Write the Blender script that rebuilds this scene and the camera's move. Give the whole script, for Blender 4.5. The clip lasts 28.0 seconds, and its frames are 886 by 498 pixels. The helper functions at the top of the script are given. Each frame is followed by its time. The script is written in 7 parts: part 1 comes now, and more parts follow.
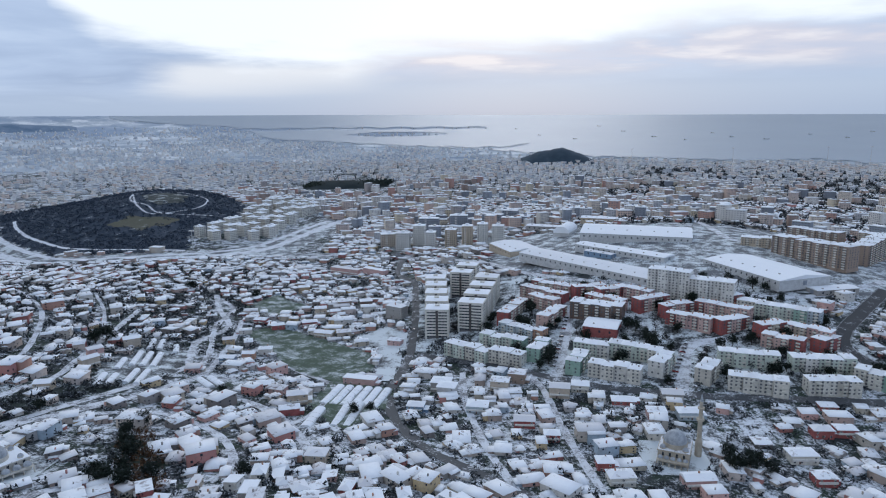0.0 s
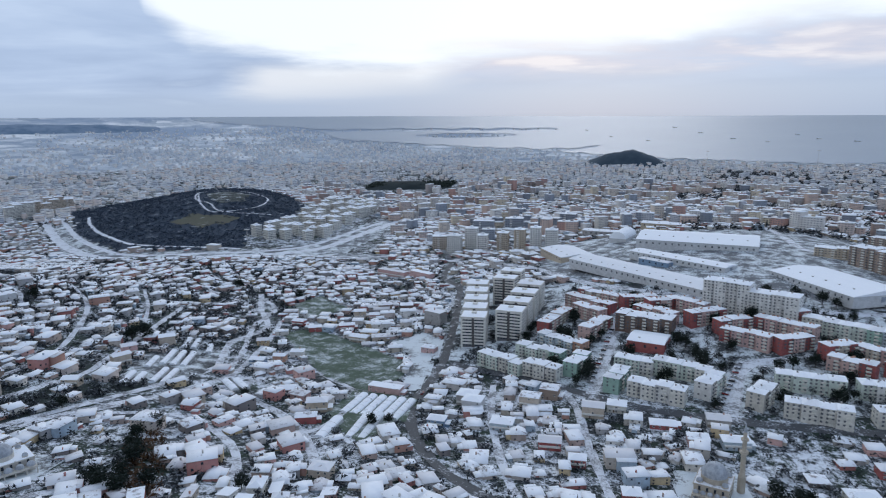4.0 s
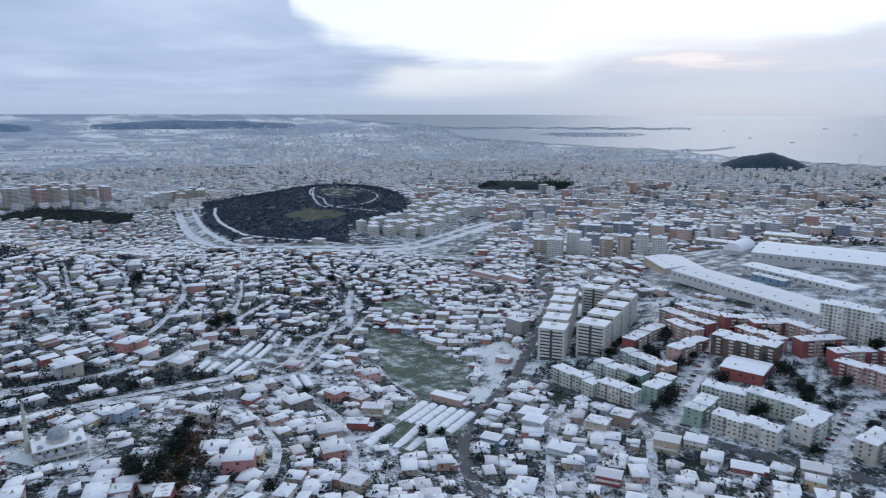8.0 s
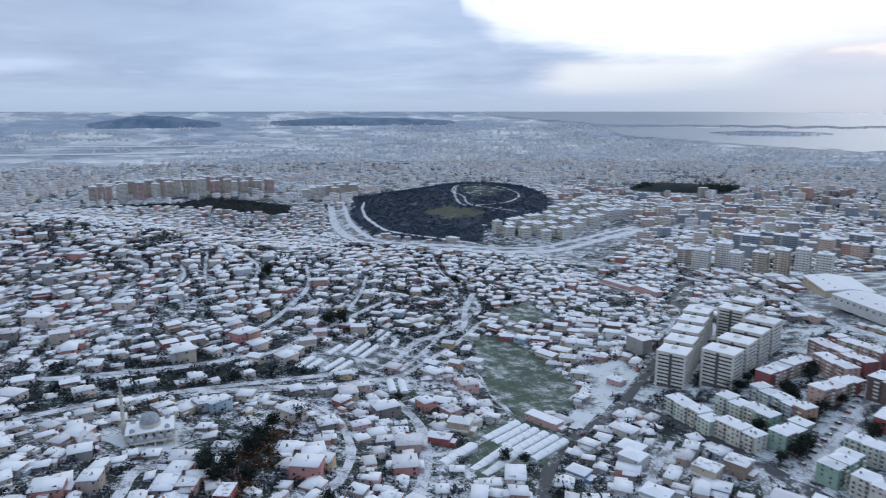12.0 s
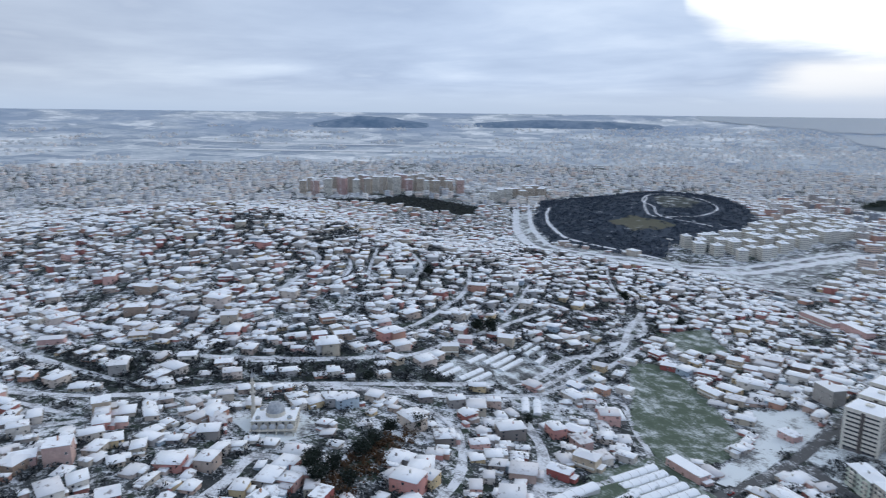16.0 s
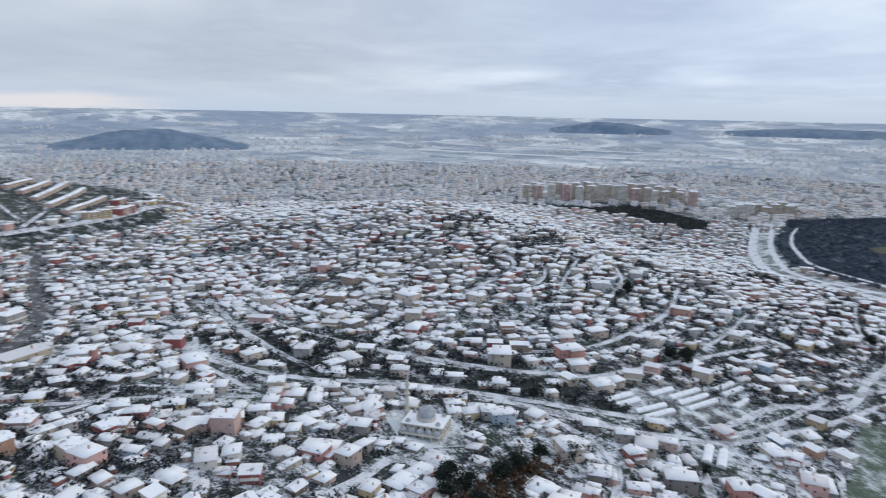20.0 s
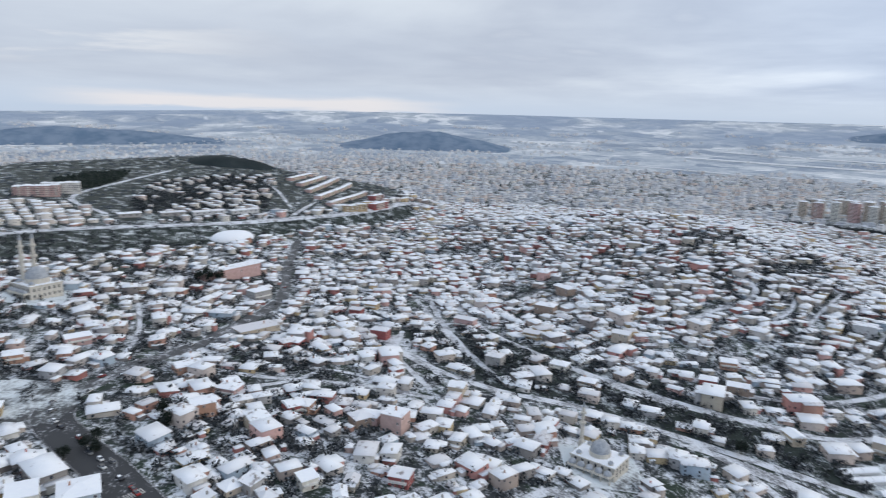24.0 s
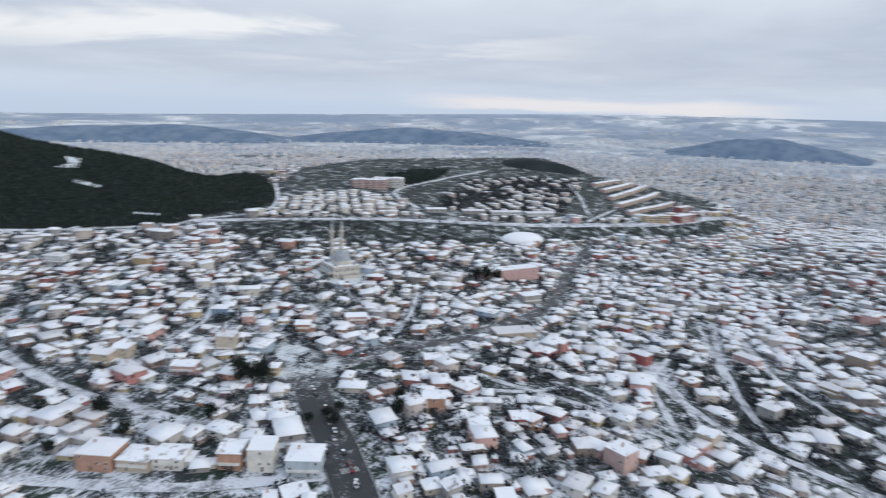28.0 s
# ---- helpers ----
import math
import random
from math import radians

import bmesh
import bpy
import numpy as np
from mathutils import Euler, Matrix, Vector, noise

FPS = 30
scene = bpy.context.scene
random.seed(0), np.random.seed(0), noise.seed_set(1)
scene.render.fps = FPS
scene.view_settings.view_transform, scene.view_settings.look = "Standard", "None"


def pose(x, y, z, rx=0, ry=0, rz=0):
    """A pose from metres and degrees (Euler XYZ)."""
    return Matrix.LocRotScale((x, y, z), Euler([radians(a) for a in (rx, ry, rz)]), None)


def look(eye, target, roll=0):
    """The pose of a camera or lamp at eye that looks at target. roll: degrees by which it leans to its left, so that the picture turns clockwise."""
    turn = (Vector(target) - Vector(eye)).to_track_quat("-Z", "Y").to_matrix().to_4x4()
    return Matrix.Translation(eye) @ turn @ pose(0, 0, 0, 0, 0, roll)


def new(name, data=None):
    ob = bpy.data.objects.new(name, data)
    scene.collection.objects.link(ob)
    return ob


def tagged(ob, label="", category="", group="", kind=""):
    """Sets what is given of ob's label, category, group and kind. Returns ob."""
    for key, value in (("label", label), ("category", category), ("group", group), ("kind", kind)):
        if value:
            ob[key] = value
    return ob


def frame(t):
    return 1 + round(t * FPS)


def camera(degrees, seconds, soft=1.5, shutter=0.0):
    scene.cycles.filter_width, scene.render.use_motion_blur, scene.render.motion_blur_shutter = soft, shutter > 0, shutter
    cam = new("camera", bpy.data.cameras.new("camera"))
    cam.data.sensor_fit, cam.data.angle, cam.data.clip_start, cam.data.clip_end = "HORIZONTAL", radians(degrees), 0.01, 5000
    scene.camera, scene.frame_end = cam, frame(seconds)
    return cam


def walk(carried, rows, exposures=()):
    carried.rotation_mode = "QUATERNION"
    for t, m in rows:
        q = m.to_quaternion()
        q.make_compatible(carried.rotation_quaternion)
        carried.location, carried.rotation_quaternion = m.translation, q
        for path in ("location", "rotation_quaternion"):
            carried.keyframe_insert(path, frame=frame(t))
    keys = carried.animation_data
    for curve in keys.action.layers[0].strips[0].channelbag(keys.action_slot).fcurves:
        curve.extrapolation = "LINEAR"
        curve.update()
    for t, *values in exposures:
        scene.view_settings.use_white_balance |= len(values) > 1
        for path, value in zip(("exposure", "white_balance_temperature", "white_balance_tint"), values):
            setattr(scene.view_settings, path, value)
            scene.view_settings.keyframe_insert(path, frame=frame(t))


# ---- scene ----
cam = camera(67.0, 28.0, soft=1.1, shutter=1.2)
PATH = [
    (0.0, (-0.00, -0.00, 165.00), (-0.00, 98.05, 145.37), -0.60),
    (0.5, (2.78, 2.43, 164.78), (1.93, 100.49, 145.20), -0.68),
    (1.0, (5.74, 5.15, 164.57), (3.88, 103.21, 145.04), -0.72),
    (1.5, (8.96, 8.04, 164.36), (6.02, 106.08, 144.88), -0.76),
    (2.0, (12.59, 11.09, 164.14), (8.33, 109.09, 144.71), -0.78),
    (2.5, (16.52, 14.30, 163.87), (10.86, 112.23, 144.48), -0.75),
    (4.5, (32.44, 29.33, 162.27), (19.75, 126.63, 142.98), -0.56),
    (5.0, (36.82, 33.25, 161.94), (21.82, 130.23, 142.70), -0.51),
    (5.5, (41.17, 37.08, 161.71), (23.91, 133.69, 142.49), -0.51),
    (6.0, (45.63, 40.76, 161.64), (26.06, 136.92, 142.42), -0.45),
    (6.5, (49.80, 44.38, 161.74), (28.03, 140.07, 142.50), -0.38),
    (7.0, (53.72, 48.13, 161.95), (29.65, 143.25, 142.67), -0.32),
    (7.5, (57.51, 52.29, 162.22), (31.23, 146.82, 142.91), -0.29),
    (8.0, (61.25, 56.88, 162.44), (32.52, 150.67, 143.03), -0.25),
    (8.5, (64.97, 61.73, 162.62), (33.79, 154.73, 143.14), -0.23),
    (9.0, (68.74, 66.49, 162.78), (34.97, 158.57, 143.25), -0.21),
    (9.5, (72.26, 71.13, 163.00), (35.91, 162.21, 143.41), -0.23),
    (10.0, (75.58, 75.78, 163.31), (36.43, 165.68, 143.69), -0.24),
    (10.5, (78.67, 80.61, 163.67), (36.83, 169.28, 144.01), -0.26),
    (11.0, (81.55, 85.52, 164.04), (36.89, 172.79, 144.32), -0.25),
    (11.5, (84.23, 90.56, 164.36), (36.93, 176.42, 144.60), -0.25),
    (12.0, (86.85, 95.82, 164.57), (36.68, 180.04, 144.80), -0.24),
    (12.5, (89.51, 101.16, 164.70), (36.55, 183.66, 144.97), -0.21),
    (14.5, (98.30, 121.70, 165.27), (34.08, 195.82, 145.77), 0.18),
    (15.0, (99.81, 126.96, 165.45), (32.61, 198.41, 145.95), 0.31),
    (15.5, (100.89, 132.31, 165.58), (30.90, 201.03, 146.12), 0.41),
    (16.0, (102.08, 137.71, 165.57), (29.16, 203.31, 146.11), 0.50),
    (16.5, (103.17, 143.04, 165.42), (27.63, 205.61, 145.98), 0.55),
    (17.0, (103.95, 148.32, 165.20), (25.76, 207.58, 145.84), 0.62),
    (17.5, (104.62, 153.49, 164.99), (24.06, 209.50, 145.68), 0.66),
    (18.0, (105.10, 158.93, 164.85), (22.13, 211.33, 145.63), 0.74),
    (18.5, (105.36, 164.49, 164.83), (20.24, 213.35, 145.66), 0.83),
    (19.0, (105.11, 169.84, 164.84), (17.86, 214.77, 145.68), 0.92),
    (19.5, (104.78, 175.29, 164.82), (15.54, 216.14, 145.65), 1.03),
    (20.0, (104.25, 180.79, 164.87), (13.14, 217.28, 145.72), 1.13),
    (20.5, (103.46, 186.16, 165.01), (10.77, 218.45, 145.87), 1.22),
    (21.0, (102.54, 191.41, 165.24), (8.38, 219.13, 146.11), 1.32),
    (21.5, (101.39, 196.59, 165.46), (6.05, 219.89, 146.29), 1.38),
    (23.5, (94.91, 218.42, 165.92), (-3.10, 222.64, 146.57), 1.52),
    (24.0, (92.65, 223.45, 166.18), (-5.45, 222.55, 146.78), 1.60),
    (24.5, (90.44, 228.28, 166.43), (-7.46, 222.24, 146.98), 1.65),
    (25.0, (87.84, 233.28, 166.77), (-9.58, 222.03, 147.23), 1.70),
    (25.5, (85.05, 238.23, 167.19), (-11.68, 222.19, 147.55), 1.76),
    (26.0, (81.91, 242.76, 167.63), (-13.83, 221.66, 147.89), 1.81),
    (26.5, (78.56, 247.00, 168.04), (-15.98, 221.14, 148.23), 1.84),
    (27.0, (74.87, 250.93, 168.35), (-17.52, 218.31, 148.34), 1.86),
    (27.5, (70.86, 254.64, 168.61), (-18.92, 215.45, 148.50), 1.88),
    (28.0, (66.74, 258.16, 168.78), (-19.71, 212.15, 148.54), 1.90),
]
walk(cam, [(t, look(eye, target, roll)) for t, eye, target, roll in PATH], [(0.0, 0.0, 5900, 10), (12.0, 0.09, 5920, 10), (17.0, 0.27, 6300, 10), (20.0, 0.30, 6550, 10), (24.0, 0.35, 6600, 10), (28.0, 0.36, 6580, 10)])

# ---- light ----
world = bpy.data.worlds.new("winter_sky")
scene.world = world
world.use_nodes = True
SUN_AZ, SUN_EL = -6.0, 14.0        # degrees left of north, degrees up


def world_nodes():
    nt = world.node_tree
    nt.nodes.clear()
    add = nt.nodes.new

    def link(a, b):
        nt.links.new(a, b)

    def m(op, a, b=None, c=None, clamp=False):
        n = add("ShaderNodeMath")
        n.operation, n.use_clamp = op, clamp
        for i, v in enumerate((a, b, c)):
            if v is None:
                continue
            if isinstance(v, (int, float)):
                n.inputs[i].default_value = v
            else:
                link(v, n.inputs[i])
        return n.outputs[0]

    def ramp(fac, stops):
        n = add("ShaderNodeValToRGB")
        e = n.color_ramp.elements
        while len(e) < len(stops):
            e.new(0.5)
        for el, (p, c) in zip(e, stops):
            el.position, el.color = p, (*c, 1)
        link(fac, n.inputs[0])
        return n.outputs[0]

    def mix(fac, a, b):
        n = add("ShaderNodeMix")
        n.data_type = "RGBA"
        link(fac, n.inputs[0]), link(a, n.inputs[6]), link(b, n.inputs[7])
        return n.outputs[2]

    co = add("ShaderNodeTexCoord").outputs["Generated"]
    sep = add("ShaderNodeSeparateXYZ")
    link(co, sep.inputs[0])
    x, y, z = sep.outputs
    # cloud layer seen from below: the direction laid onto a flat sheet
    lift = m("ADD", m("MAXIMUM", z, 0.0), 0.09)
    flat = add("ShaderNodeCombineXYZ")
    link(m("DIVIDE", x, lift), flat.inputs[0]), link(m("DIVIDE", y, lift), flat.inputs[1])
    n1 = add("ShaderNodeTexNoise")
    n1.inputs["Scale"].default_value, n1.inputs["Detail"].default_value, n1.inputs["Roughness"].default_value = 0.42, 7, 0.55
    n1.inputs["Distortion"].default_value = 0.5
    link(flat.outputs[0], n1.inputs["Vector"])
    n2 = add("ShaderNodeTexNoise")
    n2.inputs["Scale"].default_value, n2.inputs["Detail"].default_value = 1.3, 6
    link(flat.outputs[0], n2.inputs["Vector"])
    cl = m("ADD", m("MULTIPLY", n1.outputs[0], 0.7), m("MULTIPLY", n2.outputs[0], 0.3))
    # bearing (left of north) and height over the horizon, in degrees
    az = m("MULTIPLY", m("ARCTAN2", m("MULTIPLY", x, -1.0), y), 57.2958)
    el = m("MULTIPLY", m("ARCSINE", z), 57.2958)
    wob = m("MULTIPLY_ADD", cl, 9.0, -4.4)

    def curve(v, low, high, pts, scale):
        n = ramp(m("MULTIPLY_ADD", v, 1.0 / (high - low), -low / (high - low), clamp=True), [((p - low) / (high - low), (q / scale,) * 3) for p, q in pts])
        return m("MULTIPLY", n, scale)

    def soft(v, low, high):
        n = add("ShaderNodeMapRange")
        n.interpolation_type = "SMOOTHSTEP"
        link(v, n.inputs[0])
        n.inputs[1].default_value, n.inputs[2].default_value = low, high
        return n.outputs[0]

    def band(v, a, b, c, d):
        return m("MULTIPLY", soft(v, a, b), m("SUBTRACT", 1.0, soft(v, c, d)))

    # the cloud base: bluish towards the sea, greyer inland
    tone = soft(az, 45.0, 95.0)
    blue_c = ramp(m("MULTIPLY_ADD", cl, 1.0, 0.0), [(0.32, (0.60, 0.68, 0.80)), (0.48, (0.46, 0.545, 0.69)), (0.60, (0.385, 0.465, 0.61)), (0.72, (0.52, 0.60, 0.72))])
    grey_c = ramp(m("MULTIPLY_ADD", cl, 1.0, 0.0), [(0.32, (0.62, 0.68, 0.74)), (0.47, (0.50, 0.555, 0.635)), (0.60, (0.40, 0.45, 0.54)), (0.72, (0.54, 0.58, 0.65))])
    sky = mix(tone, blue_c, grey_c)
    # a darker, bluer layer low over the inland country
    veil = m("MULTIPLY", m("SUBTRACT", 1.0, soft(m("ADD", el, wob), 4.0, 11.0)), band(az, 62.0, 92.0, 150.0, 175.0))
    sky = mix(m("MULTIPLY", veil, 0.62), sky, ramp(cl, [(0.0, (0.40, 0.455, 0.56)), (1.0, (0.33, 0.385, 0.49))]))
    # paler puffs inland, higher up
    puff = m("MULTIPLY", m("MULTIPLY", band(el, 2.5, 5.0, 9.0, 15.0), soft(az, 98.0, 126.0)), soft(n1.outputs[0], 0.46, 0.58))
    sky = mix(m("MULTIPLY", puff, 0.6), sky, ramp(cl, [(0.0, (0.84, 0.84, 0.82)), (1.0, (0.78, 0.78, 0.78))]))
    # rosy clouds under the break, a cream strip beside them
    rose = m("MULTIPLY", m("MULTIPLY", band(el, 2.4, 4.2, 7.0, 9.0), band(az, -60.0, -32.0, 4.0, 10.0)), soft(n1.outputs[0], 0.34, 0.52))
    sky = mix(m("MULTIPLY", rose, 0.8), sky, ramp(n2.outputs[0], [(0.40, (0.62, 0.62, 0.69)), (0.52, (0.74, 0.69, 0.71)), (0.62, (0.92, 0.84, 0.80))]))
    cream = m("MULTIPLY", band(m("ADD", el, m("MULTIPLY", wob, 0.25)), 0.9, 2.0, 3.6, 5.0), band(m("ADD", az, wob), 3.0, 8.0, 20.0, 25.0))
    sky = mix(m("MULTIPLY", cream, 0.85), sky, ramp(cl, [(0.0, (0.86, 0.84, 0.82)), (1.0, (0.80, 0.80, 0.80))]))
    # the break itself
    bound = curve(az, -40.0, 40.0, [(-40, 7.4), (-30, 7.0), (-20, 6.8), (-13, 6.2), (-7, 5.4), (0, 5.2), (5, 4.5), (8, 3.8), (16, 4.0), (20, 4.8), (26, 5.8), (29, 8.5), (32, 18.0), (40, 20.0)], 20.0)
    gap = soft(m("ADD", m("SUBTRACT", el, bound), m("MULTIPLY", wob, -0.9)), -1.0, 1.7)
    gap = m("MULTIPLY", gap, m("MULTIPLY", m("SUBTRACT", 1.0, soft(el, 24.0, 45.0)), soft(az, -65.0, -30.0)))
    sky = mix(gap, sky, ramp(cl, [(0.0, (0.98, 0.99, 0.975)), (1.0, (0.96, 0.97, 0.96))]))
    # haze along the horizon, a warm strip far inland
    low = ramp(m("MULTIPLY_ADD", el, 0.05, 0.5, clamp=True), [(0.0, (0.30, 0.37, 0.47)), (0.5, (0.41, 0.49, 0.61)), (0.6, (0.475, 0.55, 0.66)), (0.8, (0.5, 0.57, 0.68))])
    over_sea = m("MULTIPLY_ADD", soft(az, 2.0, 20.0), 1.3, -1.3)     # the haze stands higher over the sea
    sky = mix(m("SUBTRACT", 1.0, soft(m("ADD", el, over_sea), 0.2, 3.2)), sky, low)
    glow = m("MULTIPLY", band(m("ADD", el, m("MULTIPLY", wob, 0.2)), 0.15, 0.45, 0.9, 1.6), band(m("ADD", az, wob), 88.0, 97.0, 114.0, 124.0))
    sky = mix(m("MULTIPLY", glow, 0.5), sky, ramp(cl, [(0.0, (0.80, 0.71, 0.65)), (1.0, (0.76, 0.70, 0.67))]))
    nish = add("ShaderNodeTexSky")
    nish.sky_type, nish.sun_disc = "NISHITA", False
    nish.sun_elevation, nish.sun_rotation = radians(SUN_EL), radians(-SUN_AZ)
    back = add("ShaderNodeBackground")
    back.inputs[1].default_value = 1.0
    link(sky, back.inputs[0])
    blue = add("ShaderNodeBackground")
    blue.inputs[1].default_value = 0.003
    link(nish.outputs[0], blue.inputs[0])
    both = add("ShaderNodeAddShader")
    link(back.outputs[0], both.inputs[0]), link(blue.outputs[0], both.inputs[1])
    link(both.outputs[0], add("ShaderNodeOutputWorld").inputs[0])


world_nodes()
sun = new("sun", bpy.data.lights.new("sun", "SUN"))
sun.data.energy, sun.data.angle, sun.data.color = 0.5, radians(25), (1.0, 0.93, 0.86)
sun.matrix_world = look((0, 0, 0), (math.sin(radians(SUN_AZ)), -math.cos(radians(SUN_AZ)), -math.tan(radians(SUN_EL + 14))))

# ---- materials ----


class Nodes:
    """A small shader writer."""

    def __init__(self, name, rough=0.8, metal=0.0):
        self.mat = bpy.data.materials.new(name)
        self.mat.use_nodes = True
        self.nt = self.mat.node_tree
        self.bsdf = self.nt.nodes["Principled BSDF"]
        self.bsdf.inputs["Roughness"].default_value, self.bsdf.inputs["Metallic"].default_value = rough, metal
        self.bsdf.inputs["Specular IOR Level"].default_value = 0.14
        self.pos = self.nt.nodes.new("ShaderNodeNewGeometry").outputs["Position"]

    def put(self, sock, v):
        if isinstance(v, (int, float)):
            sock.default_value = v
        elif isinstance(v, tuple):
            sock.default_value = (*v, 1)
        else:
            self.nt.links.new(v, sock)

    def noise(self, scale, detail=4, rough=0.55, at=None):
        n = self.nt.nodes.new("ShaderNodeTexNoise")
        n.inputs["Scale"].default_value, n.inputs["Detail"].default_value, n.inputs["Roughness"].default_value = scale, detail, rough
        self.nt.links.new(at or self.pos, n.inputs["Vector"])
        return n.outputs[0]

    def math(self, op, a, b=0.0, c=0.0, clamp=False):
        n = self.nt.nodes.new("ShaderNodeMath")
        n.operation, n.use_clamp = op, clamp
        for i, v in enumerate((a, b, c)):
            self.put(n.inputs[i], v)
        return n.outputs[0]

    def step(self, v, low, high):
        n = self.nt.nodes.new("ShaderNodeMapRange")
        n.interpolation_type = "SMOOTHSTEP"
        self.put(n.inputs[0], v)
        n.inputs[1].default_value, n.inputs[2].default_value = low, high
        return n.outputs[0]

    def mix(self, fac, a, b):
        n = self.nt.nodes.new("ShaderNodeMix")
        n.data_type = "RGBA"
        self.put(n.inputs[0], fac), self.put(n.inputs[6], a), self.put(n.inputs[7], b)
        return n.outputs[2]

    def ramp(self, fac, stops, hard=False):
        n = self.nt.nodes.new("ShaderNodeValToRGB")
        n.color_ramp.interpolation = "CONSTANT" if hard else "LINEAR"
        e = n.color_ramp.elements
        while len(e) < len(stops):
            e.new(0.5)
        for el, (p, c) in zip(e, stops):
            el.position, el.color = p, (*c, 1)
        self.put(n.inputs[0], fac)
        return n.outputs[0]

    def island(self):
        return self.nt.nodes.new("ShaderNodeNewGeometry").outputs["Random Per Island"]

    def chance(self):
        return self.nt.nodes.new("ShaderNodeObjectInfo").outputs["Random"]

    def bump(self, h, strength=0.4, dist=0.2):
        n = self.nt.nodes.new("ShaderNodeBump")
        n.inputs["Strength"].default_value, n.inputs["Distance"].default_value = strength, dist
        self.put(n.inputs["Height"], h)
        self.nt.links.new(n.outputs[0], self.bsdf.inputs["Normal"])

    def done(self, colour):
        self.put(self.bsdf.inputs["Base Color"], colour)
        return self.mat


def mat_ground():
    """Thin snow over dark soil, dead grass and weeds, in patches."""
    n = Nodes("snowy_ground", 0.85)
    a, b, c = n.noise(0.022, 4), n.noise(0.14, 5, 0.65), n.noise(0.55, 5, 0.75)
    s = n.math("ADD", n.math("MULTIPLY", a, 0.25), n.math("ADD", n.math("MULTIPLY", b, 0.38), n.math("MULTIPLY", c, 0.37)))
    soil = n.mix(n.step(n.noise(0.05, 5, 0.6), 0.42, 0.62), n.mix(n.noise(0.3, 4), (0.021, 0.027, 0.033), (0.058, 0.064, 0.068)), (0.030, 0.046, 0.034))
    snow = n.mix(n.noise(0.4, 4), (0.58, 0.62, 0.68), (0.78, 0.81, 0.85))
    n.bump(c, 0.5, 0.4)
    return n.done(n.mix(n.step(s, 0.472, 0.57), soil, snow))


def mat_snow(name, dirt=0.665, tile=(0.19, 0.155, 0.15)):
    """Snow on a roof; where it is thin the roof shows through."""
    n = Nodes(name, 0.75)
    a, b = n.noise(0.28, 5, 0.6), n.noise(1.6, 3, 0.6)
    own = n.math("FRACT", n.math("ADD", n.island(), n.chance()))
    s = n.math("ADD", n.math("ADD", n.math("MULTIPLY", a, 0.9), n.math("MULTIPLY", b, 0.10)), n.math("MULTIPLY", own, 0.15))
    snow = n.mix(n.noise(0.6, 4), (0.78, 0.82, 0.88), (0.89, 0.91, 0.94))
    thin = n.mix(n.math("MULTIPLY", n.step(n.math("FRACT", n.math("MULTIPLY", own, 7.3)), 0.62, 1.0), 0.34), snow, tuple(v * 1.6 for v in tile))
    n.bump(b, 0.22, 0.1)
    return n.done(n.mix(n.math("MULTIPLY", n.step(s, dirt, dirt + 0.13), 0.8), thin, tile))


PALETTE = [(0.420, 0.389, 0.350), (0.515, 0.493, 0.462), (0.356, 0.298, 0.266), (0.313, 0.303, 0.297),
           (0.434, 0.333, 0.296), (0.574, 0.565, 0.543), (0.398, 0.365, 0.307), (0.260, 0.249, 0.244),
           (0.481, 0.428, 0.385), (0.317, 0.131, 0.118), (0.355, 0.355, 0.361), (0.470, 0.444, 0.422),
           (0.187, 0.171, 0.166), (0.513, 0.450, 0.418), (0.405, 0.238, 0.188), (0.548, 0.527, 0.484), (0.55, 0.35, 0.32), (0.50, 0.40, 0.25), (0.44, 0.22, 0.20), (0.34, 0.42, 0.50)]



def mat_walls(name, colours, single=False):
    """Rendered walls, each house in its own colour, with stains and damp."""
    n = Nodes(name, 0.9)
    r = n.chance() if single else n.island()
    base = n.ramp(r, [(i / len(colours), c) for i, c in enumerate(colours)], True)
    a, b = n.noise(0.5, 5, 0.6), n.noise(3.0, 3)
    n.bump(b, 0.2, 0.03)
    return n.done(n.mix(n.math("MULTIPLY", n.step(a, 0.45, 0.75), 0.45), base, (0.20, 0.185, 0.17)))


def mat_plain(name, colour, rough=0.8, vary=0.3, scale=0.8, metal=0.0):
    n = Nodes(name, rough, metal)
    dark = tuple(v * (1 - vary) for v in colour)
    a = n.math("ADD", n.math("MULTIPLY", n.noise(scale, 5, 0.6), 0.7), n.math("MULTIPLY", n.noise(scale * 7, 3), 0.3))
    n.bump(a, 0.15, 0.05)
    return n.done(n.mix(n.step(a, 0.35, 0.65), dark, colour))


def mat_street(name, bare, low, high):
    """Road surface with snow left between the wheel tracks."""
    n = Nodes(name, 0.7)
    a = n.math("ADD", n.math("MULTIPLY", n.noise(0.10, 4), 0.5), n.math("MULTIPLY", n.noise(0.7, 5, 0.65), 0.5))
    n.bump(n.noise(2.0, 3), 0.3, 0.05)
    return n.done(n.mix(n.step(a, low, high), bare, (0.66, 0.69, 0.74)))


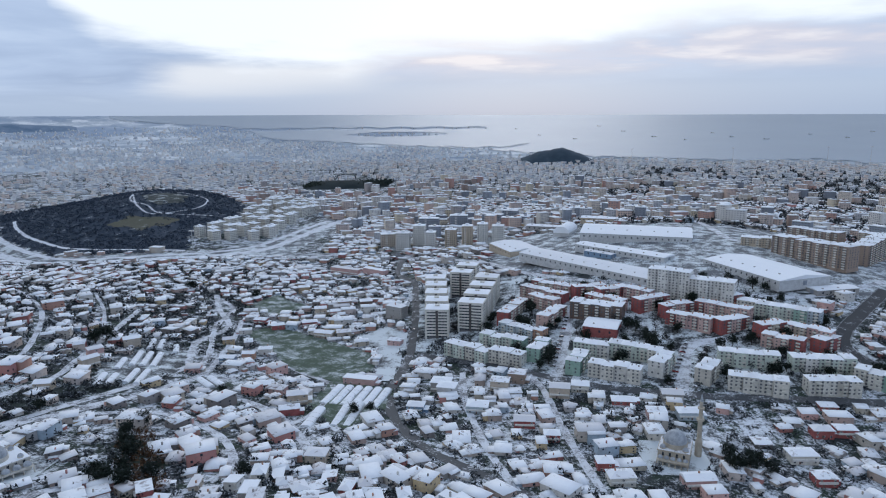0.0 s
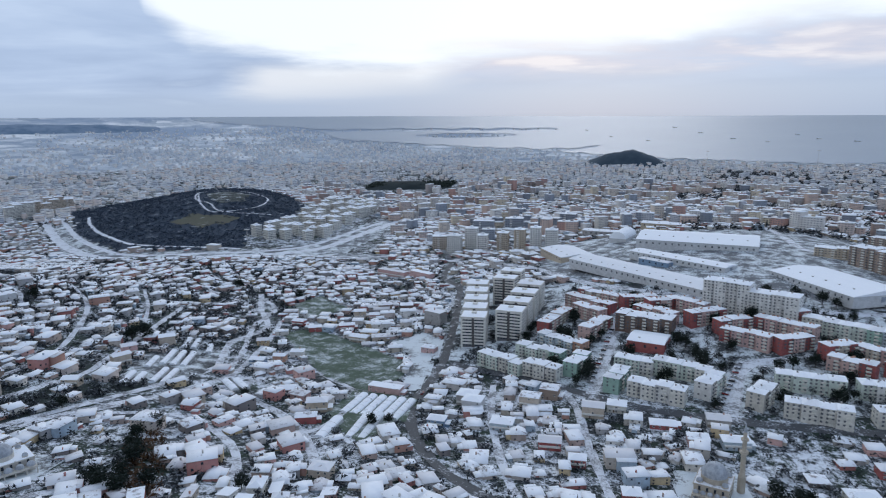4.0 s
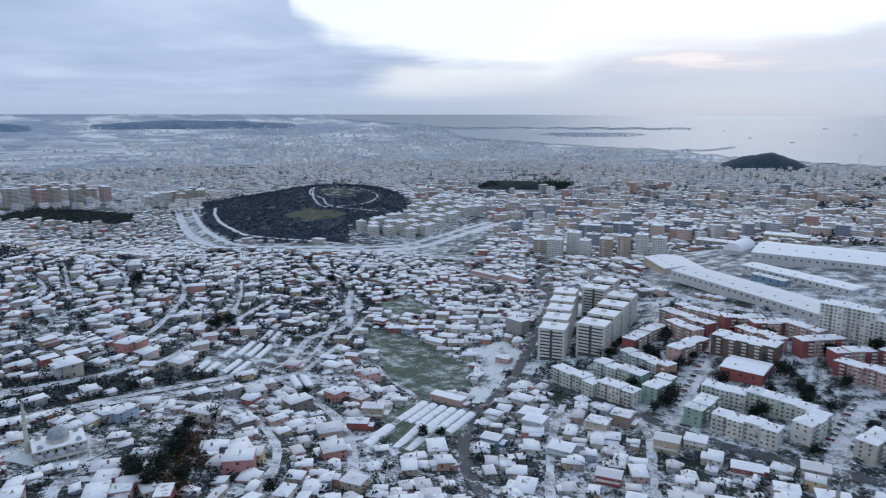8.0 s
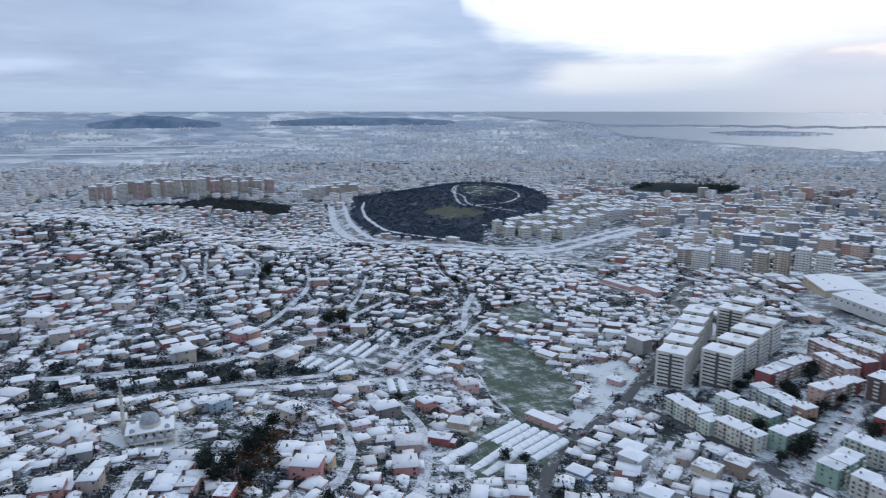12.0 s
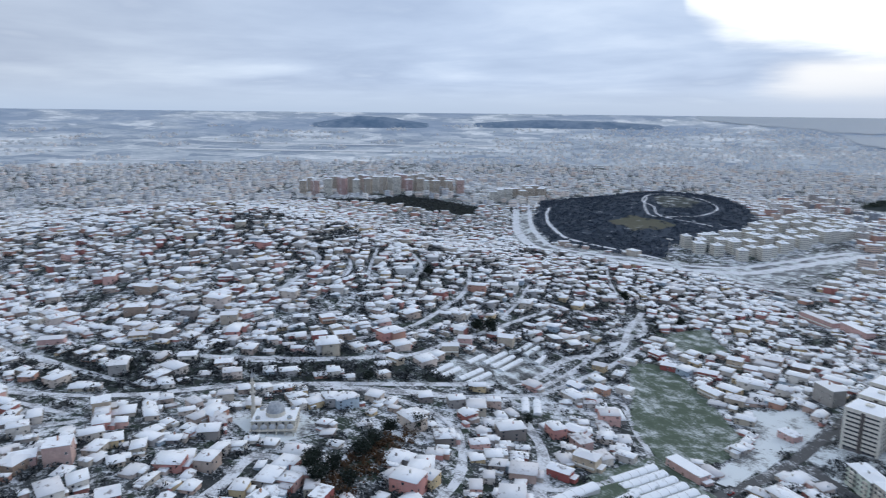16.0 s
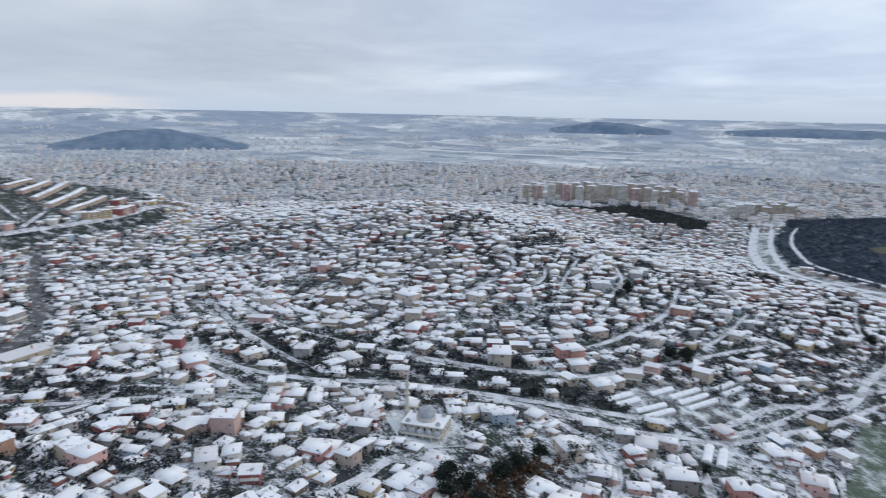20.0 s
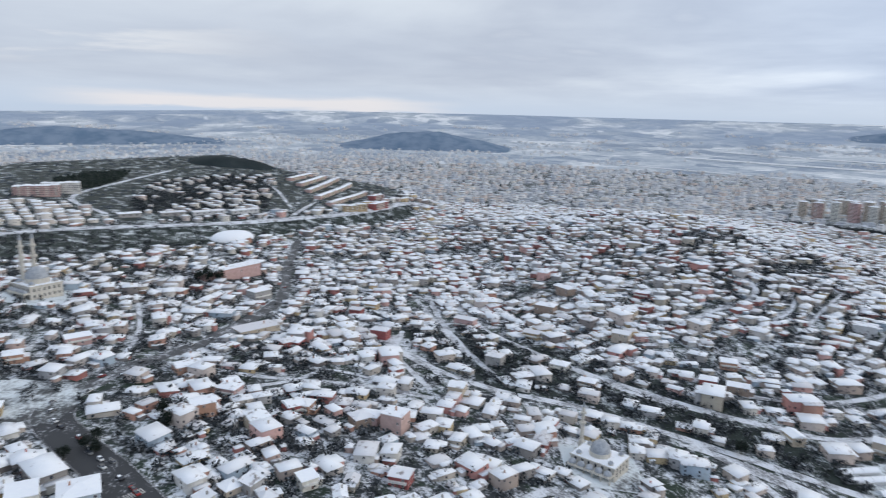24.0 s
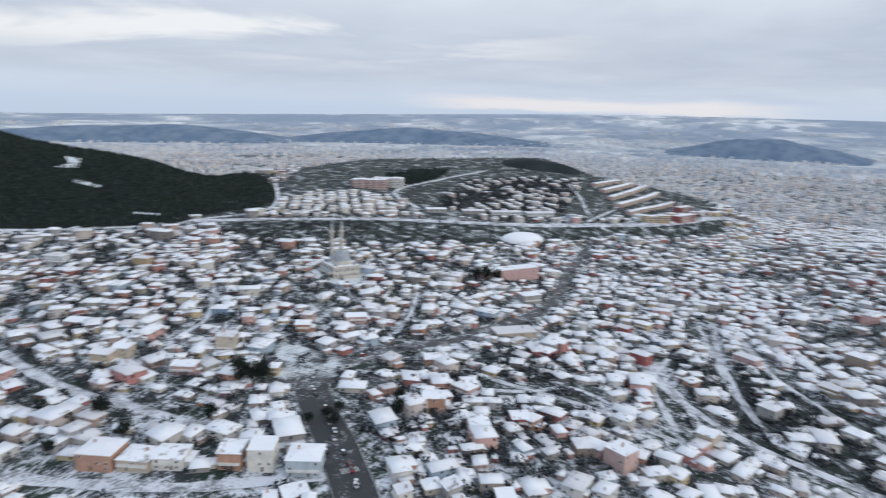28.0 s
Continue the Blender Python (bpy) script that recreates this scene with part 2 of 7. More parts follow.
def mat_leaf(name, dark, light, snow):
    """Foliage and twigs: each clump in its own tone, some dusted with snow."""
    n = Nodes(name, 0.9)
    c = n.mix(n.island(), dark, light)
    up = n.nt.nodes.new("ShaderNodeSeparateXYZ")
    n.nt.links.new(n.nt.nodes.new("ShaderNodeNewGeometry").outputs["Normal"], up.inputs[0])
    s = n.math("MULTIPLY", n.step(n.noise(0.5, 4), 0.5, 0.62), n.step(up.outputs[2], 0.2, 0.7))
    return n.done(n.mix(n.math("MULTIPLY", s, snow), c, (0.6, 0.64, 0.7)))


def mat_glass(name, colour=(0.03, 0.035, 0.045)):
    n = Nodes(name, 0.15)
    n.bsdf.inputs["Specular IOR Level"].default_value = 0.5
    return n.done(n.mix(n.noise(0.35, 2), colour, tuple(v * 2.2 for v in colour)))


M = {
    "ground": mat_ground(),
    "snow": mat_snow("snow_roof"),
    "snow_clean": mat_snow("deep_snow", 0.74, (0.3, 0.3, 0.31)),
    "walls": mat_walls("rendered_walls", PALETTE),
    "wall": mat_walls("rendered_wall", PALETTE, True),
    "blocks": mat_walls("pale_blocks", [(0.54, 0.51, 0.47), (0.62, 0.60, 0.58), (0.36, 0.33, 0.32), (0.52, 0.40, 0.34), (0.56, 0.49, 0.38), (0.25, 0.28, 0.33), (0.66, 0.64, 0.61), (0.42, 0.26, 0.22), (0.42, 0.43, 0.46), (0.60, 0.53, 0.46), (0.30, 0.23, 0.20), (0.50, 0.42, 0.38), (0.19, 0.21, 0.25)]),
    "glass": mat_glass("window_glass"),
    "asphalt": mat_street("wet_asphalt", (0.052, 0.055, 0.061), 0.55, 0.71),
    "highway": mat_street("snowy_highway", (0.30, 0.31, 0.33), 0.34, 0.50),
    "slush": mat_street("slushy_road", (0.085, 0.089, 0.096), 0.52, 0.66),
    "street": mat_street("snowy_street", (0.20, 0.205, 0.22), 0.39, 0.55),
    "scrub": mat_leaf("bare_scrub", (0.014, 0.018, 0.022), (0.060, 0.068, 0.074), 0.34),
    "conifer": mat_leaf("conifers", (0.008, 0.014, 0.012), (0.022, 0.032, 0.024), 0.06),
    "rust": mat_leaf("rusty_scrub", (0.045, 0.028, 0.018), (0.12, 0.068, 0.036), 0.1),
    "bark": mat_plain("bark", (0.05, 0.042, 0.036), 0.95),
    "metal": mat_plain("painted_metal", (0.5, 0.51, 0.52), 0.45, 0.2),
    "concrete": mat_plain("concrete", (0.40, 0.39, 0.37), 0.9),
}
WALL = {k: mat_plain("render_" + k, c, 0.9, 0.22, 0.35) for k, c in {
    "mint": (0.64, 0.71, 0.64), "cream": (0.72, 0.70, 0.64), "green": (0.33, 0.47, 0.40), "white": (0.76, 0.75, 0.72), "brown": (0.19, 0.14, 0.12),
    "rose": (0.60, 0.43, 0.39), "red": (0.37, 0.125, 0.12), "pastel": (0.50, 0.58, 0.64), "pale": (0.60, 0.61, 0.62), "grey": (0.40, 0.39, 0.38),
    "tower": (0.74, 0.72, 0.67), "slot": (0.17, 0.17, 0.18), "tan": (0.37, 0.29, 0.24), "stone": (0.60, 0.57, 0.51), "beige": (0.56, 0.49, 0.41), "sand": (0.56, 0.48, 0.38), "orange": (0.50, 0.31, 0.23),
    "sandstone": (0.50, 0.45, 0.37), "blue": (0.24, 0.34, 0.47), "dark": (0.13, 0.12, 0.12), "pink": (0.58, 0.40, 0.38), "ochre": (0.50, 0.39, 0.25), "slate": (0.30, 0.33, 0.38)}.items()}

# ---- ground ----
HILLS = [(-622, 1362, 58, 182), (-600, -520, 34, 140), (-525, -550, 20, 95), (-280, -770, 205, 200), (-930, -130, 34, 130), (-1150, 30, 78, 130)]
RELIEF = [
    [1, 9, 26, 22, 6, 1, 0, 0],
    [3, 30, 24, 35, 26, 8, 1, 0],
    [-7, 13, 9, 10, 21, 22, -2, 0],
    [2, 6, 0, 5, 18, 8, -13, -1],
    [14, 40, 32, 36, -12, -2, 17, 7],
    [5, 13, 7, 5, -5, 9, 25, 16],
    [5, -21, -17, 0, -3, -1, 23, 15],
    [19, -23, -7, 10, -4, 2, 9, 5],
]
CX, CY, EDGE = 30.0, 120.0, 4950.0


def ground_z(x, y):
    """Height of the land: a base, a soft relief grid, some hills, and the rise of the far country."""
    x, y = np.asarray(x, float), np.asarray(y, float)
    z = np.full(x.shape, -40.0)
    for j, line in enumerate(RELIEF):
        for i, h in enumerate(line):
            z = z + h * np.exp(-((x + 1150 - 235 * i) ** 2 + (y + 420 - 235 * j) ** 2) / (2 * 165.0 ** 2))
    for hx, hy, h, r in HILLS:
        z = z + h * np.exp(-((x - hx) ** 2 + (y - hy) ** 2) / (2.0 * r * r))
    # the plateau beyond the highway: along its edge, and out from it
    a, b = -0.795 * (x + 450) + 0.606 * (y + 315), -0.606 * (x + 450) - 0.795 * (y + 315)
    ua, level = np.clip(a / 730, 0, 1), [np.clip(q, 0, 1) for q in ((a + 60) / 160, (930 - a) / 220, (b + 10) / 60, (400 + 220 * np.clip(a / 350, 0, 1) - b) / 160)]
    w = 1.0
    for q in level:
        w = w * q * q * (3 - 2 * q)
    z = z + w * (46 - 28 * ua + np.clip(b, 0, 450) * (0.055 + 0.075 * ua) - z)
    u = np.clip((np.hypot(x - CX, y - CY) - 1700) / 3200, 0, 1.1)
    az = np.degrees(np.arctan2(-(x - CX), y - CY))
    s = np.clip((az - 95) / 55, 0, 1)
    rim = np.interp(az, [-40, -10, 10, 40, 85, 105, 118, 136, 151], [-8, 8, 26, 40, 44, 34, 23, 14, 0])
    v = np.clip((np.hypot(x - CX, y - CY) - 3500) / 1450, 0, 1)
    return z + 182 * u ** 1.6 * (1 - 0.42 * s * s * (3 - 2 * s)) + rim * v ** 1.5


def gz(x, y):
    return float(ground_z(x, y))


def mesh_from(name, verts, faces, mats, index=None, smooth=False):
    """A mesh from arrays; faces is a list of index tuples or an (n, 3|4) array."""
    me = bpy.data.meshes.new(name)
    verts = np.asarray(verts, np.float32)
    if isinstance(faces, np.ndarray):
        k = faces.shape[1]
        me.vertices.add(len(verts)), me.loops.add(faces.size), me.polygons.add(len(faces))
        me.vertices.foreach_set("co", verts.ravel())
        me.loops.foreach_set("vertex_index", faces.astype(np.int32).ravel())
        me.polygons.foreach_set("loop_start", np.arange(0, faces.size, k, dtype=np.int32))
        me.polygons.foreach_set("loop_total", np.full(len(faces), k, dtype=np.int32))
    else:
        me.from_pydata(verts.tolist(), [], faces)
    for m in mats:
        me.materials.append(m)
    if index is not None:
        me.polygons.foreach_set("material_index", np.asarray(index, np.int32))
    if smooth:
        me.polygons.foreach_set("use_smooth", np.ones(len(me.polygons), bool))
    me.update(calc_edges=True)
    me.validate()
    return me


def part(name, me, parent=None, label="", at=None):
    ob = new(name, me)
    if parent:
        ob.parent = parent
    if at is not None:
        ob.matrix_basis = at
    if label:
        tagged(ob, label)
    return ob


def polar_sheet(r, az):
    """Vertices and faces of a sheet over rings r and bearings az (radians)."""
    rr, aa = np.meshgrid(r, az, indexing="ij")
    x, y = CX - np.sin(aa) * rr, CY + np.cos(aa) * rr
    n, k = rr.shape
    i = np.arange(n * k).reshape(n, k)
    f = np.stack([i[:-1, :-1], i[1:, :-1], i[1:, 1:], i[:-1, 1:]], -1).reshape(-1, 4)
    return x.ravel(), y.ravel(), f, rr.ravel(), aa.ravel()


NEAR_EDGE = 2600.0
rings = np.concatenate([[0.5], np.geomspace(12, NEAR_EDGE, 150)])
gx, gy, gf, _, _ = polar_sheet(rings, np.linspace(0, 2 * np.pi, 433))
ground = tagged(new("ground", mesh_from("ground", np.stack([gx, gy, ground_z(gx, gy)], 1), gf, [M["ground"]], smooth=True)),
                "rolling ground with patchy thin snow over soil", "ground", kind="structure")

# ---- distance: far country, sea, hills ----


def mat_far():
    """The far plain: snow fields, suburbs and woods, with distance haze put into the colours."""
    n = Nodes("far_country", 0.95)
    cells = n.nt.nodes.new("ShaderNodeTexVoronoi")
    cells.inputs["Scale"].default_value = 0.009
    n.nt.links.new(n.pos, cells.inputs["Vector"])
    tone = n.nt.nodes.new("ShaderNodeSeparateColor")
    n.nt.links.new(cells.outputs["Color"], tone.inputs[0])
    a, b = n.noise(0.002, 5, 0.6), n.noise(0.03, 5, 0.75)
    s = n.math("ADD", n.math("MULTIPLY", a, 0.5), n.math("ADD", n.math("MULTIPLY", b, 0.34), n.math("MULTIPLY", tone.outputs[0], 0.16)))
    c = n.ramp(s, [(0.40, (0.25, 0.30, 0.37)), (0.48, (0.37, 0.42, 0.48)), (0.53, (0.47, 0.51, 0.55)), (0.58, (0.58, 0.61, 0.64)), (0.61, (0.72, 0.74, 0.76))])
    off = n.nt.nodes.new("ShaderNodeVectorMath")     # far heights: woods, with blue haze mixed into their colour
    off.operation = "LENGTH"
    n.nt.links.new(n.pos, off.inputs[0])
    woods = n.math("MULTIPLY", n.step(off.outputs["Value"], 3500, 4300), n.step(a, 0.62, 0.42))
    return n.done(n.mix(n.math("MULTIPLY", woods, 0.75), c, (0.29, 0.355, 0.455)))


def mat_water():
    n = Nodes("sea_water", 0.4)
    n.bsdf.inputs["IOR"].default_value = 1.33
    n.bsdf.inputs["Specular IOR Level"].default_value = 0.36
    n.bump(n.noise(0.05, 4), 0.25, 1.0)
    return n.done(n.mix(n.noise(0.002, 4), (0.14, 0.205, 0.295), (0.19, 0.26, 0.345)))


M["far"], M["water"] = mat_far(), mat_water()
far_rings = np.geomspace(NEAR_EDGE, EDGE, 44)
fx, fy, ff, _, _ = polar_sheet(far_rings, np.linspace(0, 2 * np.pi, 721))
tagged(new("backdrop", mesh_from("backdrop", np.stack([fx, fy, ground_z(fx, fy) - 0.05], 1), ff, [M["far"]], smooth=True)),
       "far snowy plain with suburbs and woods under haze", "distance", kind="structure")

COAST_AZ = [-60, -40, -34.3, -30, -23.9, -17.3, -12.6, -5.8, 0.7, 7.5, 15.0, 18.0, 22.7, 27.0]
COAST_R = [2750, 2700, 2609, 2703, 2610, 2672, 2723, 2906, 3130, 3342, 3654, 4300, 4484, 4750]


def is_sea(r, az):
    """Whether the sea lies at a distance and bearing (degrees, left positive)."""
    c = np.interp(az, COAST_AZ, COAST_R) + 25 * np.sin(az * 3.1) + 14 * np.sin(az * 11.0)
    sea = (r > c) & (az < 27) & (az > -75)
    spit = (np.abs(r - (4150 + 30 * np.sin(az * 2))) < 38) & (az > -3.5) & (az < 20)
    head = ((r - 3820) / 100) ** 2 + ((az - 4.2) / 4.2) ** 2 < 1
    mole = (np.abs(r - (3060 + 14 * (az + 3) ** 2)) < 16) & (az > -7) & (az < 0)
    islet = ((r - 3110) / 34) ** 2 + ((az + 3.5) / 0.8) ** 2 < 1
    return sea & ~spit & ~head & ~mole & ~islet


wx, wy, wf, wr, wa = polar_sheet(np.linspace(2500, EDGE - 10, 100), np.radians(np.linspace(-60, 28, 400)))
wmask = is_sea(wr, np.degrees(wa))
wf = wf[wmask[wf].all(1)]
tagged(new("sea", mesh_from("sea", np.stack([wx, wy, ground_z(wx, wy) + 2.0], 1), wf, [M["water"]], smooth=True)),
       "calm grey-blue sea reaching the horizon", "water", kind="structure")


def mat_hill(name, a, b):
    n = Nodes(name, 0.95)
    return n.done(n.mix(n.step(n.noise(0.012, 6, 0.65), 0.3, 0.7), a, b))


# Blue haze is mixed into both wood colours, more into the far one.
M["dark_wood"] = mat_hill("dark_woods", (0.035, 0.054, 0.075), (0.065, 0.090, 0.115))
M["hazed_wood"] = mat_hill("hazed_woods", (0.11, 0.17, 0.25), (0.21, 0.27, 0.35))


def far_hill(az, r, half, deep, height, label, seed, mat="hazed_wood"):
    """A wooded hill far off: bearing and distance of its middle, half width in degrees, depth and height in metres."""
    rg = random.Random(seed)
    u, v = np.linspace(-1, 1, 60), np.linspace(-1, 1, 16)
    uu, vv = np.meshgrid(u, v, indexing="ij")
    aa, rr = np.radians(az + uu * half), r + vv * deep
    x, y = CX - np.sin(aa) * rr, CY + np.cos(aa) * rr
    shape = np.clip(1 - np.abs(uu) ** 2, 0, 1) ** 0.95 * np.clip(1 - vv * vv, 0, 1)
    wob = 0.86 + 0.08 * np.sin(uu * 4 + rg.uniform(0, 6)) + 0.04 * np.sin(uu * 11 + rg.uniform(0, 6)) + 0.02 * np.sin(uu * 29 + vv * 9)
    z = ground_z(x, y) - 3 + height * shape * wob
    i = np.arange(uu.size).reshape(uu.shape)
    f = np.stack([i[:-1, :-1], i[1:, :-1], i[1:, 1:], i[:-1, 1:]], -1).reshape(-1, 4)
    me = mesh_from("far_hill", np.stack([x.ravel(), y.ravel(), z.ravel()], 1), f, [M[mat]], smooth=True)
    return tagged(new("far_hill", me), label, "hill", "far hills", "structure")


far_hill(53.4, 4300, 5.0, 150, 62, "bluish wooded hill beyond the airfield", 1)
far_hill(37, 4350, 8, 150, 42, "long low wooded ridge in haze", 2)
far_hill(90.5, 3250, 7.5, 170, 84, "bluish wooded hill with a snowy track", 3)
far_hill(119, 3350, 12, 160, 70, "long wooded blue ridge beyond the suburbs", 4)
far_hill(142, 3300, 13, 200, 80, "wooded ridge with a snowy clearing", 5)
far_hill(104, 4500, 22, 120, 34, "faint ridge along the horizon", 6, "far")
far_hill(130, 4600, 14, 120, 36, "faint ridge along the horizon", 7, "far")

M["near_wood"] = mat_hill("knoll_woods", (0.014, 0.022, 0.025), (0.032, 0.043, 0.046))
far_hill(9.7, 1880, 4.3, 75, 22, "dark wooded knoll inside the town", 21, "near_wood")
far_hill(104.6, 1275, 4.0, 55, 17, "dark wooded knoll above the terraces", 23, "near_wood")
far_hill(111.5, 2420, 3.2, 60, 34, "bluish wooded knoll farther off", 24, "hazed_wood")

# ---- streets ----
M["pavement"] = mat_street("slushy_kerb", (0.16, 0.165, 0.175), 0.48, 0.66)
LANES = []      # (x0, y0, x1, y1, half width), to keep houses off the streets


def smooth_line(pts, every=6.0):
    """A rounded line through the points (Catmull-Rom), about every so many metres."""
    p = [Vector(q) for q in pts]
    p = [p[0] * 2 - p[1]] + p + [p[-1] * 2 - p[-2]]
    out = []
    for a, b, c, d in zip(p, p[1:], p[2:], p[3:]):
        n = max(2, int((c - b).length / every))
        for k in range(n):
            t = k / n
            out.append(0.5 * ((2 * b) + (c - a) * t + (2 * a - 5 * b + 4 * c - d) * t * t + (3 * b - a - 3 * c + d) * t ** 3))
    out.append(p[-2])
    return np.array([(v.x, v.y) for v in out])


def ribbon(pts, width, lift, rough=False):
    d = np.gradient(pts, axis=0)
    d /= np.maximum(np.linalg.norm(d, axis=1, keepdims=True), 1e-6)
    nrm = np.stack([-d[:, 1], d[:, 0]], 1)
    v = []
    wave = 1 + 0.13 * np.sin(np.arange(len(pts)) * 0.9 + width)[:, None] + 0.07 * np.sin(np.arange(len(pts)) * 2.3)[:, None] if rough else 1.0
    for s in (-1, -0.35, 0.35, 1):
        q = pts + nrm * s * width / 2 * wave
        v.append(np.column_stack([q, ground_z(q[:, 0], q[:, 1]) + lift]))
    k = len(pts)
    i = np.arange(4 * k).reshape(4, k)
    f = np.stack([i[:-1, :-1], i[:-1, 1:], i[1:, 1:], i[1:, :-1]], -1).reshape(-1, 4)[:, ::-1]
    return np.concatenate(v), f


def road(kind, pts, width, lift=None):
    line = smooth_line(pts)
    for a, b in zip(line[:-1], line[1:]):
        LANES.append((a[0], a[1], b[0], b[1], width / 2 + (3.0 if kind == "asphalt" and width > 8 else 0.0)))
    lift = lift or (0.42 if kind == "asphalt" else 0.3) + 0.01 * (len(LANES) % 7)
    v, f = ribbon(line, width, lift, kind != "asphalt")
    text = {"asphalt": "wet dark asphalt road cleared of snow", "slush": "grey road with slush and wheel tracks", "highway": "broad carriageway under packed snow"}.get(kind, "narrow street under trodden snow")
    ob = tagged(new("street" if kind == "street" else "highway" if kind == "highway" else "road", mesh_from("road", v, f, [M[kind]], smooth=True)), text, "road", kind="structure")
    if kind == "asphalt" and width > 8:
        for s in (-1, 1):
            d = np.gradient(line, axis=0)
            d /= np.linalg.norm(d, axis=1, keepdims=True)
            side = line + np.stack([-d[:, 1], d[:, 0]], 1) * s * (width / 2 + 0.5)
            kv, kf = ribbon(side, 0.7, lift + 0.13, True)
            part("kerb", mesh_from("kerb", kv, kf, [M["pavement"]]), ob, "grey kerb with slush")
    return ob


road("slush", [(42, 301), (24, 319), (-5, 346), (-25, 381), (-37, 421), (-39, 458), (-30, 521), (-28, 577), (-28, 642), (-31, 720), (-35, 770), (-58, 827), (-57, 910), (-70, 989)], 7.2)
road("street", [(36, 307), (25, 353), (18, 398), (14, 442), (14, 487)], 5.1)
road("street", [(81, 312), (76, 357), (73, 398), (70, 448), (63, 474)], 5.1)
road("slush", [(-21, 535), (6, 516), (50, 490), (88, 461), (125, 443), (179, 430), (234, 424), (295, 418)], 8.5)
road("street", [(83, 468), (90, 496), (102, 538), (117, 599)], 9.3)
road("street", [(164, 434), (179, 473), (196, 506), (229, 514)], 10.2)
road("asphalt", [(421, 616), (362, 557), (324, 518), (311, 490), (319, 461)], 11)
road("street", [(-300, 990), (-220, 988), (-153, 990), (-81, 950), (-4, 885), (50, 815), (87, 741), (119, 700), (162, 663), (198, 638), (270, 600), (346, 595), (439, 644)], 8.4)
road("street", [(-254, 355), (-247, 374), (-231, 401), (-209, 432), (-187, 457), (-160, 487)], 5.1)
road("street", [(-348, 311), (-323, 332), (-305, 359), (-292, 393), (-283, 429)], 5.1)
road("street", [(-256, 362), (-234, 388), (-210, 427), (-197, 462), (-186, 490), (-188, 527), (-195, 597), (-205, 653)], 5.1)
road("street", [(-231, 385), (-203, 396), (-176, 397), (-152, 382), (-129, 359), (-115, 334), (-111, 315)], 5.1)
road("street", [(-162, 446), (-134, 429), (-111, 406), (-97, 385), (-80, 354), (-73, 336)], 6.8)
road("street", [(-97, 385), (-89, 400), (-84, 421), (-82, 467), (-116, 504), (-146, 536)], 4.2)
road("street", [(-566, 495), (-522, 510), (-482, 490), (-462, 457), (-440, 425)], 5.1)
road("street", [(-502, 540), (-457, 514), (-436, 489)], 3.4)
road("street", [(-519, 594), (-426, 512)], 3.4)
road("street", [(-493, 625), (-443, 597), (-407, 557)], 4.2)
road("street", [(-439, 667), (-370, 593), (-330, 512), (-316, 459), (-319, 417)], 4.2)
road("street", [(-375, 698), (-333, 632), (-306, 578)], 3.4)
road("street", [(-253, 732), (-225, 691), (-222, 626), (-202, 550), (-194, 503)], 5.1)
road("street", [(-419, 910), (-345, 815), (-301, 773)], 3.4)
road("street", [(-548, 204), (-446, 221), (-374, 239), (-330, 255)], 5.1)
road("street", [(-512, 231), (-431, 255), (-398, 274), (-359, 302), (-329, 333), (-307, 366), (-289, 403), (-277, 447), (-281, 484), (-292, 559), (-307, 653)], 5.4)
road("street", [(-420, 160), (-350, 200), (-306, 249), (-286, 306), (-252, 379), (-228, 434), (-206, 495), (-209, 522), (-221, 572), (-210, 626), (-240, 690), (-263, 751)], 6.2)
road("street", [(-421, 188), (-360, 188), (-319, 203), (-293, 215)], 4.2)
road("street", [(-288, 88), (-286, 114), (-289, 171), (-280, 217)], 5.1)
road("street", [(-176, 291), (-192, 276), (-176, 254), (-164, 236)], 6)
road("slush", [(-742, 32), (-634, 45), (-517, 69), (-465, 74), (-403, 69), (-329, 57), (-283, 40), (-245, 31), (-226, 29), (-206, 35)], 10)
road("asphalt", [(-216, 30), (-203, 36), (-184, 58), (-167, 80), (-153, 96), (-138, 113), (-118, 134)], 18, 0.5)
road("street", [(-147, -158), (-138, -110), (-134, -67), (-136, -37), (-140, 0), (-141, 16)], 6.8)
road("street", [(-73, -25), (-81, 1), (-102, 45), (-127, 76), (-147, 97)], 6.8)
road("street", [(-536, 193), (-457, 214), (-386, 233), (-345, 249), (-323, 259)], 4.2)
road("street", [(-434, 168), (-374, 188), (-352, 206), (-311, 223)], 4.2)
road("street", [(-257, 95), (-283, 130), (-310, 149), (-303, 176)], 4.2)
road("street", [(-303, -143), (-248, -91), (-219, -79)], 3.4)
road("street", [(-406, -16), (-338, 15), (-299, 25)], 3.4)
road("street", [(-200, -480), (-287, -409), (-328, -373), (-361, -346), (-401, -312), (-432, -309), (-504, -293), (-580, -328), (-680, -420)], 5.1)
road("street", [(-428, -305), (-521, -241), (-629, -180), (-736, -73), (-798, -17), (-960, 96), (-1090, 170), (-1230, 320)], 12)
road("highway", [(-120, 1500), (-170, 1380), (-201, 1289), (-253, 1110), (-278, 1040), (-330, 995), (-400, 968), (-470, 958), (-540, 962), (-605, 986), (-660, 1025), (-722, 1078), (-800, 1150), (-894, 1253), (-990, 1360)], 15)
road("highway", [(-222, 1290), (-276, 1115), (-302, 1052), (-345, 1014), (-410, 990), (-475, 982), (-540, 986), (-592, 1008), (-645, 1048), (-702, 1098), (-780, 1172), (-872, 1274), (-960, 1372)], 9)
road("highway", [(-860, 1330), (-816, 1265), (-752, 1190), (-690, 1133), (-621, 1077), (-560, 1048), (-500, 1031), (-399, 1016)], 6.0)
road("street", [(-634, 1371), (-622, 1330), (-600, 1290), (-560, 1262), (-526, 1222), (-480, 1214), (-420, 1222)], 3.4)
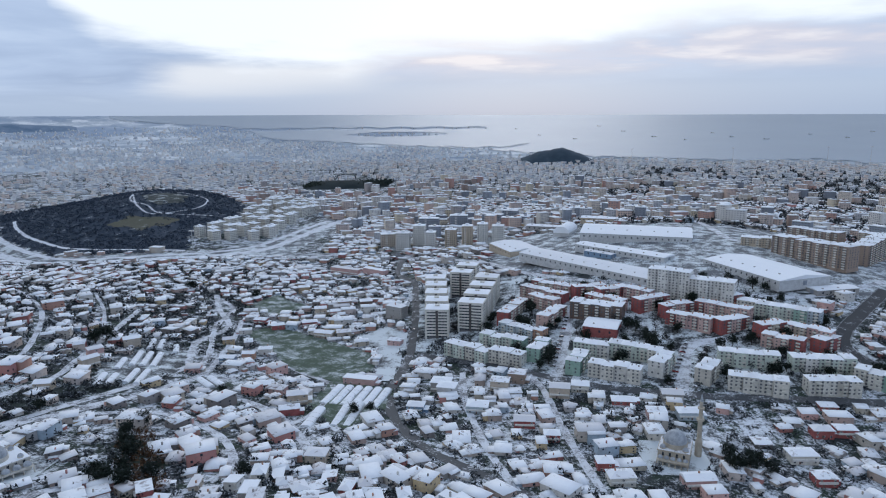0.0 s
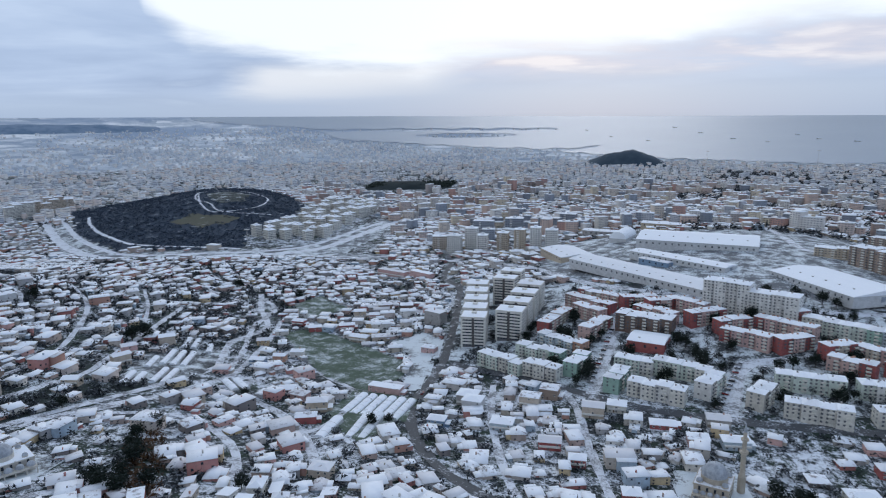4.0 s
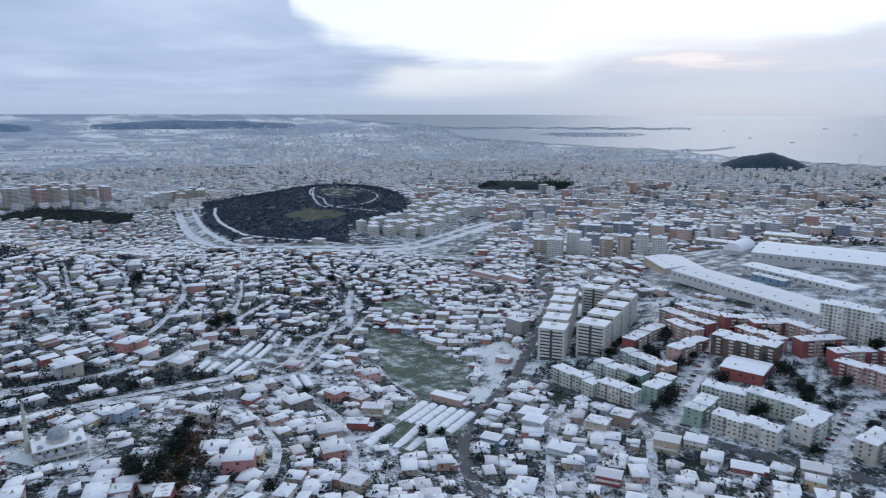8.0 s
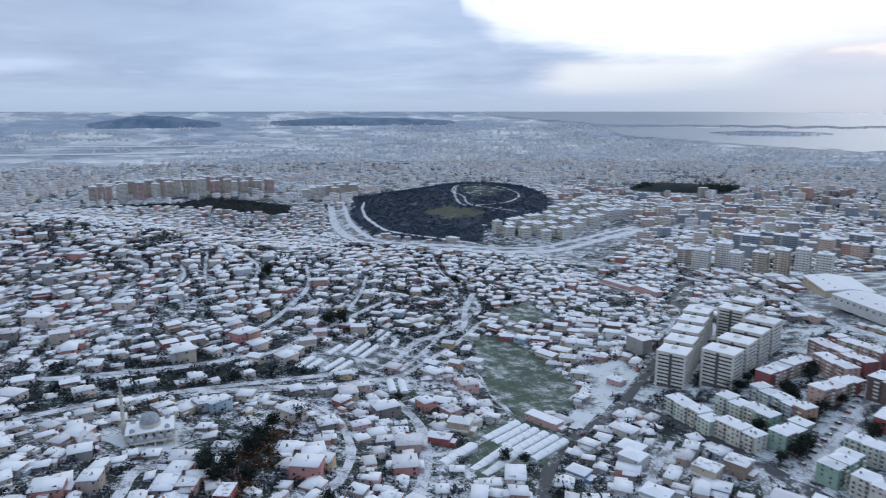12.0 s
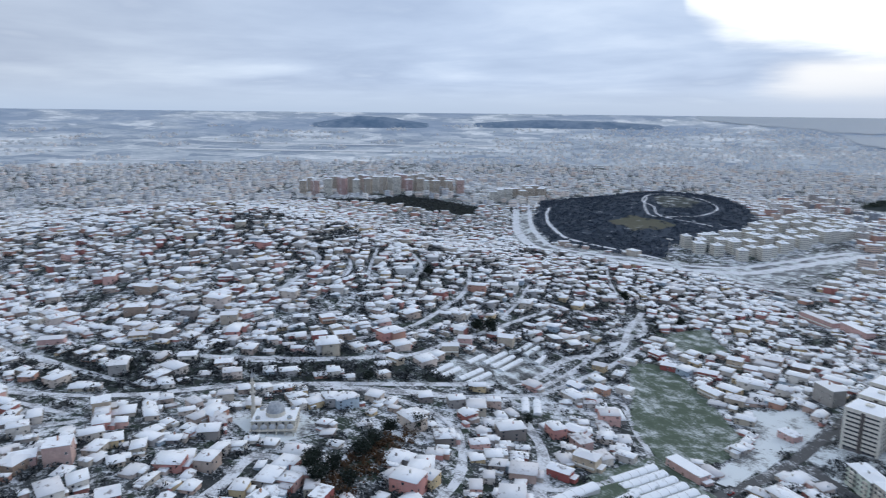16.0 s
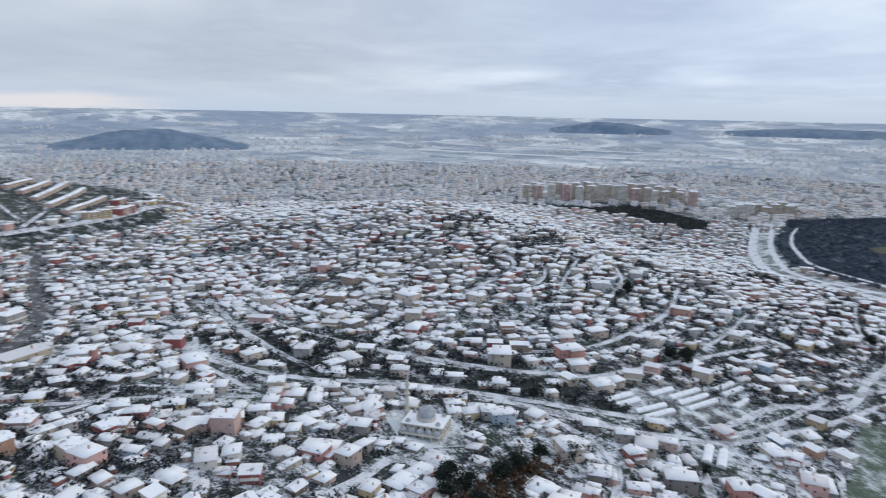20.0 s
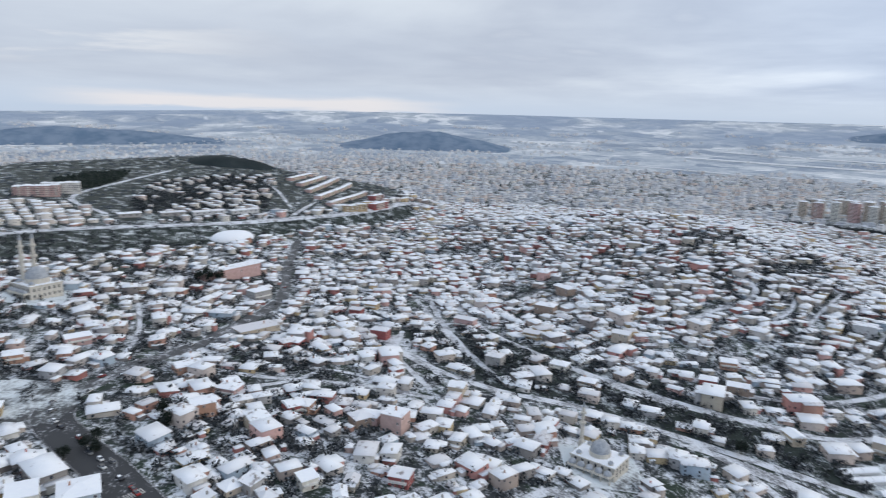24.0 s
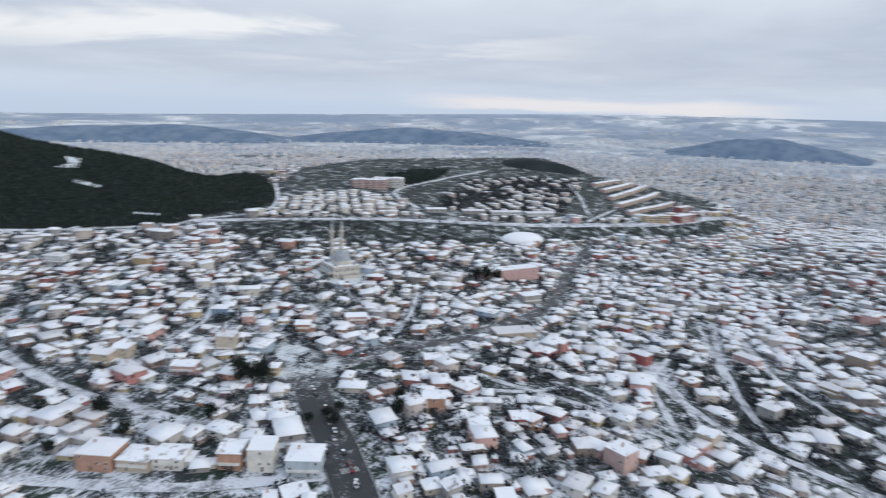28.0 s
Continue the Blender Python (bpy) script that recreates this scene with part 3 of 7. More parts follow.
road("street", [(-844, 2), (-920, 10), (-1006, 6)], 6)
road("street", [(-880, -10), (-1000, -60), (-1070, -102), (-1124, -96)], 5)
road("street", [(-700, -190), (-777, -274), (-936, -276), (-1062, -261)], 7)
road("street", [(545, 700), (470, 800), (358, 791), (365, 912), (418, 1256), (462, 1510)], 10)
road("street", [(-634, 1371), (-606, 1310), (-573, 1254), (-526, 1212), (-467, 1255), (-469, 1329), (-527, 1378), (-590, 1386), (-634, 1371)], 3.6)

# ---- plan: what is kept free of common houses ----
LANE = np.array(LANES)
KEEP = []       # (x, y, angle, half length, half depth): footprints of the larger buildings


def claim(x, y, ang, length, depth, gap=3.0):
    KEEP.append((x, y, math.radians(ang), length / 2 + gap, depth / 2 + gap))


FIELDS = [  # open ground, as polygons
    [(-190, 614), (-164, 635), (-108, 590), (-57, 538), (-56, 505), (-74, 470), (-118, 505), (-146, 545)],
    [(-218, 704), (-195, 760), (-149, 708), (-174, 664)],
    [(-80, 594), (-53, 618), (-32, 590), (-32, 552), (-52, 536)],
    [(-95, 421), (-86, 478), (-36, 460), (-42, 410), (-62, 380)],
    [(-250, 440), (-265, 510), (-240, 560), (-215, 535), (-205, 480)],
    [(-192, 461), (-178, 490), (-155, 475), (-160, 445)],
    [(-242, -24), (-250, 34), (-203, 38), (-190, 20)],
    [(-30, 545), (-30, 740), (60, 740), (130, 700), (330, 600), (330, 440), (180, 438), (90, 470)],
    [(60, 760), (60, 960), (420, 960), (520, 700), (430, 580), (300, 610), (160, 690)],
    [(-420, 1020), (-190, 1010), (-180, 1260), (-300, 1420), (-430, 1330)],
    [(-605, 966), (-540, 944), (-440, 942), (-330, 975), (-150, 972), (-150, 1010), (-232, 1010), (-185, 1290), (-235, 1310), (-298, 1080), (-350, 1028), (-420, 1006), (-540, 1004), (-620, 1036), (-700, 1112), (-790, 1190), (-880, 1300), (-915, 1270), (-735, 1062)],
    [(-890, 1320), (-800, 1200), (-710, 1116), (-620, 1040), (-540, 1012), (-430, 1012), (-396, 1030), (-424, 1092), (-408, 1125), (-384, 1212), (-390, 1320), (-440, 1400), (-520, 1480), (-620, 1560), (-860, 1560), (-960, 1420)],
    [(-1340, 930), (-1196, 1073), (-1190, 1165), (-1025, 1256), (-965, 1203), (-1059, 1118), (-1161, 1040), (-1310, 905)],
    [(-195, -490), (-285, -414), (-326, -378), (-359, -351), (-402, -318), (-440, -318), (-515, -300), (-600, -335), (-700, -450), (-1200, -1200), (0, -1400)],
    [(-428, -305), (-521, -241), (-629, -180), (-736, -73), (-798, -17), (-960, 96), (-1060, 150), (-985, 172), (-875, 96), (-795, 30), (-672, -36), (-570, -86), (-468, -148), (-412, -216)],
    [(-480, -330), (-560, -262), (-672, -160), (-815, -40), (-960, 72), (-1060, 122), (-1180, 140), (-1330, 60), (-1330, -250), (-1150, -450), (-950, -560), (-700, -430)],
    [(-194, 369), (-178, 376), (-150, 325), (-132, 285), (-154, 283), (-170, 320)],
    [(-445, 238), (-400, 285), (-365, 322), (-332, 370), (-306, 415), (-287, 446), (-262, 446), (-240, 450), (-212, 462), (-231, 419), (-252, 382), (-268, 350), (-288, 312), (-308, 256), (-352, 214), (-420, 185)],
    [(-450, 1800), (-130, 1840), (-120, 2050), (-440, 2020)],
    [(-55, 503), (-54, 535), (-40, 548), (-34, 535), (-40, 478), (-48, 478)],
]


def inside(px, py, poly):
    hit = np.zeros(px.shape, bool)
    for (x0, y0), (x1, y1) in zip(poly, poly[1:] + poly[:1]):
        cross = ((y0 > py) != (y1 > py)) & (px < (x1 - x0) * (py - y0) / ((y1 - y0) or 1e-9) + x0)
        hit ^= cross
    return hit


def lane_near(px, py, block=400):
    """Distance to the nearest street's edge, and that street's bearing."""
    dist, ang = np.full(px.shape, 1e9), np.zeros(px.shape)
    ax, ay, bx, by, hw = LANE.T
    dx, dy = bx - ax, by - ay
    ll = np.maximum(dx * dx + dy * dy, 1e-6)
    for s in range(0, len(px), block):
        x, y = px[s:s + block, None], py[s:s + block, None]
        t = np.clip(((x - ax) * dx + (y - ay) * dy) / ll, 0, 1)
        d = np.hypot(x - ax - t * dx, y - ay - t * dy) - hw
        k = d.argmin(1)
        dist[s:s + block] = d[np.arange(len(k)), k]
        ang[s:s + block] = np.arctan2(dy[k], dx[k])
    return dist, ang


def blocked(px, py, r, few=0.0):
    """Open ground and larger buildings; few lets some through along the stream and on the terraces."""
    bad = np.zeros(px.shape, bool)
    for i, poly in enumerate(FIELDS):
        hit = inside(px, py, poly)
        if few and i == 17:
            hit &= np.sin(px * 12.9898 + py * 78.233) > 2 * few - 1
        bad |= hit
    for x, y, a, hl, hd in KEEP:
        u = (px - x) * math.cos(a) + (py - y) * math.sin(a)
        v = -(px - x) * math.sin(a) + (py - y) * math.cos(a)
        bad |= (np.abs(u) < hl + r) & (np.abs(v) < hd + r)
    return bad


# ---- shapes of buildings ----


class Pile:
    """Gathers many small pieces into one mesh."""

    def __init__(self):
        self.v, self.f, self.m, self.n = [], [], [], 0

    def add(self, v, f, m):
        """v (n,3), f list of faces, m material index of each face"""
        self.v.append(np.asarray(v, np.float32))
        self.f += [tuple(i + self.n for i in q) for q in f]
        self.m += m
        self.n += len(v)

    def box(self, x0, y0, z0, x1, y1, z1, m=0, top=None, bottom=True):
        v = [(x0, y0, z0), (x1, y0, z0), (x1, y1, z0), (x0, y1, z0), (x0, y0, z1), (x1, y0, z1), (x1, y1, z1), (x0, y1, z1)]
        f = [(0, 1, 5, 4), (1, 2, 6, 5), (2, 3, 7, 6), (3, 0, 4, 7), (4, 5, 6, 7)]
        mm = [m] * 4 + [m if top is None else top]
        if bottom:
            f.append((3, 2, 1, 0))
            mm.append(m)
        self.add(v, f, mm)

    def quad(self, a, b, c, d, m=0):
        self.add([a, b, c, d], [(0, 1, 2, 3)], [m])

    def mesh(self, name, mats, smooth=False):
        return mesh_from(name, np.concatenate(self.v), self.f, mats, self.m, smooth)


def roof_shape(pile, w, d, h, rise, kind, over=0.5, thick=0.26, m=0):
    """A snow-laden roof on a body w x d x h: gable, hip, shed or flat."""
    W, D = w / 2 + over, d / 2 + over
    if kind == "flat":
        pile.box(-W + 0.3, -D + 0.3, h, W - 0.3, D - 0.3, h + 0.35, m)
        return
    lo = h - 0.12
    if kind == "shed":
        v = [(-W, -D, lo), (W, -D, lo), (W, D, lo + rise), (-W, D, lo + rise)]
        v += [(x, y, z + thick) for x, y, z in v]
        pile.add(v, [(0, 1, 5, 4), (1, 2, 6, 5), (2, 3, 7, 6), (3, 0, 4, 7), (4, 5, 6, 7), (3, 2, 1, 0)], [m] * 6)
        return
    in_ = W if kind == "gable" else max(W - D * 0.9, 0.4)
    v = [(-W, -D, lo), (W, -D, lo), (W, D, lo), (-W, D, lo)]
    v += [(x, y, z + thick) for x, y, z in v] + [(-in_, 0, lo + thick + rise), (in_, 0, lo + thick + rise)]
    f = [(0, 1, 5, 4), (1, 2, 6, 5), (2, 3, 7, 6), (3, 0, 4, 7), (3, 2, 1, 0), (4, 5, 9, 8), (6, 7, 8, 9), (5, 6, 9), (7, 4, 8)]
    pile.add(v, f, [m] * 9)


def window_spots(w, d, storeys, sh, rg, base=0.0):
    """Places of windows: (x, y, z, turn) on the four sides of a body."""
    out = []
    for s in range(storeys):
        z = base + s * sh + sh * 0.55
        for turn, run, off in ((0, w, d), (180, w, d), (90, d, w), (270, d, w)):
            n = max(1, int(run / 3.6))
            for k in range(n):
                if rg.random() < 0.82:
                    u = (k + 0.5) / n * run - run / 2
                    a = math.radians(turn)
                    out.append((u * math.cos(a) + off / 2 * math.sin(a), u * math.sin(a) - off / 2 * math.cos(a), z, turn))
    return out


def house_kind(i):
    rg = random.Random(100 + i)
    storeys = rg.choice((1, 1, 1, 1, 1, 1, 1, 2, 2, 2))
    w, d = rg.uniform(8.0, 15.5), rg.uniform(7, 11)
    if i % 13 == 0:     # a larger flat-roofed house here and there
        return dict(rg=rg, storeys=rg.choice((2, 3)), w=rg.uniform(14, 19), d=rg.uniform(10, 13), kind=rg.choice(("flat", "hip")), h=rg.choice((8.4, 10.9)), sh=2.6, rise=0.9)
    kind = rg.choice(("gable", "gable", "hip", "hip", "shed", "shed", "flat"))
    sh = 2.4
    h = storeys * sh + 0.4
    return dict(rg=rg, storeys=storeys, w=w, d=d, kind=kind, h=h, sh=sh, rise=rg.uniform(1.1, 2.2) * (0.6 if kind == "shed" else 1))


KINDS = [house_kind(i) for i in range(40)]
for k in KINDS:
    k["h"] = k["storeys"] * k["sh"] + 0.25


def joined_house(k, far=0):
    """All of a house in one template: wall 0, roof 1, glass 2; plainer for those farther off."""
    p = Pile()
    k["rg"].seed(int(k["w"] * 1000))
    w, d, h = k["w"], k["d"], k["h"]
    p.box(-w / 2, -d / 2, -2.5, w / 2, d / 2, h, 0, bottom=False)
    if k["kind"] == "gable":
        for s in (-1, 1):
            x = s * (w / 2 - 0.02)
            p.add([(x, -d / 2, h - 0.1), (x, d / 2, h - 0.1), (x, 0, h + k["rise"] * 0.9)], [(0, 1, 2) if s > 0 else (1, 0, 2)], [0])
    roof_shape(p, w, d, h, k["rise"], k["kind"], m=1)
    if k["rg"].random() < 0.5 and far < 2:
        x = k["rg"].uniform(-w / 4, w / 4)
        p.box(x - 0.4, 0.8, h, x + 0.4, 1.6, h + k["rise"] + 1.1, 0)
    if k["rg"].random() < 0.35 and far == 0:     # a lower wing
        p.box(-w / 2 + 0.6, d / 2 - 0.1, -2.5, w / 6, d / 2 + 3.6, k["h"] - 0.5, 0, bottom=False)
        p.add([(-w / 2 + 0.2, d / 2, k["h"] - 0.1), (w / 6 + 0.4, d / 2, k["h"] - 0.1), (w / 6 + 0.4, d / 2 + 4.1, k["h"] - 0.5), (-w / 2 + 0.2, d / 2 + 4.1, k["h"] - 0.5),
               (-w / 2 + 0.2, d / 2, k["h"] + 0.2), (w / 6 + 0.4, d / 2, k["h"] + 0.2), (w / 6 + 0.4, d / 2 + 4.1, k["h"] - 0.2), (-w / 2 + 0.2, d / 2 + 4.1, k["h"] - 0.2)],
              [(4, 5, 6, 7), (1, 2, 6, 5), (2, 3, 7, 6), (3, 0, 4, 7)], [1] * 4)
    if k["rg"].random() < 0.55:     # lean-to
        p.box(w / 2 - 0.1, -d / 4, -2.5, w / 2 + 3.2, d / 2 - 0.5, 2.5, 0, top=1, bottom=False)
        p.box(w / 2 + 0.1, -d / 4 - 0.3, 2.5, w / 2 + 3.6, d / 2 - 0.2, 2.8, 1)
    spots = window_spots(w, d, k["storeys"], k["sh"], k["rg"])
    for x, y, z, t in (spots[::2], spots[::3], [])[far]:
        a = math.radians(t)
        cx, sx, o = math.cos(a), math.sin(a), 0.05
        ox, oy = sx * o, -cx * o
        p.quad(*[(x + ox + u * cx, y + oy + u * sx, z + q) for u, q in ((-0.6, -0.65), (0.6, -0.65), (0.6, 0.65), (-0.6, 0.65))], m=2)
    return np.concatenate(p.v), p.f, p.m


def scatter(name, templates, places, mats, label, category, kind="stuff"):
    """One mesh of many turned copies of templates: places are (x, y, z, turn, scale, template)."""
    places = np.asarray(places, float)
    vs, ft, fq, mt, mq, base = [], [], [], [], [], 0
    for t, (v, f, m) in enumerate(templates):
        rows = places[places[:, 5] == t]
        if not len(rows):
            continue
        tri = np.array([q for q in f if len(q) == 3], int).reshape(-1, 3)
        quad = np.array([q for q in f if len(q) == 4], int).reshape(-1, 4)
        mtri = np.array([mm for q, mm in zip(f, m) if len(q) == 3], int)
        mquad = np.array([mm for q, mm in zip(f, m) if len(q) == 4], int)
        c, s = np.cos(rows[:, 3])[:, None], np.sin(rows[:, 3])[:, None]
        k = rows[:, 4][:, None]
        x = (v[:, 0] * c - v[:, 1] * s) * k + rows[:, :1]
        y = (v[:, 0] * s + v[:, 1] * c) * k + rows[:, 1:2]
        z = v[:, 2] * k + rows[:, 2:3]
        vs.append(np.stack([x, y, z], -1).reshape(-1, 3))
        step = base + np.arange(len(rows))[:, None, None] * len(v)
        ft.append((tri[None] + step).reshape(-1, 3)), fq.append((quad[None] + step).reshape(-1, 4))
        mt.append(np.tile(mtri, len(rows))), mq.append(np.tile(mquad, len(rows)))
        base += len(rows) * len(v)
    tri, quad = np.concatenate(ft), np.concatenate(fq)
    me = bpy.data.meshes.new(name)
    verts = np.concatenate(vs).astype(np.float32)
    me.vertices.add(len(verts)), me.loops.add(tri.size + quad.size), me.polygons.add(len(tri) + len(quad))
    me.vertices.foreach_set("co", verts.ravel())
    me.loops.foreach_set("vertex_index", np.concatenate([tri.ravel(), quad.ravel()]).astype(np.int32))
    start = np.concatenate([np.arange(len(tri)) * 3, tri.size + np.arange(len(quad)) * 4])
    me.polygons.foreach_set("loop_start", start.astype(np.int32))
    me.polygons.foreach_set("loop_total", np.concatenate([np.full(len(tri), 3), np.full(len(quad), 4)]).astype(np.int32))
    for m in mats:
        me.materials.append(m)
    me.polygons.foreach_set("material_index", np.concatenate(mt + mq).astype(np.int32))
    me.update(calc_edges=True)
    return tagged(new(name, me), label, category, kind=kind)



# ---- larger buildings ----


def placed(name, x, y, ang, label, category, group="", z=None):
    ob = new(name)
    ob.empty_display_size = 2
    ob.matrix_basis = pose(x, y, gz(x, y) if z is None else z, 0, 0, ang)
    return tagged(ob, label, category, group)


def wall_windows(pile, run, off, z, size, gap, turn, m=0, proud=0.06, skip=0.0, rg=random):
    """A row of window boxes on one side of a body."""
    n = max(1, int(run / gap))
    a = math.radians(turn)
    c, s = math.cos(a), math.sin(a)
    w, h = size[0] / 2, size[1] / 2
    for k in range(n):
        if rg.random() < skip:
            continue
        u = (k + 0.5) / n * run - run / 2
        v = []
        for dd in (-0.3, proud):
            for uu, q in ((-w, -h), (w, -h), (w, h), (-w, h)):
                t = off / 2 + dd
                v.append(((u + uu) * c + t * s, (u + uu) * s - t * c, z + q))
        pile.add(v, [(4, 5, 6, 7), (0, 1, 5, 4), (1, 2, 6, 5), (2, 3, 7, 6), (3, 0, 4, 7)], [m] * 5)


M["flat_glass"] = mat_glass("curtained_glass", (0.085, 0.09, 0.10))
APARTMENT_SEED = [0]


def apartment(x, y, ang, length, depth, storeys, colour, group, ends=None, sh=2.55):
    """A walk-up block: body in bays, window rows, balconies, snowy roof with chimneys."""
    APARTMENT_SEED[0] += 1
    rg = random.Random(APARTMENT_SEED[0])
    claim(x, y, ang, length, depth, 4)
    h = storeys * sh + 0.8
    words = {"mint": "pale green", "cream": "cream", "white": "white", "rose": "salmon", "red": "deep red", "pastel": "pale blue", "brown": "dark brown", "tan": "tan"}
    house = placed("apartment_block", x, y, ang, f"{words.get(colour, colour)} {storeys}-storey apartment block with a snowy roof", "apartment block", group)
    long_x = length >= depth
    L, D = (length, depth) if long_x else (depth, length)
    spin = pose(0, 0, 0) if long_x else pose(0, 0, 0, 0, 0, 90)
    bays = max(1, round(L / 9.5))
    for b in range(bays):
        x0, x1 = -L / 2 + b * L / bays, -L / 2 + (b + 1) * L / bays
        step = rg.uniform(-0.8, 0.6)
        jut = 1.1 if b % 2 else 0.0
        p = Pile()
        p.box(x0 + (0.01 if b else 0), -D / 2 - jut, -3, x1, D / 2 - jut, h + step, 0, bottom=False)
        col = colour
        if colour in ("rose", "red"):
            col = "red" if b in (0, bays - 1) and rg.random() < (0.9 if colour == "red" else 0.35) else rg.choice(("rose", "rose", "pink", "beige"))
        if colour in ("mint", "cream") and rg.random() < 0.45:
            col = rg.choice(("cream", "white", "green", "pastel", "stone"))
        if colour == "pastel" and b == bays - 1:
            col = "orange"
        body = part("body", p.mesh("body", [WALL[col]]), house, at=spin)
        p = Pile()
        p.box(x0 - 0.2, -D / 2 - jut - 0.35, h + step, x1 + 0.2, D / 2 - jut + 0.35, h + step + 0.3)
        bw = (x1 - x0)
        roof_shape(p, bw - 0.7, D - 0.7, h + step + 0.3, 1.5, "hip", 0.2, 0.1)
        v = np.concatenate(p.v)
        v[8:, 0] += (x0 + x1) / 2
        v[8:, 1] -= jut
        roof = part("roof", mesh_from("roof", v, p.f, [M["snow_clean"]]), house, "roof under even snow", spin)
        for s in range(rg.randint(1, 3)):
            cx, cy = rg.uniform(x0 + 2, x1 - 2), rg.uniform(-D / 4, D / 4)
            p = Pile()
            p.box(cx - 0.5, cy - 0.35, h, cx + 0.5, cy + 0.35, h + step + 2.2)
            part("chimney", p.mesh("chimney", [WALL["orange" if colour in ("rose", "red") else "grey"]]), house, at=spin)
        if b < bays - 1 or bays == 1:
            p = Pile()
            px = x1 - 0.15
            p.box(px, -D / 2 - 0.62, 0, px + 0.3, -D / 2 - 0.05, h)
            part("downpipe", p.mesh("downpipe", [WALL["grey"]]), house, at=spin)
    for s in range(storeys):
        p = Pile()
        z = 0.9 + s * sh + 1.35
        wall_windows(p, L - 1, D + 2.2, z, (1.25, 1.2), 3.0, 0, skip=0.12, rg=rg)
        wall_windows(p, L - 1, D, z, (1.25, 1.2), 3.0, 180, skip=0.12, rg=rg)
        wall_windows(p, D - 2, L, z, (1.2, 1.3), 4.2, 90, skip=0.15, rg=rg)
        wall_windows(p, D - 2, L, z, (1.2, 1.3), 4.2, 270, skip=0.15, rg=rg)
        tagged(part("glazing", p.mesh("glazing", [M["flat_glass"]]), house, "dark window panes of one storey", spin), kind="stuff")
        p = Pile()
        for k in range(bays):
            u = -L / 2 + (k + 0.5) * L / bays + 1.6
            for side in (-1, 1):
                yy = side * (D / 2 + (1.15 if side < 0 else 0.05))
                p.box(u - 1.5, min(yy, yy + side * 0.9), z - 1.5, u + 1.5, max(yy, yy + side * 0.9), z - 0.45)
        tagged(part("balcony_front", p.mesh("balcony_front", [WALL["cream" if colour != "white" else "white"]]), house, "balcony fronts of one storey", spin), kind="stuff")
    return house


GREEN_ESTATE = [
    (20, 520, -38, 42, 11, 4, "mint"), (50, 533, -30, 40, 11, 4, "mint"), (50, 501, -31, 28, 11, 4, "cream"), (76, 510, 62, 28, 11, 4, "green"),
    (117, 503, -23, 28, 11, 4, "mint"), (148, 492, -27, 40, 11, 4, "mint"), (101, 481, 64, 27, 11, 4, "green"), (125, 462, -26, 38, 11, 4, "cream"),
    (161, 470, 55, 27, 11, 4, "mint"), (190, 456, 54, 27, 11, 4, "cream"), (226, 472, -16, 42, 11, 4, "mint"), (217, 436, -21, 38, 11, 4, "cream"),
]
EAST_ESTATE = [
    (275, 462, -9, 43, 12, 4, "mint"), (266, 432, -5, 34, 11, 4, "cream"), (302, 440, -42, 26, 12, 4, "cream"), (212, 607, -31, 38, 16, 10, "white"),
    (242, 587, -33, 42, 16, 8, "white"), (290, 541, -38, 50, 13, 5, "mint"), (138, 578, -26, 46, 17, 5, "brown"), (270, 566, -33, 22, 13, 3, "cream"),
]
RED_ESTATE = [
    (65, 607, 64, 54, 11, 4, "red"), (68, 551, -38, 43, 11, 4, "pastel"), (97, 579, 58, 42, 11, 4, "red"), (96, 616, -50, 32, 11, 4, "rose"),
    (99, 638, -46, 52, 11, 4, "rose"), (110, 652, -39, 43, 11, 4, "rose"), (141, 630, 11, 32, 11, 4, "red"), (150, 596, -48, 40, 11, 4, "rose"),
    (160, 617, 17, 31, 11, 4, "red"), (187, 584, 25, 34, 11, 4, "red"), (204, 566, 22, 30, 11, 4, "rose"), (207, 540, -40, 38, 11, 4, "rose"),
    (241, 555, -43, 46, 11, 4, "red"), (237, 530, 22, 30, 11, 4, "red"), (183, 606, -43, 26, 11, 4, "rose"), (290, 508, -48, 36, 11, 4, "rose"),
    (263, 517, 17, 24, 11, 4, "red"), (263, 494, -40, 30, 11, 4, "rose"), (294, 492, 34, 22, 11, 4, "red"), (258, 576, 20, 14, 10, 4, "red"),
]
for row in GREEN_ESTATE:
    apartment(*row, "blocks of the green estate")
for row in EAST_ESTATE:
    apartment(*row, "blocks of the eastern estate")
for row in RED_ESTATE:
    apartment(*row, "blocks of the red estate")


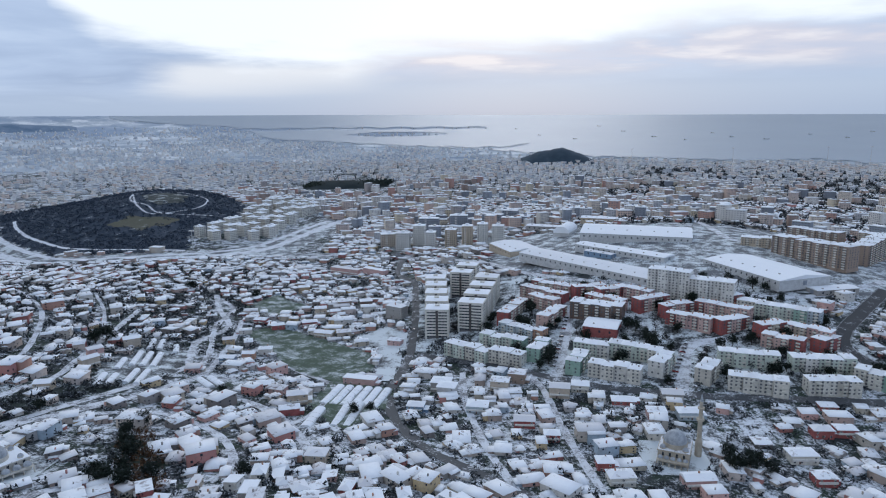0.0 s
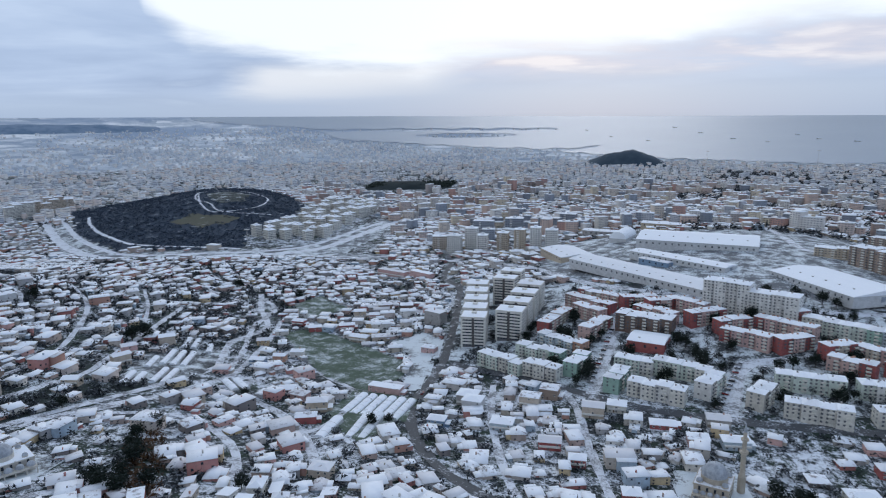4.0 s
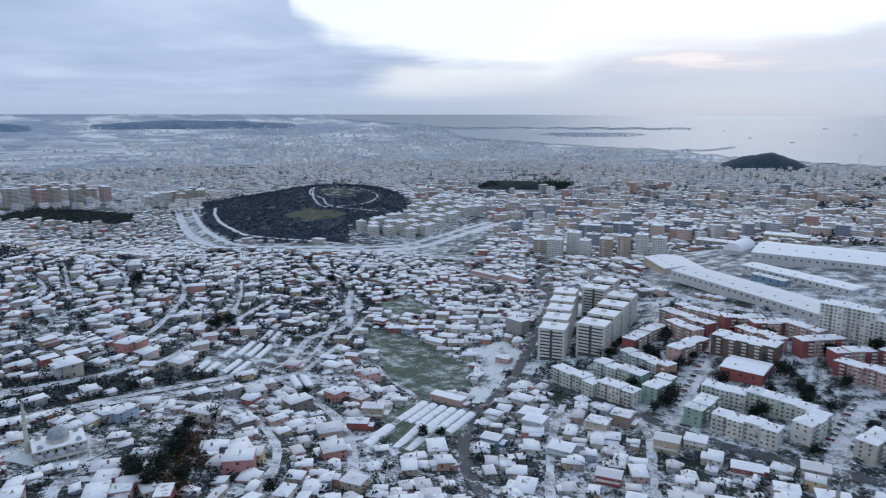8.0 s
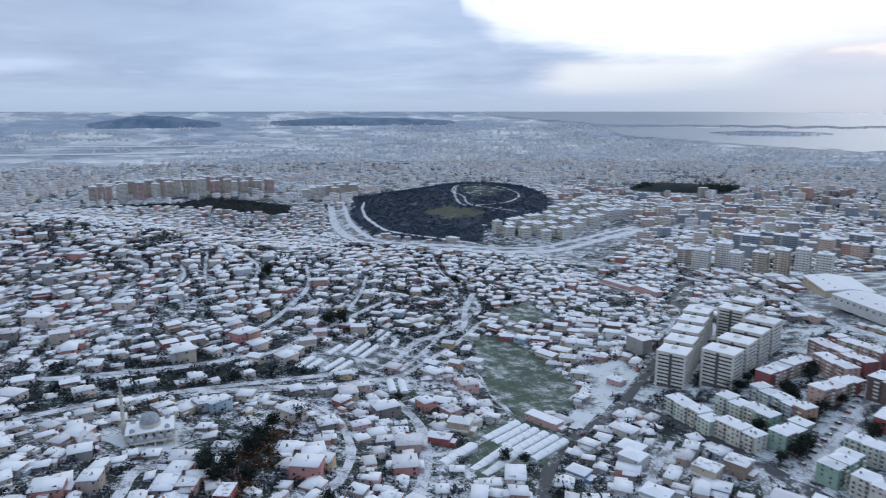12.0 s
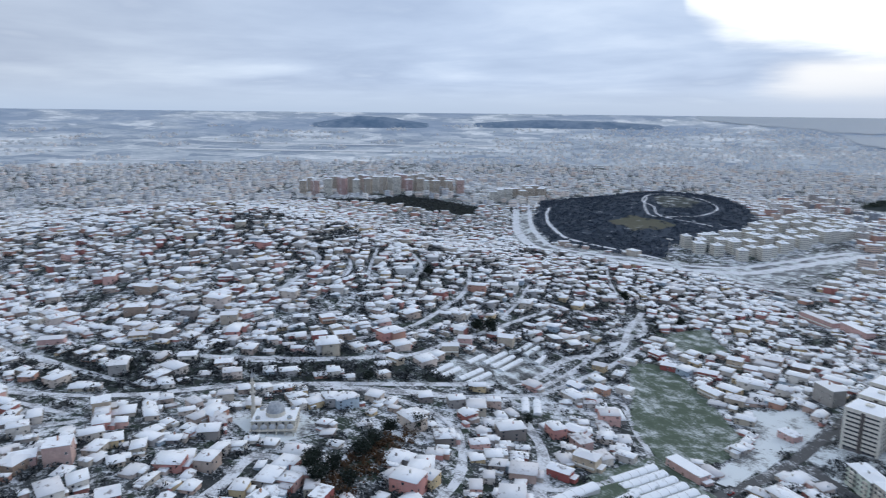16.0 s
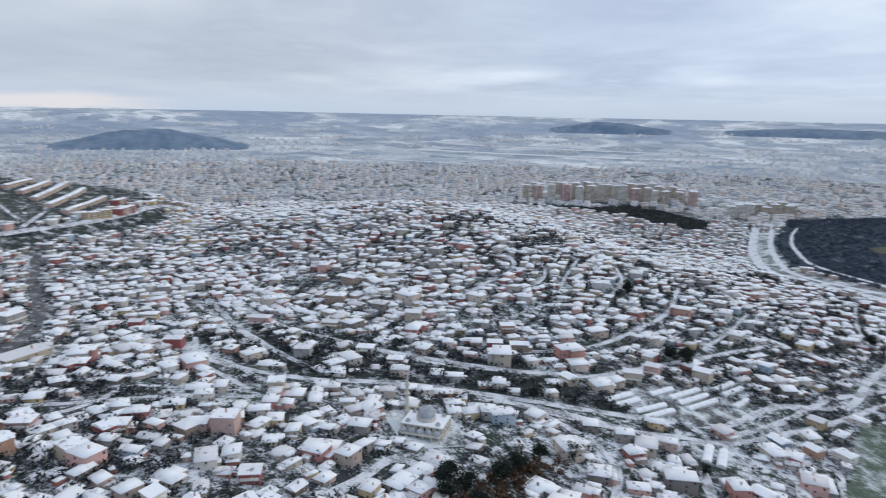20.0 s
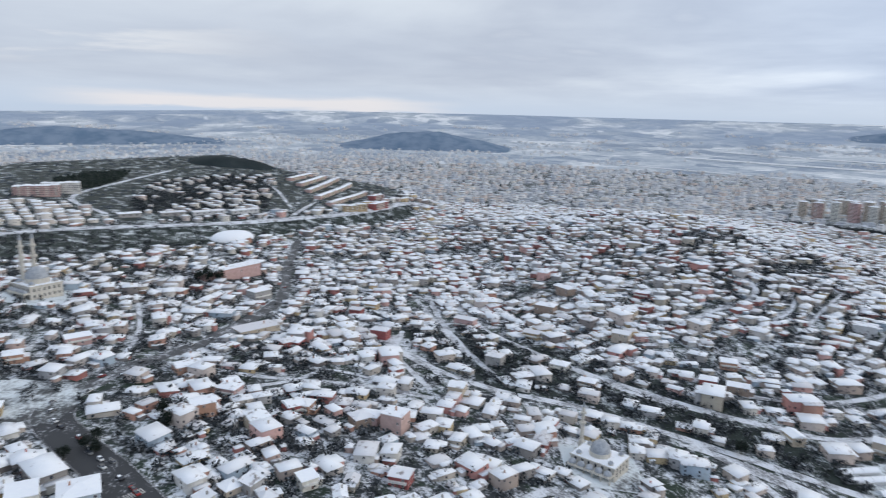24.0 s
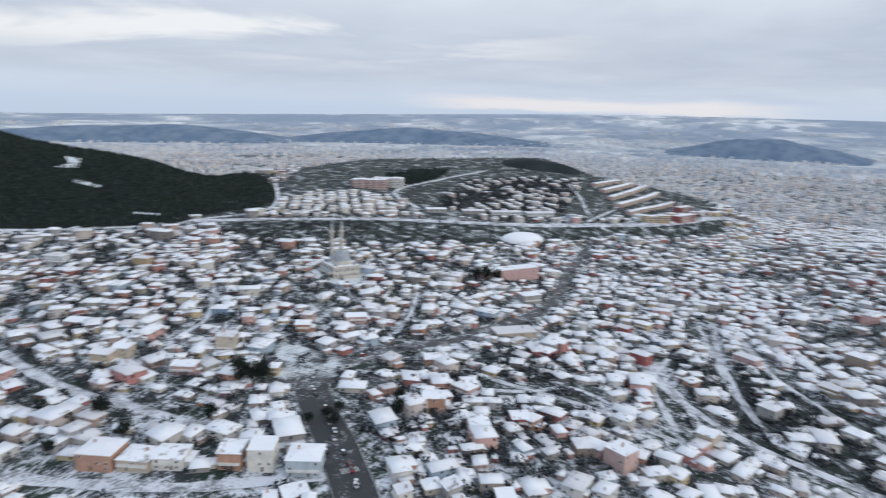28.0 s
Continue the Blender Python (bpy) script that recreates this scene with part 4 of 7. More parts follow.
def tower(x, y, ang, w, d, storeys, group, colour="tower", sh=2.75):
    """A residential tower with ribbon windows, corner piers, balconies and a set-back roof."""
    claim(x, y, ang, w, d, 3)
    h = storeys * sh + 1.0
    t = placed("residential_tower", x, y, ang, f"{storeys}-storey cream tower with dark ribbon windows and snowy roof", "tower block", group)
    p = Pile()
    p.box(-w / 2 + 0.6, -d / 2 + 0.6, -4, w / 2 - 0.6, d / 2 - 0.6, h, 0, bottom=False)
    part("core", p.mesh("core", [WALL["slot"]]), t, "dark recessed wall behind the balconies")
    for s in range(storeys):
        z = 1.0 + s * sh
        p = Pile()
        p.box(-w / 2, -d / 2, z + sh - 1.45, w / 2, d / 2, z + sh)
        part("parapet_band", p.mesh("parapet_band", [WALL[colour]]), t, "cream balcony band")
        p = Pile()
        wall_windows(p, w - 2, d - 1.1, z + 0.55, (1.9, 1.25), 2.6, 0)
        wall_windows(p, w - 2, d - 1.1, z + 0.55, (1.9, 1.25), 2.6, 180)
        wall_windows(p, d - 2, w - 1.1, z + 0.55, (1.9, 1.25), 2.8, 90)
        wall_windows(p, d - 2, w - 1.1, z + 0.55, (1.9, 1.25), 2.8, 270)
        tagged(part("glazing", p.mesh("glazing", [M["glass"]]), t, "dark ribbon of windows"), kind="stuff")
    for sx in (-1, 1):
        for sy in (-1, 1):
            p = Pile()
            cx, cy = sx * (w / 2 - 0.7), sy * (d / 2 - 0.65)
            p.box(cx - 0.78, cy - 0.72, -4, cx + 0.78, cy + 0.72, h + 0.1)
            part("pier", p.mesh("pier", [WALL[colour]]), t)
    # Shade of an upright recess, put on as a dark strip proud of the face.
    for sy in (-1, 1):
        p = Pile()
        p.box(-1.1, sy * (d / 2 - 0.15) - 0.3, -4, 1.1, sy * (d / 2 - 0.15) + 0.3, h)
        part("recess_strip", p.mesh("recess_strip", [WALL["dark"]]), t, "dark strip painted as the shade of an upright recess")
    p = Pile()
    p.box(-w / 2 - 0.25, -d / 2 - 0.25, h, w / 2 + 0.25, d / 2 + 0.25, h + 0.9, 0)
    part("cornice", p.mesh("cornice", [WALL[colour]]), t)
    p = Pile()
    roof_shape(p, w - 0.5, d - 0.5, h + 0.9, 1.0, "hip", 0.1, 0.2)
    part("roof", p.mesh("roof", [M["snow_clean"]]), t, "snow-covered low roof")
    p = Pile()
    p.box(-2.2, -1.8, h + 0.6, 2.0, 1.8, h + 3.0)
    part("lift_house", p.mesh("lift_house", [WALL[colour]]), t)
    return t


TOWERS = "towers of the cream complex"
for k in range(5):
    tower(-5.5 - 0.6 * k, 581 + 25.5 * k, -4, 21, 19, 9, TOWERS)
for k in range(4):
    tower(26 + 6.2 * k, 588 + 23.5 * k, -14, 23, 18, 9, TOWERS)
for k in range(2):
    tower(20 + 7 * k, 690 + 24 * k, -14, 22, 17, 9, TOWERS)


def shed(x, y, ang, length, depth, height, colour, group="", low=True):
    """A factory hall: long body, ribbon of high windows, shallow snowy roof, doors and rooflights."""
    height, depth = float(height) * 0.8, depth * 1.25
    claim(x, y, ang, length, depth, 4)
    t = placed("factory_hall", x, y, ang, f"long {colour if colour != 'redhall' else 'red'} hall with a white snowy roof", "hall", group)
    wall = WALL["red" if colour == "redhall" else colour]
    p = Pile()
    p.box(-length / 2, -depth / 2, -4, length / 2, depth / 2, height, 0, bottom=False)
    part("body", p.mesh("body", [wall]), t)
    p = Pile()
    roof_shape(p, length, depth, height, depth * 0.06, "gable", 0.5, 0.35)
    roof = part("roof", p.mesh("roof", [M["snow_clean"]]), t, "wide roof under smooth snow")
    for turn, run, off in ((0, length, depth), (180, length, depth)):
        p = Pile()
        wall_windows(p, run - 3, off, height * 0.55, (1.6, 2.0), 7.0, turn)
        tagged(part("glazing", p.mesh("glazing", [M["glass"]]), t, "row of upright windows"), kind="stuff")
    for k in range(int(length / 16)):
        p = Pile()
        u = -length / 2 + 8 + k * 16
        z = height + depth * 0.06 * 0.55 + 0.25
        p.box(u - 0.7, -depth / 4 - 0.7, z - 0.5, u + 0.7, -depth / 4 + 0.7, z + 0.45)
        part("roof_vent", p.mesh("roof_vent", [M["concrete"]]), t)
    for s in (-1, 1):
        p = Pile()
        p.box(s * length / 2 - 0.1, -2.2, 0, s * length / 2 + 0.12, 2.2, min(4.5, height - 0.5))
        part("door", p.mesh("door", [WALL["slate"]]), t, "grey roller door")
    return t


SHEDS = [
    (160, 714, -50.5, 176, 30, 8, "pale"),
    (94, 856, -70, 64, 36, 8, "sand"),
    (246, 838, -19, 132, 60, 10, "pale"),
    (206, 752, -47, 116, 18, 7, "pale"),
    (180, 752, -47, 36, 8, 7, "blue"),
    (322, 656, -72, 104, 48, 8, "pale"),
    (156, 1000, -22, 56, 16, 8, "grey"),
    (248, 1012, -22, 70, 18, 8, "sand"),
    (382, 786, -28, 27, 20, 6, "grey"),
    (363, 604, 11, 44, 12, 6, "grey"),
    (135, 546, -23, 28, 22, 9, "redhall"),
]
for row in SHEDS:
    shed(*row, "factory halls")
# barrel-roofed sports hall


def barrel(x, y, ang, length, width, rise, label, wall_h=3.0, group="", mat="snow_clean", seg=10, name="barrel_hall", cat="hall"):
    claim(x, y, ang, length, width, 2)
    t = placed(name, x, y, ang, label, cat, group)
    v, f = [], []
    for i, ux in enumerate((-length / 2, length / 2)):
        for k in range(seg + 1):
            a = math.pi * k / seg
            v.append((ux, -math.cos(a) * width / 2, wall_h + math.sin(a) * rise))
    for k in range(seg):
        f.append((k, k + 1, seg + 2 + k, seg + 1 + k)[::-1])
    f += [tuple(range(seg + 1))[::-1], tuple(range(seg + 1, 2 * seg + 2))]
    part("vault", mesh_from("vault", v, f, [M[mat]]), t, "curved snow-dusted roof")
    if wall_h > 0.2:
        p = Pile()
        p.box(-length / 2 + 0.05, -width / 2 + 0.05, -3, length / 2 - 0.05, width / 2 - 0.05, wall_h, 0, bottom=False)
        part("wall", p.mesh("wall", [WALL["pale"]]), t)
    for k in range(1, int(length / 6)):
        vv, fq = [], []
        u = -length / 2 + k * 6
        for dx in (-0.12, 0.12):
            for s in range(seg + 1):
                a = math.pi * s / seg
                vv.append((u + dx, -math.cos(a) * (width / 2 + 0.06), wall_h + math.sin(a) * (rise + 0.06)))
        for s in range(seg):
            fq.append((s, s + 1, seg + 2 + s, seg + 1 + s))
        part("hoop", mesh_from("hoop", vv, fq, [M["metal"]]), t)
    return t


barrel(172, 925, 65, 48, 22, 9, "white barrel-vaulted sports hall under snow", 5)


def tall_block(x, y, ang, w, d, storeys, colour, label, group):
    """A plain slab or point block farther off, with rows of windows."""
    sh = 2.9
    claim(x, y, ang, w, d, 3)
    h = storeys * sh + 0.6
    t = placed("high_rise", x, y, ang, label, "high-rise", group)
    p = Pile()
    p.box(-w / 2, -d / 2, -5, w / 2, d / 2, h, 0, bottom=False)
    part("body", p.mesh("body", [WALL[colour]]), t)
    p = Pile()
    p.box(-w / 2 - 0.3, -d / 2 - 0.3, h, w / 2 + 0.3, d / 2 + 0.3, h + 0.7)
    p.box(-2.5, -2, h + 0.7, 2.5, 2, h + 3.2)
    part("roof", p.mesh("roof", [M["snow_clean"]]), t, "snowy flat roof with lift house")
    p = Pile()
    for s in range(storeys):
        z = 0.8 + s * sh + 1.2
        wall_windows(p, w - 1, d, z, (1.7, 1.3), 3.0, 0)
        wall_windows(p, d - 1, w, z, (1.7, 1.3), 3.2, 90)
        wall_windows(p, d - 1, w, z, (1.7, 1.3), 3.2, 270)
    tagged(part("glazing", p.mesh("glazing", [M["glass"]]), t, "small dark windows in rows"), kind="stuff")
    p = Pile()
    for s in range(storeys):
        p.box(-w / 6 - 1.6, -d / 2 - 1.0, 0.8 + s * sh, -w / 6 + 1.6, -d / 2 - 0.05, 0.8 + s * sh + 1.0)
    part("balcony_tower", p.mesh("balcony_tower", [WALL["white"]]), t, "white balcony tower")
    return t


BROWN_ESTATE = [(398, 704, -62, 86, 20, 9, "tan"), (482, 738, 44, 96, 18, 9, "tan"), (447, 790, -58, 62, 16, 8, "tan"), (560, 830, -40, 60, 16, 8, "beige"), (366, 768, -27, 32, 16, 4, "sand")]
for row in BROWN_ESTATE:
    apartment(*row, "blocks of the tan estate")
MID_TOWERS = [
    (-23, 1139, -5, 34, 15, 9, "slate"), (28, 1139, -5, 30, 15, 9, "slate"), (85, 1120, -20, 34, 15, 8, "slate"), (118, 1150, -20, 26, 15, 8, "slate"),
    (-60, 1000, -8, 20, 16, 9, "white"), (-36, 1022, -8, 18, 16, 11, "white"), (-18, 996, -8, 14, 16, 8, "white"), (12, 975, -8, 16, 15, 9, "sand"),
    (36, 966, -8, 15, 15, 10, "sand"), (58, 962, -8, 15, 15, 10, "white"), (80, 955, -8, 17, 15, 8, "white"), (-85, 1040, 10, 26, 14, 7, "beige"),
]
for x, y, a, w, d, s, c in MID_TOWERS:
    tall_block(x, y, a, w, d, s, c, f"{'blue-grey' if c == 'slate' else c} high-rise block of {s} storeys", "high-rises along the highway")


def yellow_estate():
    """Cream cubes crowded on the slope beside the wooded hill."""
    rg = random.Random(5)
    poly = [(-405, 1098), (-378, 1078), (-322, 1082), (-286, 1130), (-262, 1363), (-289, 1500), (-360, 1470), (-362, 1262), (-375, 1200)]
    spots = []
    while len(spots) < 62:
        x, y = rg.uniform(-405, -262), rg.uniform(1078, 1500)
        if inside(np.array([x]), np.array([y]), poly)[0] and all((x - a) ** 2 + (y - b) ** 2 > 430 for a, b in spots):
            spots.append((x, y))
    for x, y in spots:
        tall_block(x, y, -38 + rg.uniform(-14, 14), rg.uniform(14, 21), rg.uniform(12, 15), rg.choice((4, 5, 5, 6)), rg.choice(("cream", "tower", "cream", "stone")), "cream apartment cube with a snowy roof", "cream estate by the hill")


def tower_row(x0, y0, x1, y1, n, storeys, group, seed, rows=1, back=(0, 0)):
    rg = random.Random(seed)
    for r in range(rows):
        for k in range(n):
            t = (k + 0.5 * (r % 2)) / max(1, n - 1)
            x, y = x0 + (x1 - x0) * t + back[0] * r + rg.uniform(-5, 5), y0 + (y1 - y0) * t + back[1] * r + rg.uniform(-5, 5)
            c = rg.choice(("rose", "pink", "beige", "cream", "beige"))
            tall_block(x, y, rg.choice((40, 50, -35)), 19, 17, storeys + rg.randint(-1, 1), c, "pinkish beige high-rise of a far estate", group)


yellow_estate()
tower_row(-1400, 1010, -1190, 1225, 10, 13, "pinkish high-rise estate", 3, 3, (-48, 42))
tower_row(-1185, 1240, -1150, 1320, 4, 12, "pinkish high-rise estate", 4, 2, (-50, 30))
tower_row(-1045, 1330, -985, 1440, 6, 9, "second pinkish estate", 6, 2, (-30, 35))


def mosque(x, y, ang, size, label, minarets, dome_r, colour="stone"):
    """A domed prayer hall with porch, small domes and balconied minarets."""
    w, d = size
    claim(x, y, ang, w + 12, d + 8, 3)
    t = placed("mosque", x, y, ang, label, "mosque")
    h = dome_r * 1.15
    p = Pile()
    p.box(-w / 2, -d / 2, -3, w / 2, d / 2, h, 0, bottom=False)
    part("prayer_hall", p.mesh("prayer_hall", [WALL[colour]]), t)
    p = Pile()
    p.box(-w / 2 - 0.4, -d / 2 - 0.4, h, w / 2 + 0.4, d / 2 + 0.4, h + 0.5)
    part("cornice", p.mesh("cornice", [WALL[colour]]), t)
    p = Pile()
    p.box(-w / 2, -d / 2, h + 0.5, w / 2, d / 2, h + 0.75)
    part("roof_terrace", p.mesh("roof_terrace", [M["snow"]]), t, "snowy flat roof round the dome")

    def dome(cx, cy, z, r, name, mat, drum):
        bm = bmesh.new()
        bmesh.ops.create_uvsphere(bm, u_segments=24, v_segments=16, radius=r, matrix=Matrix.Translation((cx, cy, z + drum)))
        bmesh.ops.delete(bm, geom=[q for q in bm.verts if q.co.z < z + drum - 0.01], context="VERTS")
        for q in bm.faces:
            q.smooth = True
        me = bpy.data.meshes.new(name)
        bm.to_mesh(me), bm.free()
        me.materials.append(mat)
        ob = part(name, me, t)
        bm = bmesh.new()
        bmesh.ops.create_cone(bm, cap_ends=True, segments=16, radius1=r * 1.04, radius2=r * 1.04, depth=drum, matrix=Matrix.Translation((cx, cy, z + drum / 2)))
        me = bpy.data.meshes.new("drum")
        bm.to_mesh(me), bm.free()
        me.materials.append(WALL[colour])
        part("drum", me, t)
        bm = bmesh.new()
        bmesh.ops.create_cone(bm, cap_ends=True, segments=6, radius1=0.18, radius2=0.03, depth=r * 0.35, matrix=Matrix.Translation((cx, cy, z + drum + r * 1.15)))
        me = bpy.data.meshes.new("finial")
        bm.to_mesh(me), bm.free()
        me.materials.append(M["metal"])
        part("finial", me, ob)
        return ob

    tagged(dome(0, 0, h + 0.6, dome_r, "dome", M["lead"], dome_r * 0.45), "lead-grey dome dusted with snow")
    for sx in (-1, 1):
        for sy in (-1, 1):
            dome(sx * w * 0.36, sy * d * 0.36, h + 0.6, dome_r * 0.26, "small_dome", M["lead"], 0.8)
    for s in range(2):
        p = Pile()
        z = 2.2 + s * h * 0.48
        for turn, run, off in ((0, w, d), (180, w, d), (90, d, w), (270, d, w)):
            wall_windows(p, run - 2, off, z, (1.1, 2.2), 3.2, turn)
        tagged(part("glazing", p.mesh("glazing", [M["glass"]]), t, "row of tall narrow windows"), kind="stuff")
    n = 5
    for k in range(n):      # porch
        px = -w / 2 + (k + 0.5) * w / n
        dome(px, -d / 2 - 2.4, h * 0.55, w / n * 0.42, "porch_dome", M["lead"], 0.4)
    p = Pile()
    p.box(-w / 2, -d / 2 - 4.8, h * 0.45, w / 2, -d / 2 - 0.02, h * 0.55)
    for k in range(n + 1):
        px = -w / 2 + 0.3 + k * (w - 0.6) / n
        p.box(px - 0.3, -d / 2 - 4.7, -2, px + 0.3, -d / 2 - 4.1, h * 0.45)
    part("porch", p.mesh("porch", [WALL[colour]]), t, "arcaded stone porch")
    for mx, my, mh in minarets:
        r = max(0.9, mh * 0.035)
        prof = [(r * 1.5, -2), (r * 1.5, mh * 0.22), (r, mh * 0.28), (r * 0.95, mh * 0.55), (r * 1.7, mh * 0.57), (r * 1.7, mh * 0.60), (r * 0.85, mh * 0.6),
                (r * 0.8, mh * 0.74), (r * 1.45, mh * 0.755), (r * 1.45, mh * 0.78), (r * 0.7, mh * 0.78), (r * 0.65, mh * 0.87), (r * 0.75, mh * 0.875), (0.05, mh)]
        seg = 12
        v = [(mx + q * math.cos(2 * math.pi * s / seg), my + q * math.sin(2 * math.pi * s / seg), z) for q, z in prof for s in range(seg)]
        f = [(i * seg + s, i * seg + (s + 1) % seg, (i + 1) * seg + (s + 1) % seg, (i + 1) * seg + s) for i in range(len(prof) - 1) for s in range(seg)]
        idx = [1 if i >= len(prof) - 2 else 0 for i in range(len(prof) - 1) for s in range(seg)]
        part("minaret", mesh_from("minaret", v, f, [WALL[colour], M["lead"]], idx, False), t, "slender stone minaret with two balconies")
    return t


M["lead"] = mat_plain("lead_sheet", (0.42, 0.45, 0.49), 0.55, 0.35, 0.5)
mosque(132, 354, -25, (17, 17), "cream stone mosque with snow-dusted dome and minaret", [(12, 9, 38)], 6.4, "sandstone")
mosque(-221, 303, 52, (24, 17), "pale stone mosque with blue-grey dome and minaret", [(-13.5, 6, 30)], 5.2)
mosque(-390, -84, 60, (24, 24), "large pale mosque with two tall minarets", [(-14, 6, 46), (-14, -3, 46)], 8.0, "stone")


def glasshouse(x, y, ang, length, width, count, group, rise=1.7, wall=1.2):
    for k in range(count):
        o = (k - (count - 1) / 2) * (width + (1.3 if count > 5 else 2.6))
        a = math.radians(ang)
        barrel(x - math.sin(a) * o, y + math.cos(a) * o, ang, length, width, rise, "long plastic-film greenhouse tunnel dusted with snow", wall, group, "film", 8, "greenhouse", "greenhouse")


M["film"] = mat_snow("snowy_film", 0.69, (0.34, 0.38, 0.40))
glasshouse(-62, 441, 76, 32, 6.0, 6, "greenhouses by the road")
glasshouse(-63, 405, 82, 36, 5.5, 2, "greenhouses by the road")
glasshouse(-84, 398, 80, 28, 7, 1, "greenhouses by the road")
for gx_, gy_, ga_, gl_, gn_ in ((-243, 452, 98, 22, 2), (-227, 466, 96, 26, 2), (-250, 490, 100, 22, 1), (-238, 508, 100, 30, 3), (-247, 548, 104, 24, 2), (-228, 542, 108, 20, 1)):
    glasshouse(gx_, gy_, ga_, gl_, 5.0, gn_, "greenhouses on the slope")
glasshouse(-173, 467, -48, 22, 5.5, 2, "greenhouses below the slope")

# ---- common houses ----
rng = np.random.default_rng(7)


def seen_sector(x, y, far):
    """The part of the land that lies on the walk's side."""
    az = np.degrees(np.arctan2(-(x - CX), y - CY))
    r = np.hypot(x - CX, y - CY)
    return (r < far) & (az > -58) & (az < 172)


def plan_houses(step=10.3, far=1560):
    """House plots in crooked rows along the streets."""
    n = int(2 * far / step)
    ii, jj = np.meshgrid(np.arange(n), np.arange(n), indexing="ij")
    x = CX - far + (ii + 0.5 * (jj % 2)) * step + rng.uniform(-3.6, 3.6, ii.shape)
    y = CY - far + jj * step * 1.05 + rng.uniform(-3.3, 3.3, ii.shape)
    x, y = x.ravel(), y.ravel()
    x, y = x + 34 * np.sin(y * 0.0121 + 1.3 * np.sin(x * 0.004)), y + 30 * np.sin(x * 0.0133 + 1.1 * np.cos(y * 0.005))
    k = seen_sector(x, y, far) & (np.hypot(x - CX, y - CY) > 60)
    x, y = x[k], y[k]
    bad = blocked(x, y, 4.5, 0.5)
    x, y = x[~bad], y[~bad]
    dist, ang = lane_near(x, y)
    k = dist > 5.2
    x, y, dist, ang = x[k], y[k], dist[k], ang[k]
    drift = 0.9 * np.sin(x * 0.006 + 1) + 0.8 * np.cos(y * 0.005)
    ang = np.where(dist < 40, ang, ang * 0.4 + drift) + rng.normal(0, 0.14, len(x)) + np.pi / 2 * (rng.random(len(x)) < 0.3)
    gap = np.sin(x * 0.019 + 1.7 * np.sin(y * 0.011)) * np.sin(y * 0.021 + 1 + 1.5 * np.cos(x * 0.013)) + 0.5 * np.sin(x * 0.047 + y * 0.031)
    keep = rng.random(len(x)) < np.where(dist < 16, 0.96, np.clip(0.93 - 1.1 * np.clip(gap - 0.2, 0, 1), 0.22, 1))
    keep &= (y > 70) | (x > 0) | (rng.random(len(x)) < 0.84)
    x, y, ang = x[keep], y[keep], ang[keep]
    cells, good = {}, []
    for i in rng.permutation(len(x)):     # no two houses closer than their own width
        a, b = int(x[i] // 9.4), int(y[i] // 9.4)
        if all((x[i] - x[j]) ** 2 + (y[i] - y[j]) ** 2 > 76 for u in (-1, 0, 1) for v in (-1, 0, 1) for j in cells.get((a + u, b + v), ())):
            cells.setdefault((a, b), []).append(i)
            good.append(i)
    good = np.sort(good)
    return x[good], y[good], ang[good]


# houses that stand out, by quarter: x, y, bearing, length, depth, storeys, colour
HILLSIDE_HOUSES = [
    (-183, 645, -11, 13, 10, 2, "red"),
    (-162, 627, 19, 13, 9, 2, "red"),
    (-112, 601, -16, 19, 10, 2, "beige"),
    (-43, 566, -20, 13, 9, 2, "pink"),
    (-268, 479, 52, 14, 9, 3, "beige"),
    (-271, 427, 7, 12, 9, 2, "sand"),
    (-165, 538, 1, 11, 8, 2, "orange"),
    (-178, 523, -2, 13, 9, 2, "blue"),
    (-194, 576, 14, 11, 9, 2, "ochre"),
    (-101, 407, 13, 14, 8, 2, "red"),
    (-101, 431, 12, 15, 10, 3, "sand"),
    (-120, 451, -18, 14, 10, 2, "pink"),
    (-63, 474, -15, 27, 9, 2, "pink"),
    (-69, 332, -6, 12, 10, 2, "beige"),
]
VALLEY_HOUSES = [
    (-128, 860, -29, 48, 10, 3, "pink"),
    (-87, 838, -37, 39, 10, 3, "pink"),
    (-47, 645, -32, 21, 12, 5, "grey"),
    (2, 445, -13, 14, 12, 3, "pale"),
    (-19, 415, -10, 12, 9, 2, "blue"),
    (50, 391, -5, 14, 10, 2, "red"),
    (64, 371, -5, 10, 8, 2, "red"),
    (40, 452, -14, 14, 11, 3, "beige"),
    (54, 465, -16, 13, 12, 3, "tan"),
    (137, 404, -6, 13, 10, 2, "pink"),
    (158, 403, -2, 17, 10, 2, "pastel"),
    (121, 424, -7, 17, 10, 1, "red"),
    (80, 437, -10, 15, 11, 3, "beige"),
    (96, 445, -12, 13, 11, 2, "cream"),
]
EASTERN_HOUSES = [
    (253, 413, -7, 12, 9, 1, "red"),
    (232, 382, -4, 13, 9, 2, "red"),
    (247, 383, -5, 13, 9, 2, "red"),
    (135, 326, 3, 18, 10, 2, "pink"),
    (207, 334, -1, 12, 10, 2, "red"),
    (88, 339, -1, 10, 9, 2, "red"),
    (206, 356, -1, 17, 11, 2, "cream"),
    (155, 428, -8, 15, 11, 2, "grey"),
    (93, 324, 3, 15, 10, 2, "cream"),
    (190, 371, -4, 11, 10, 1, "dark"),
]
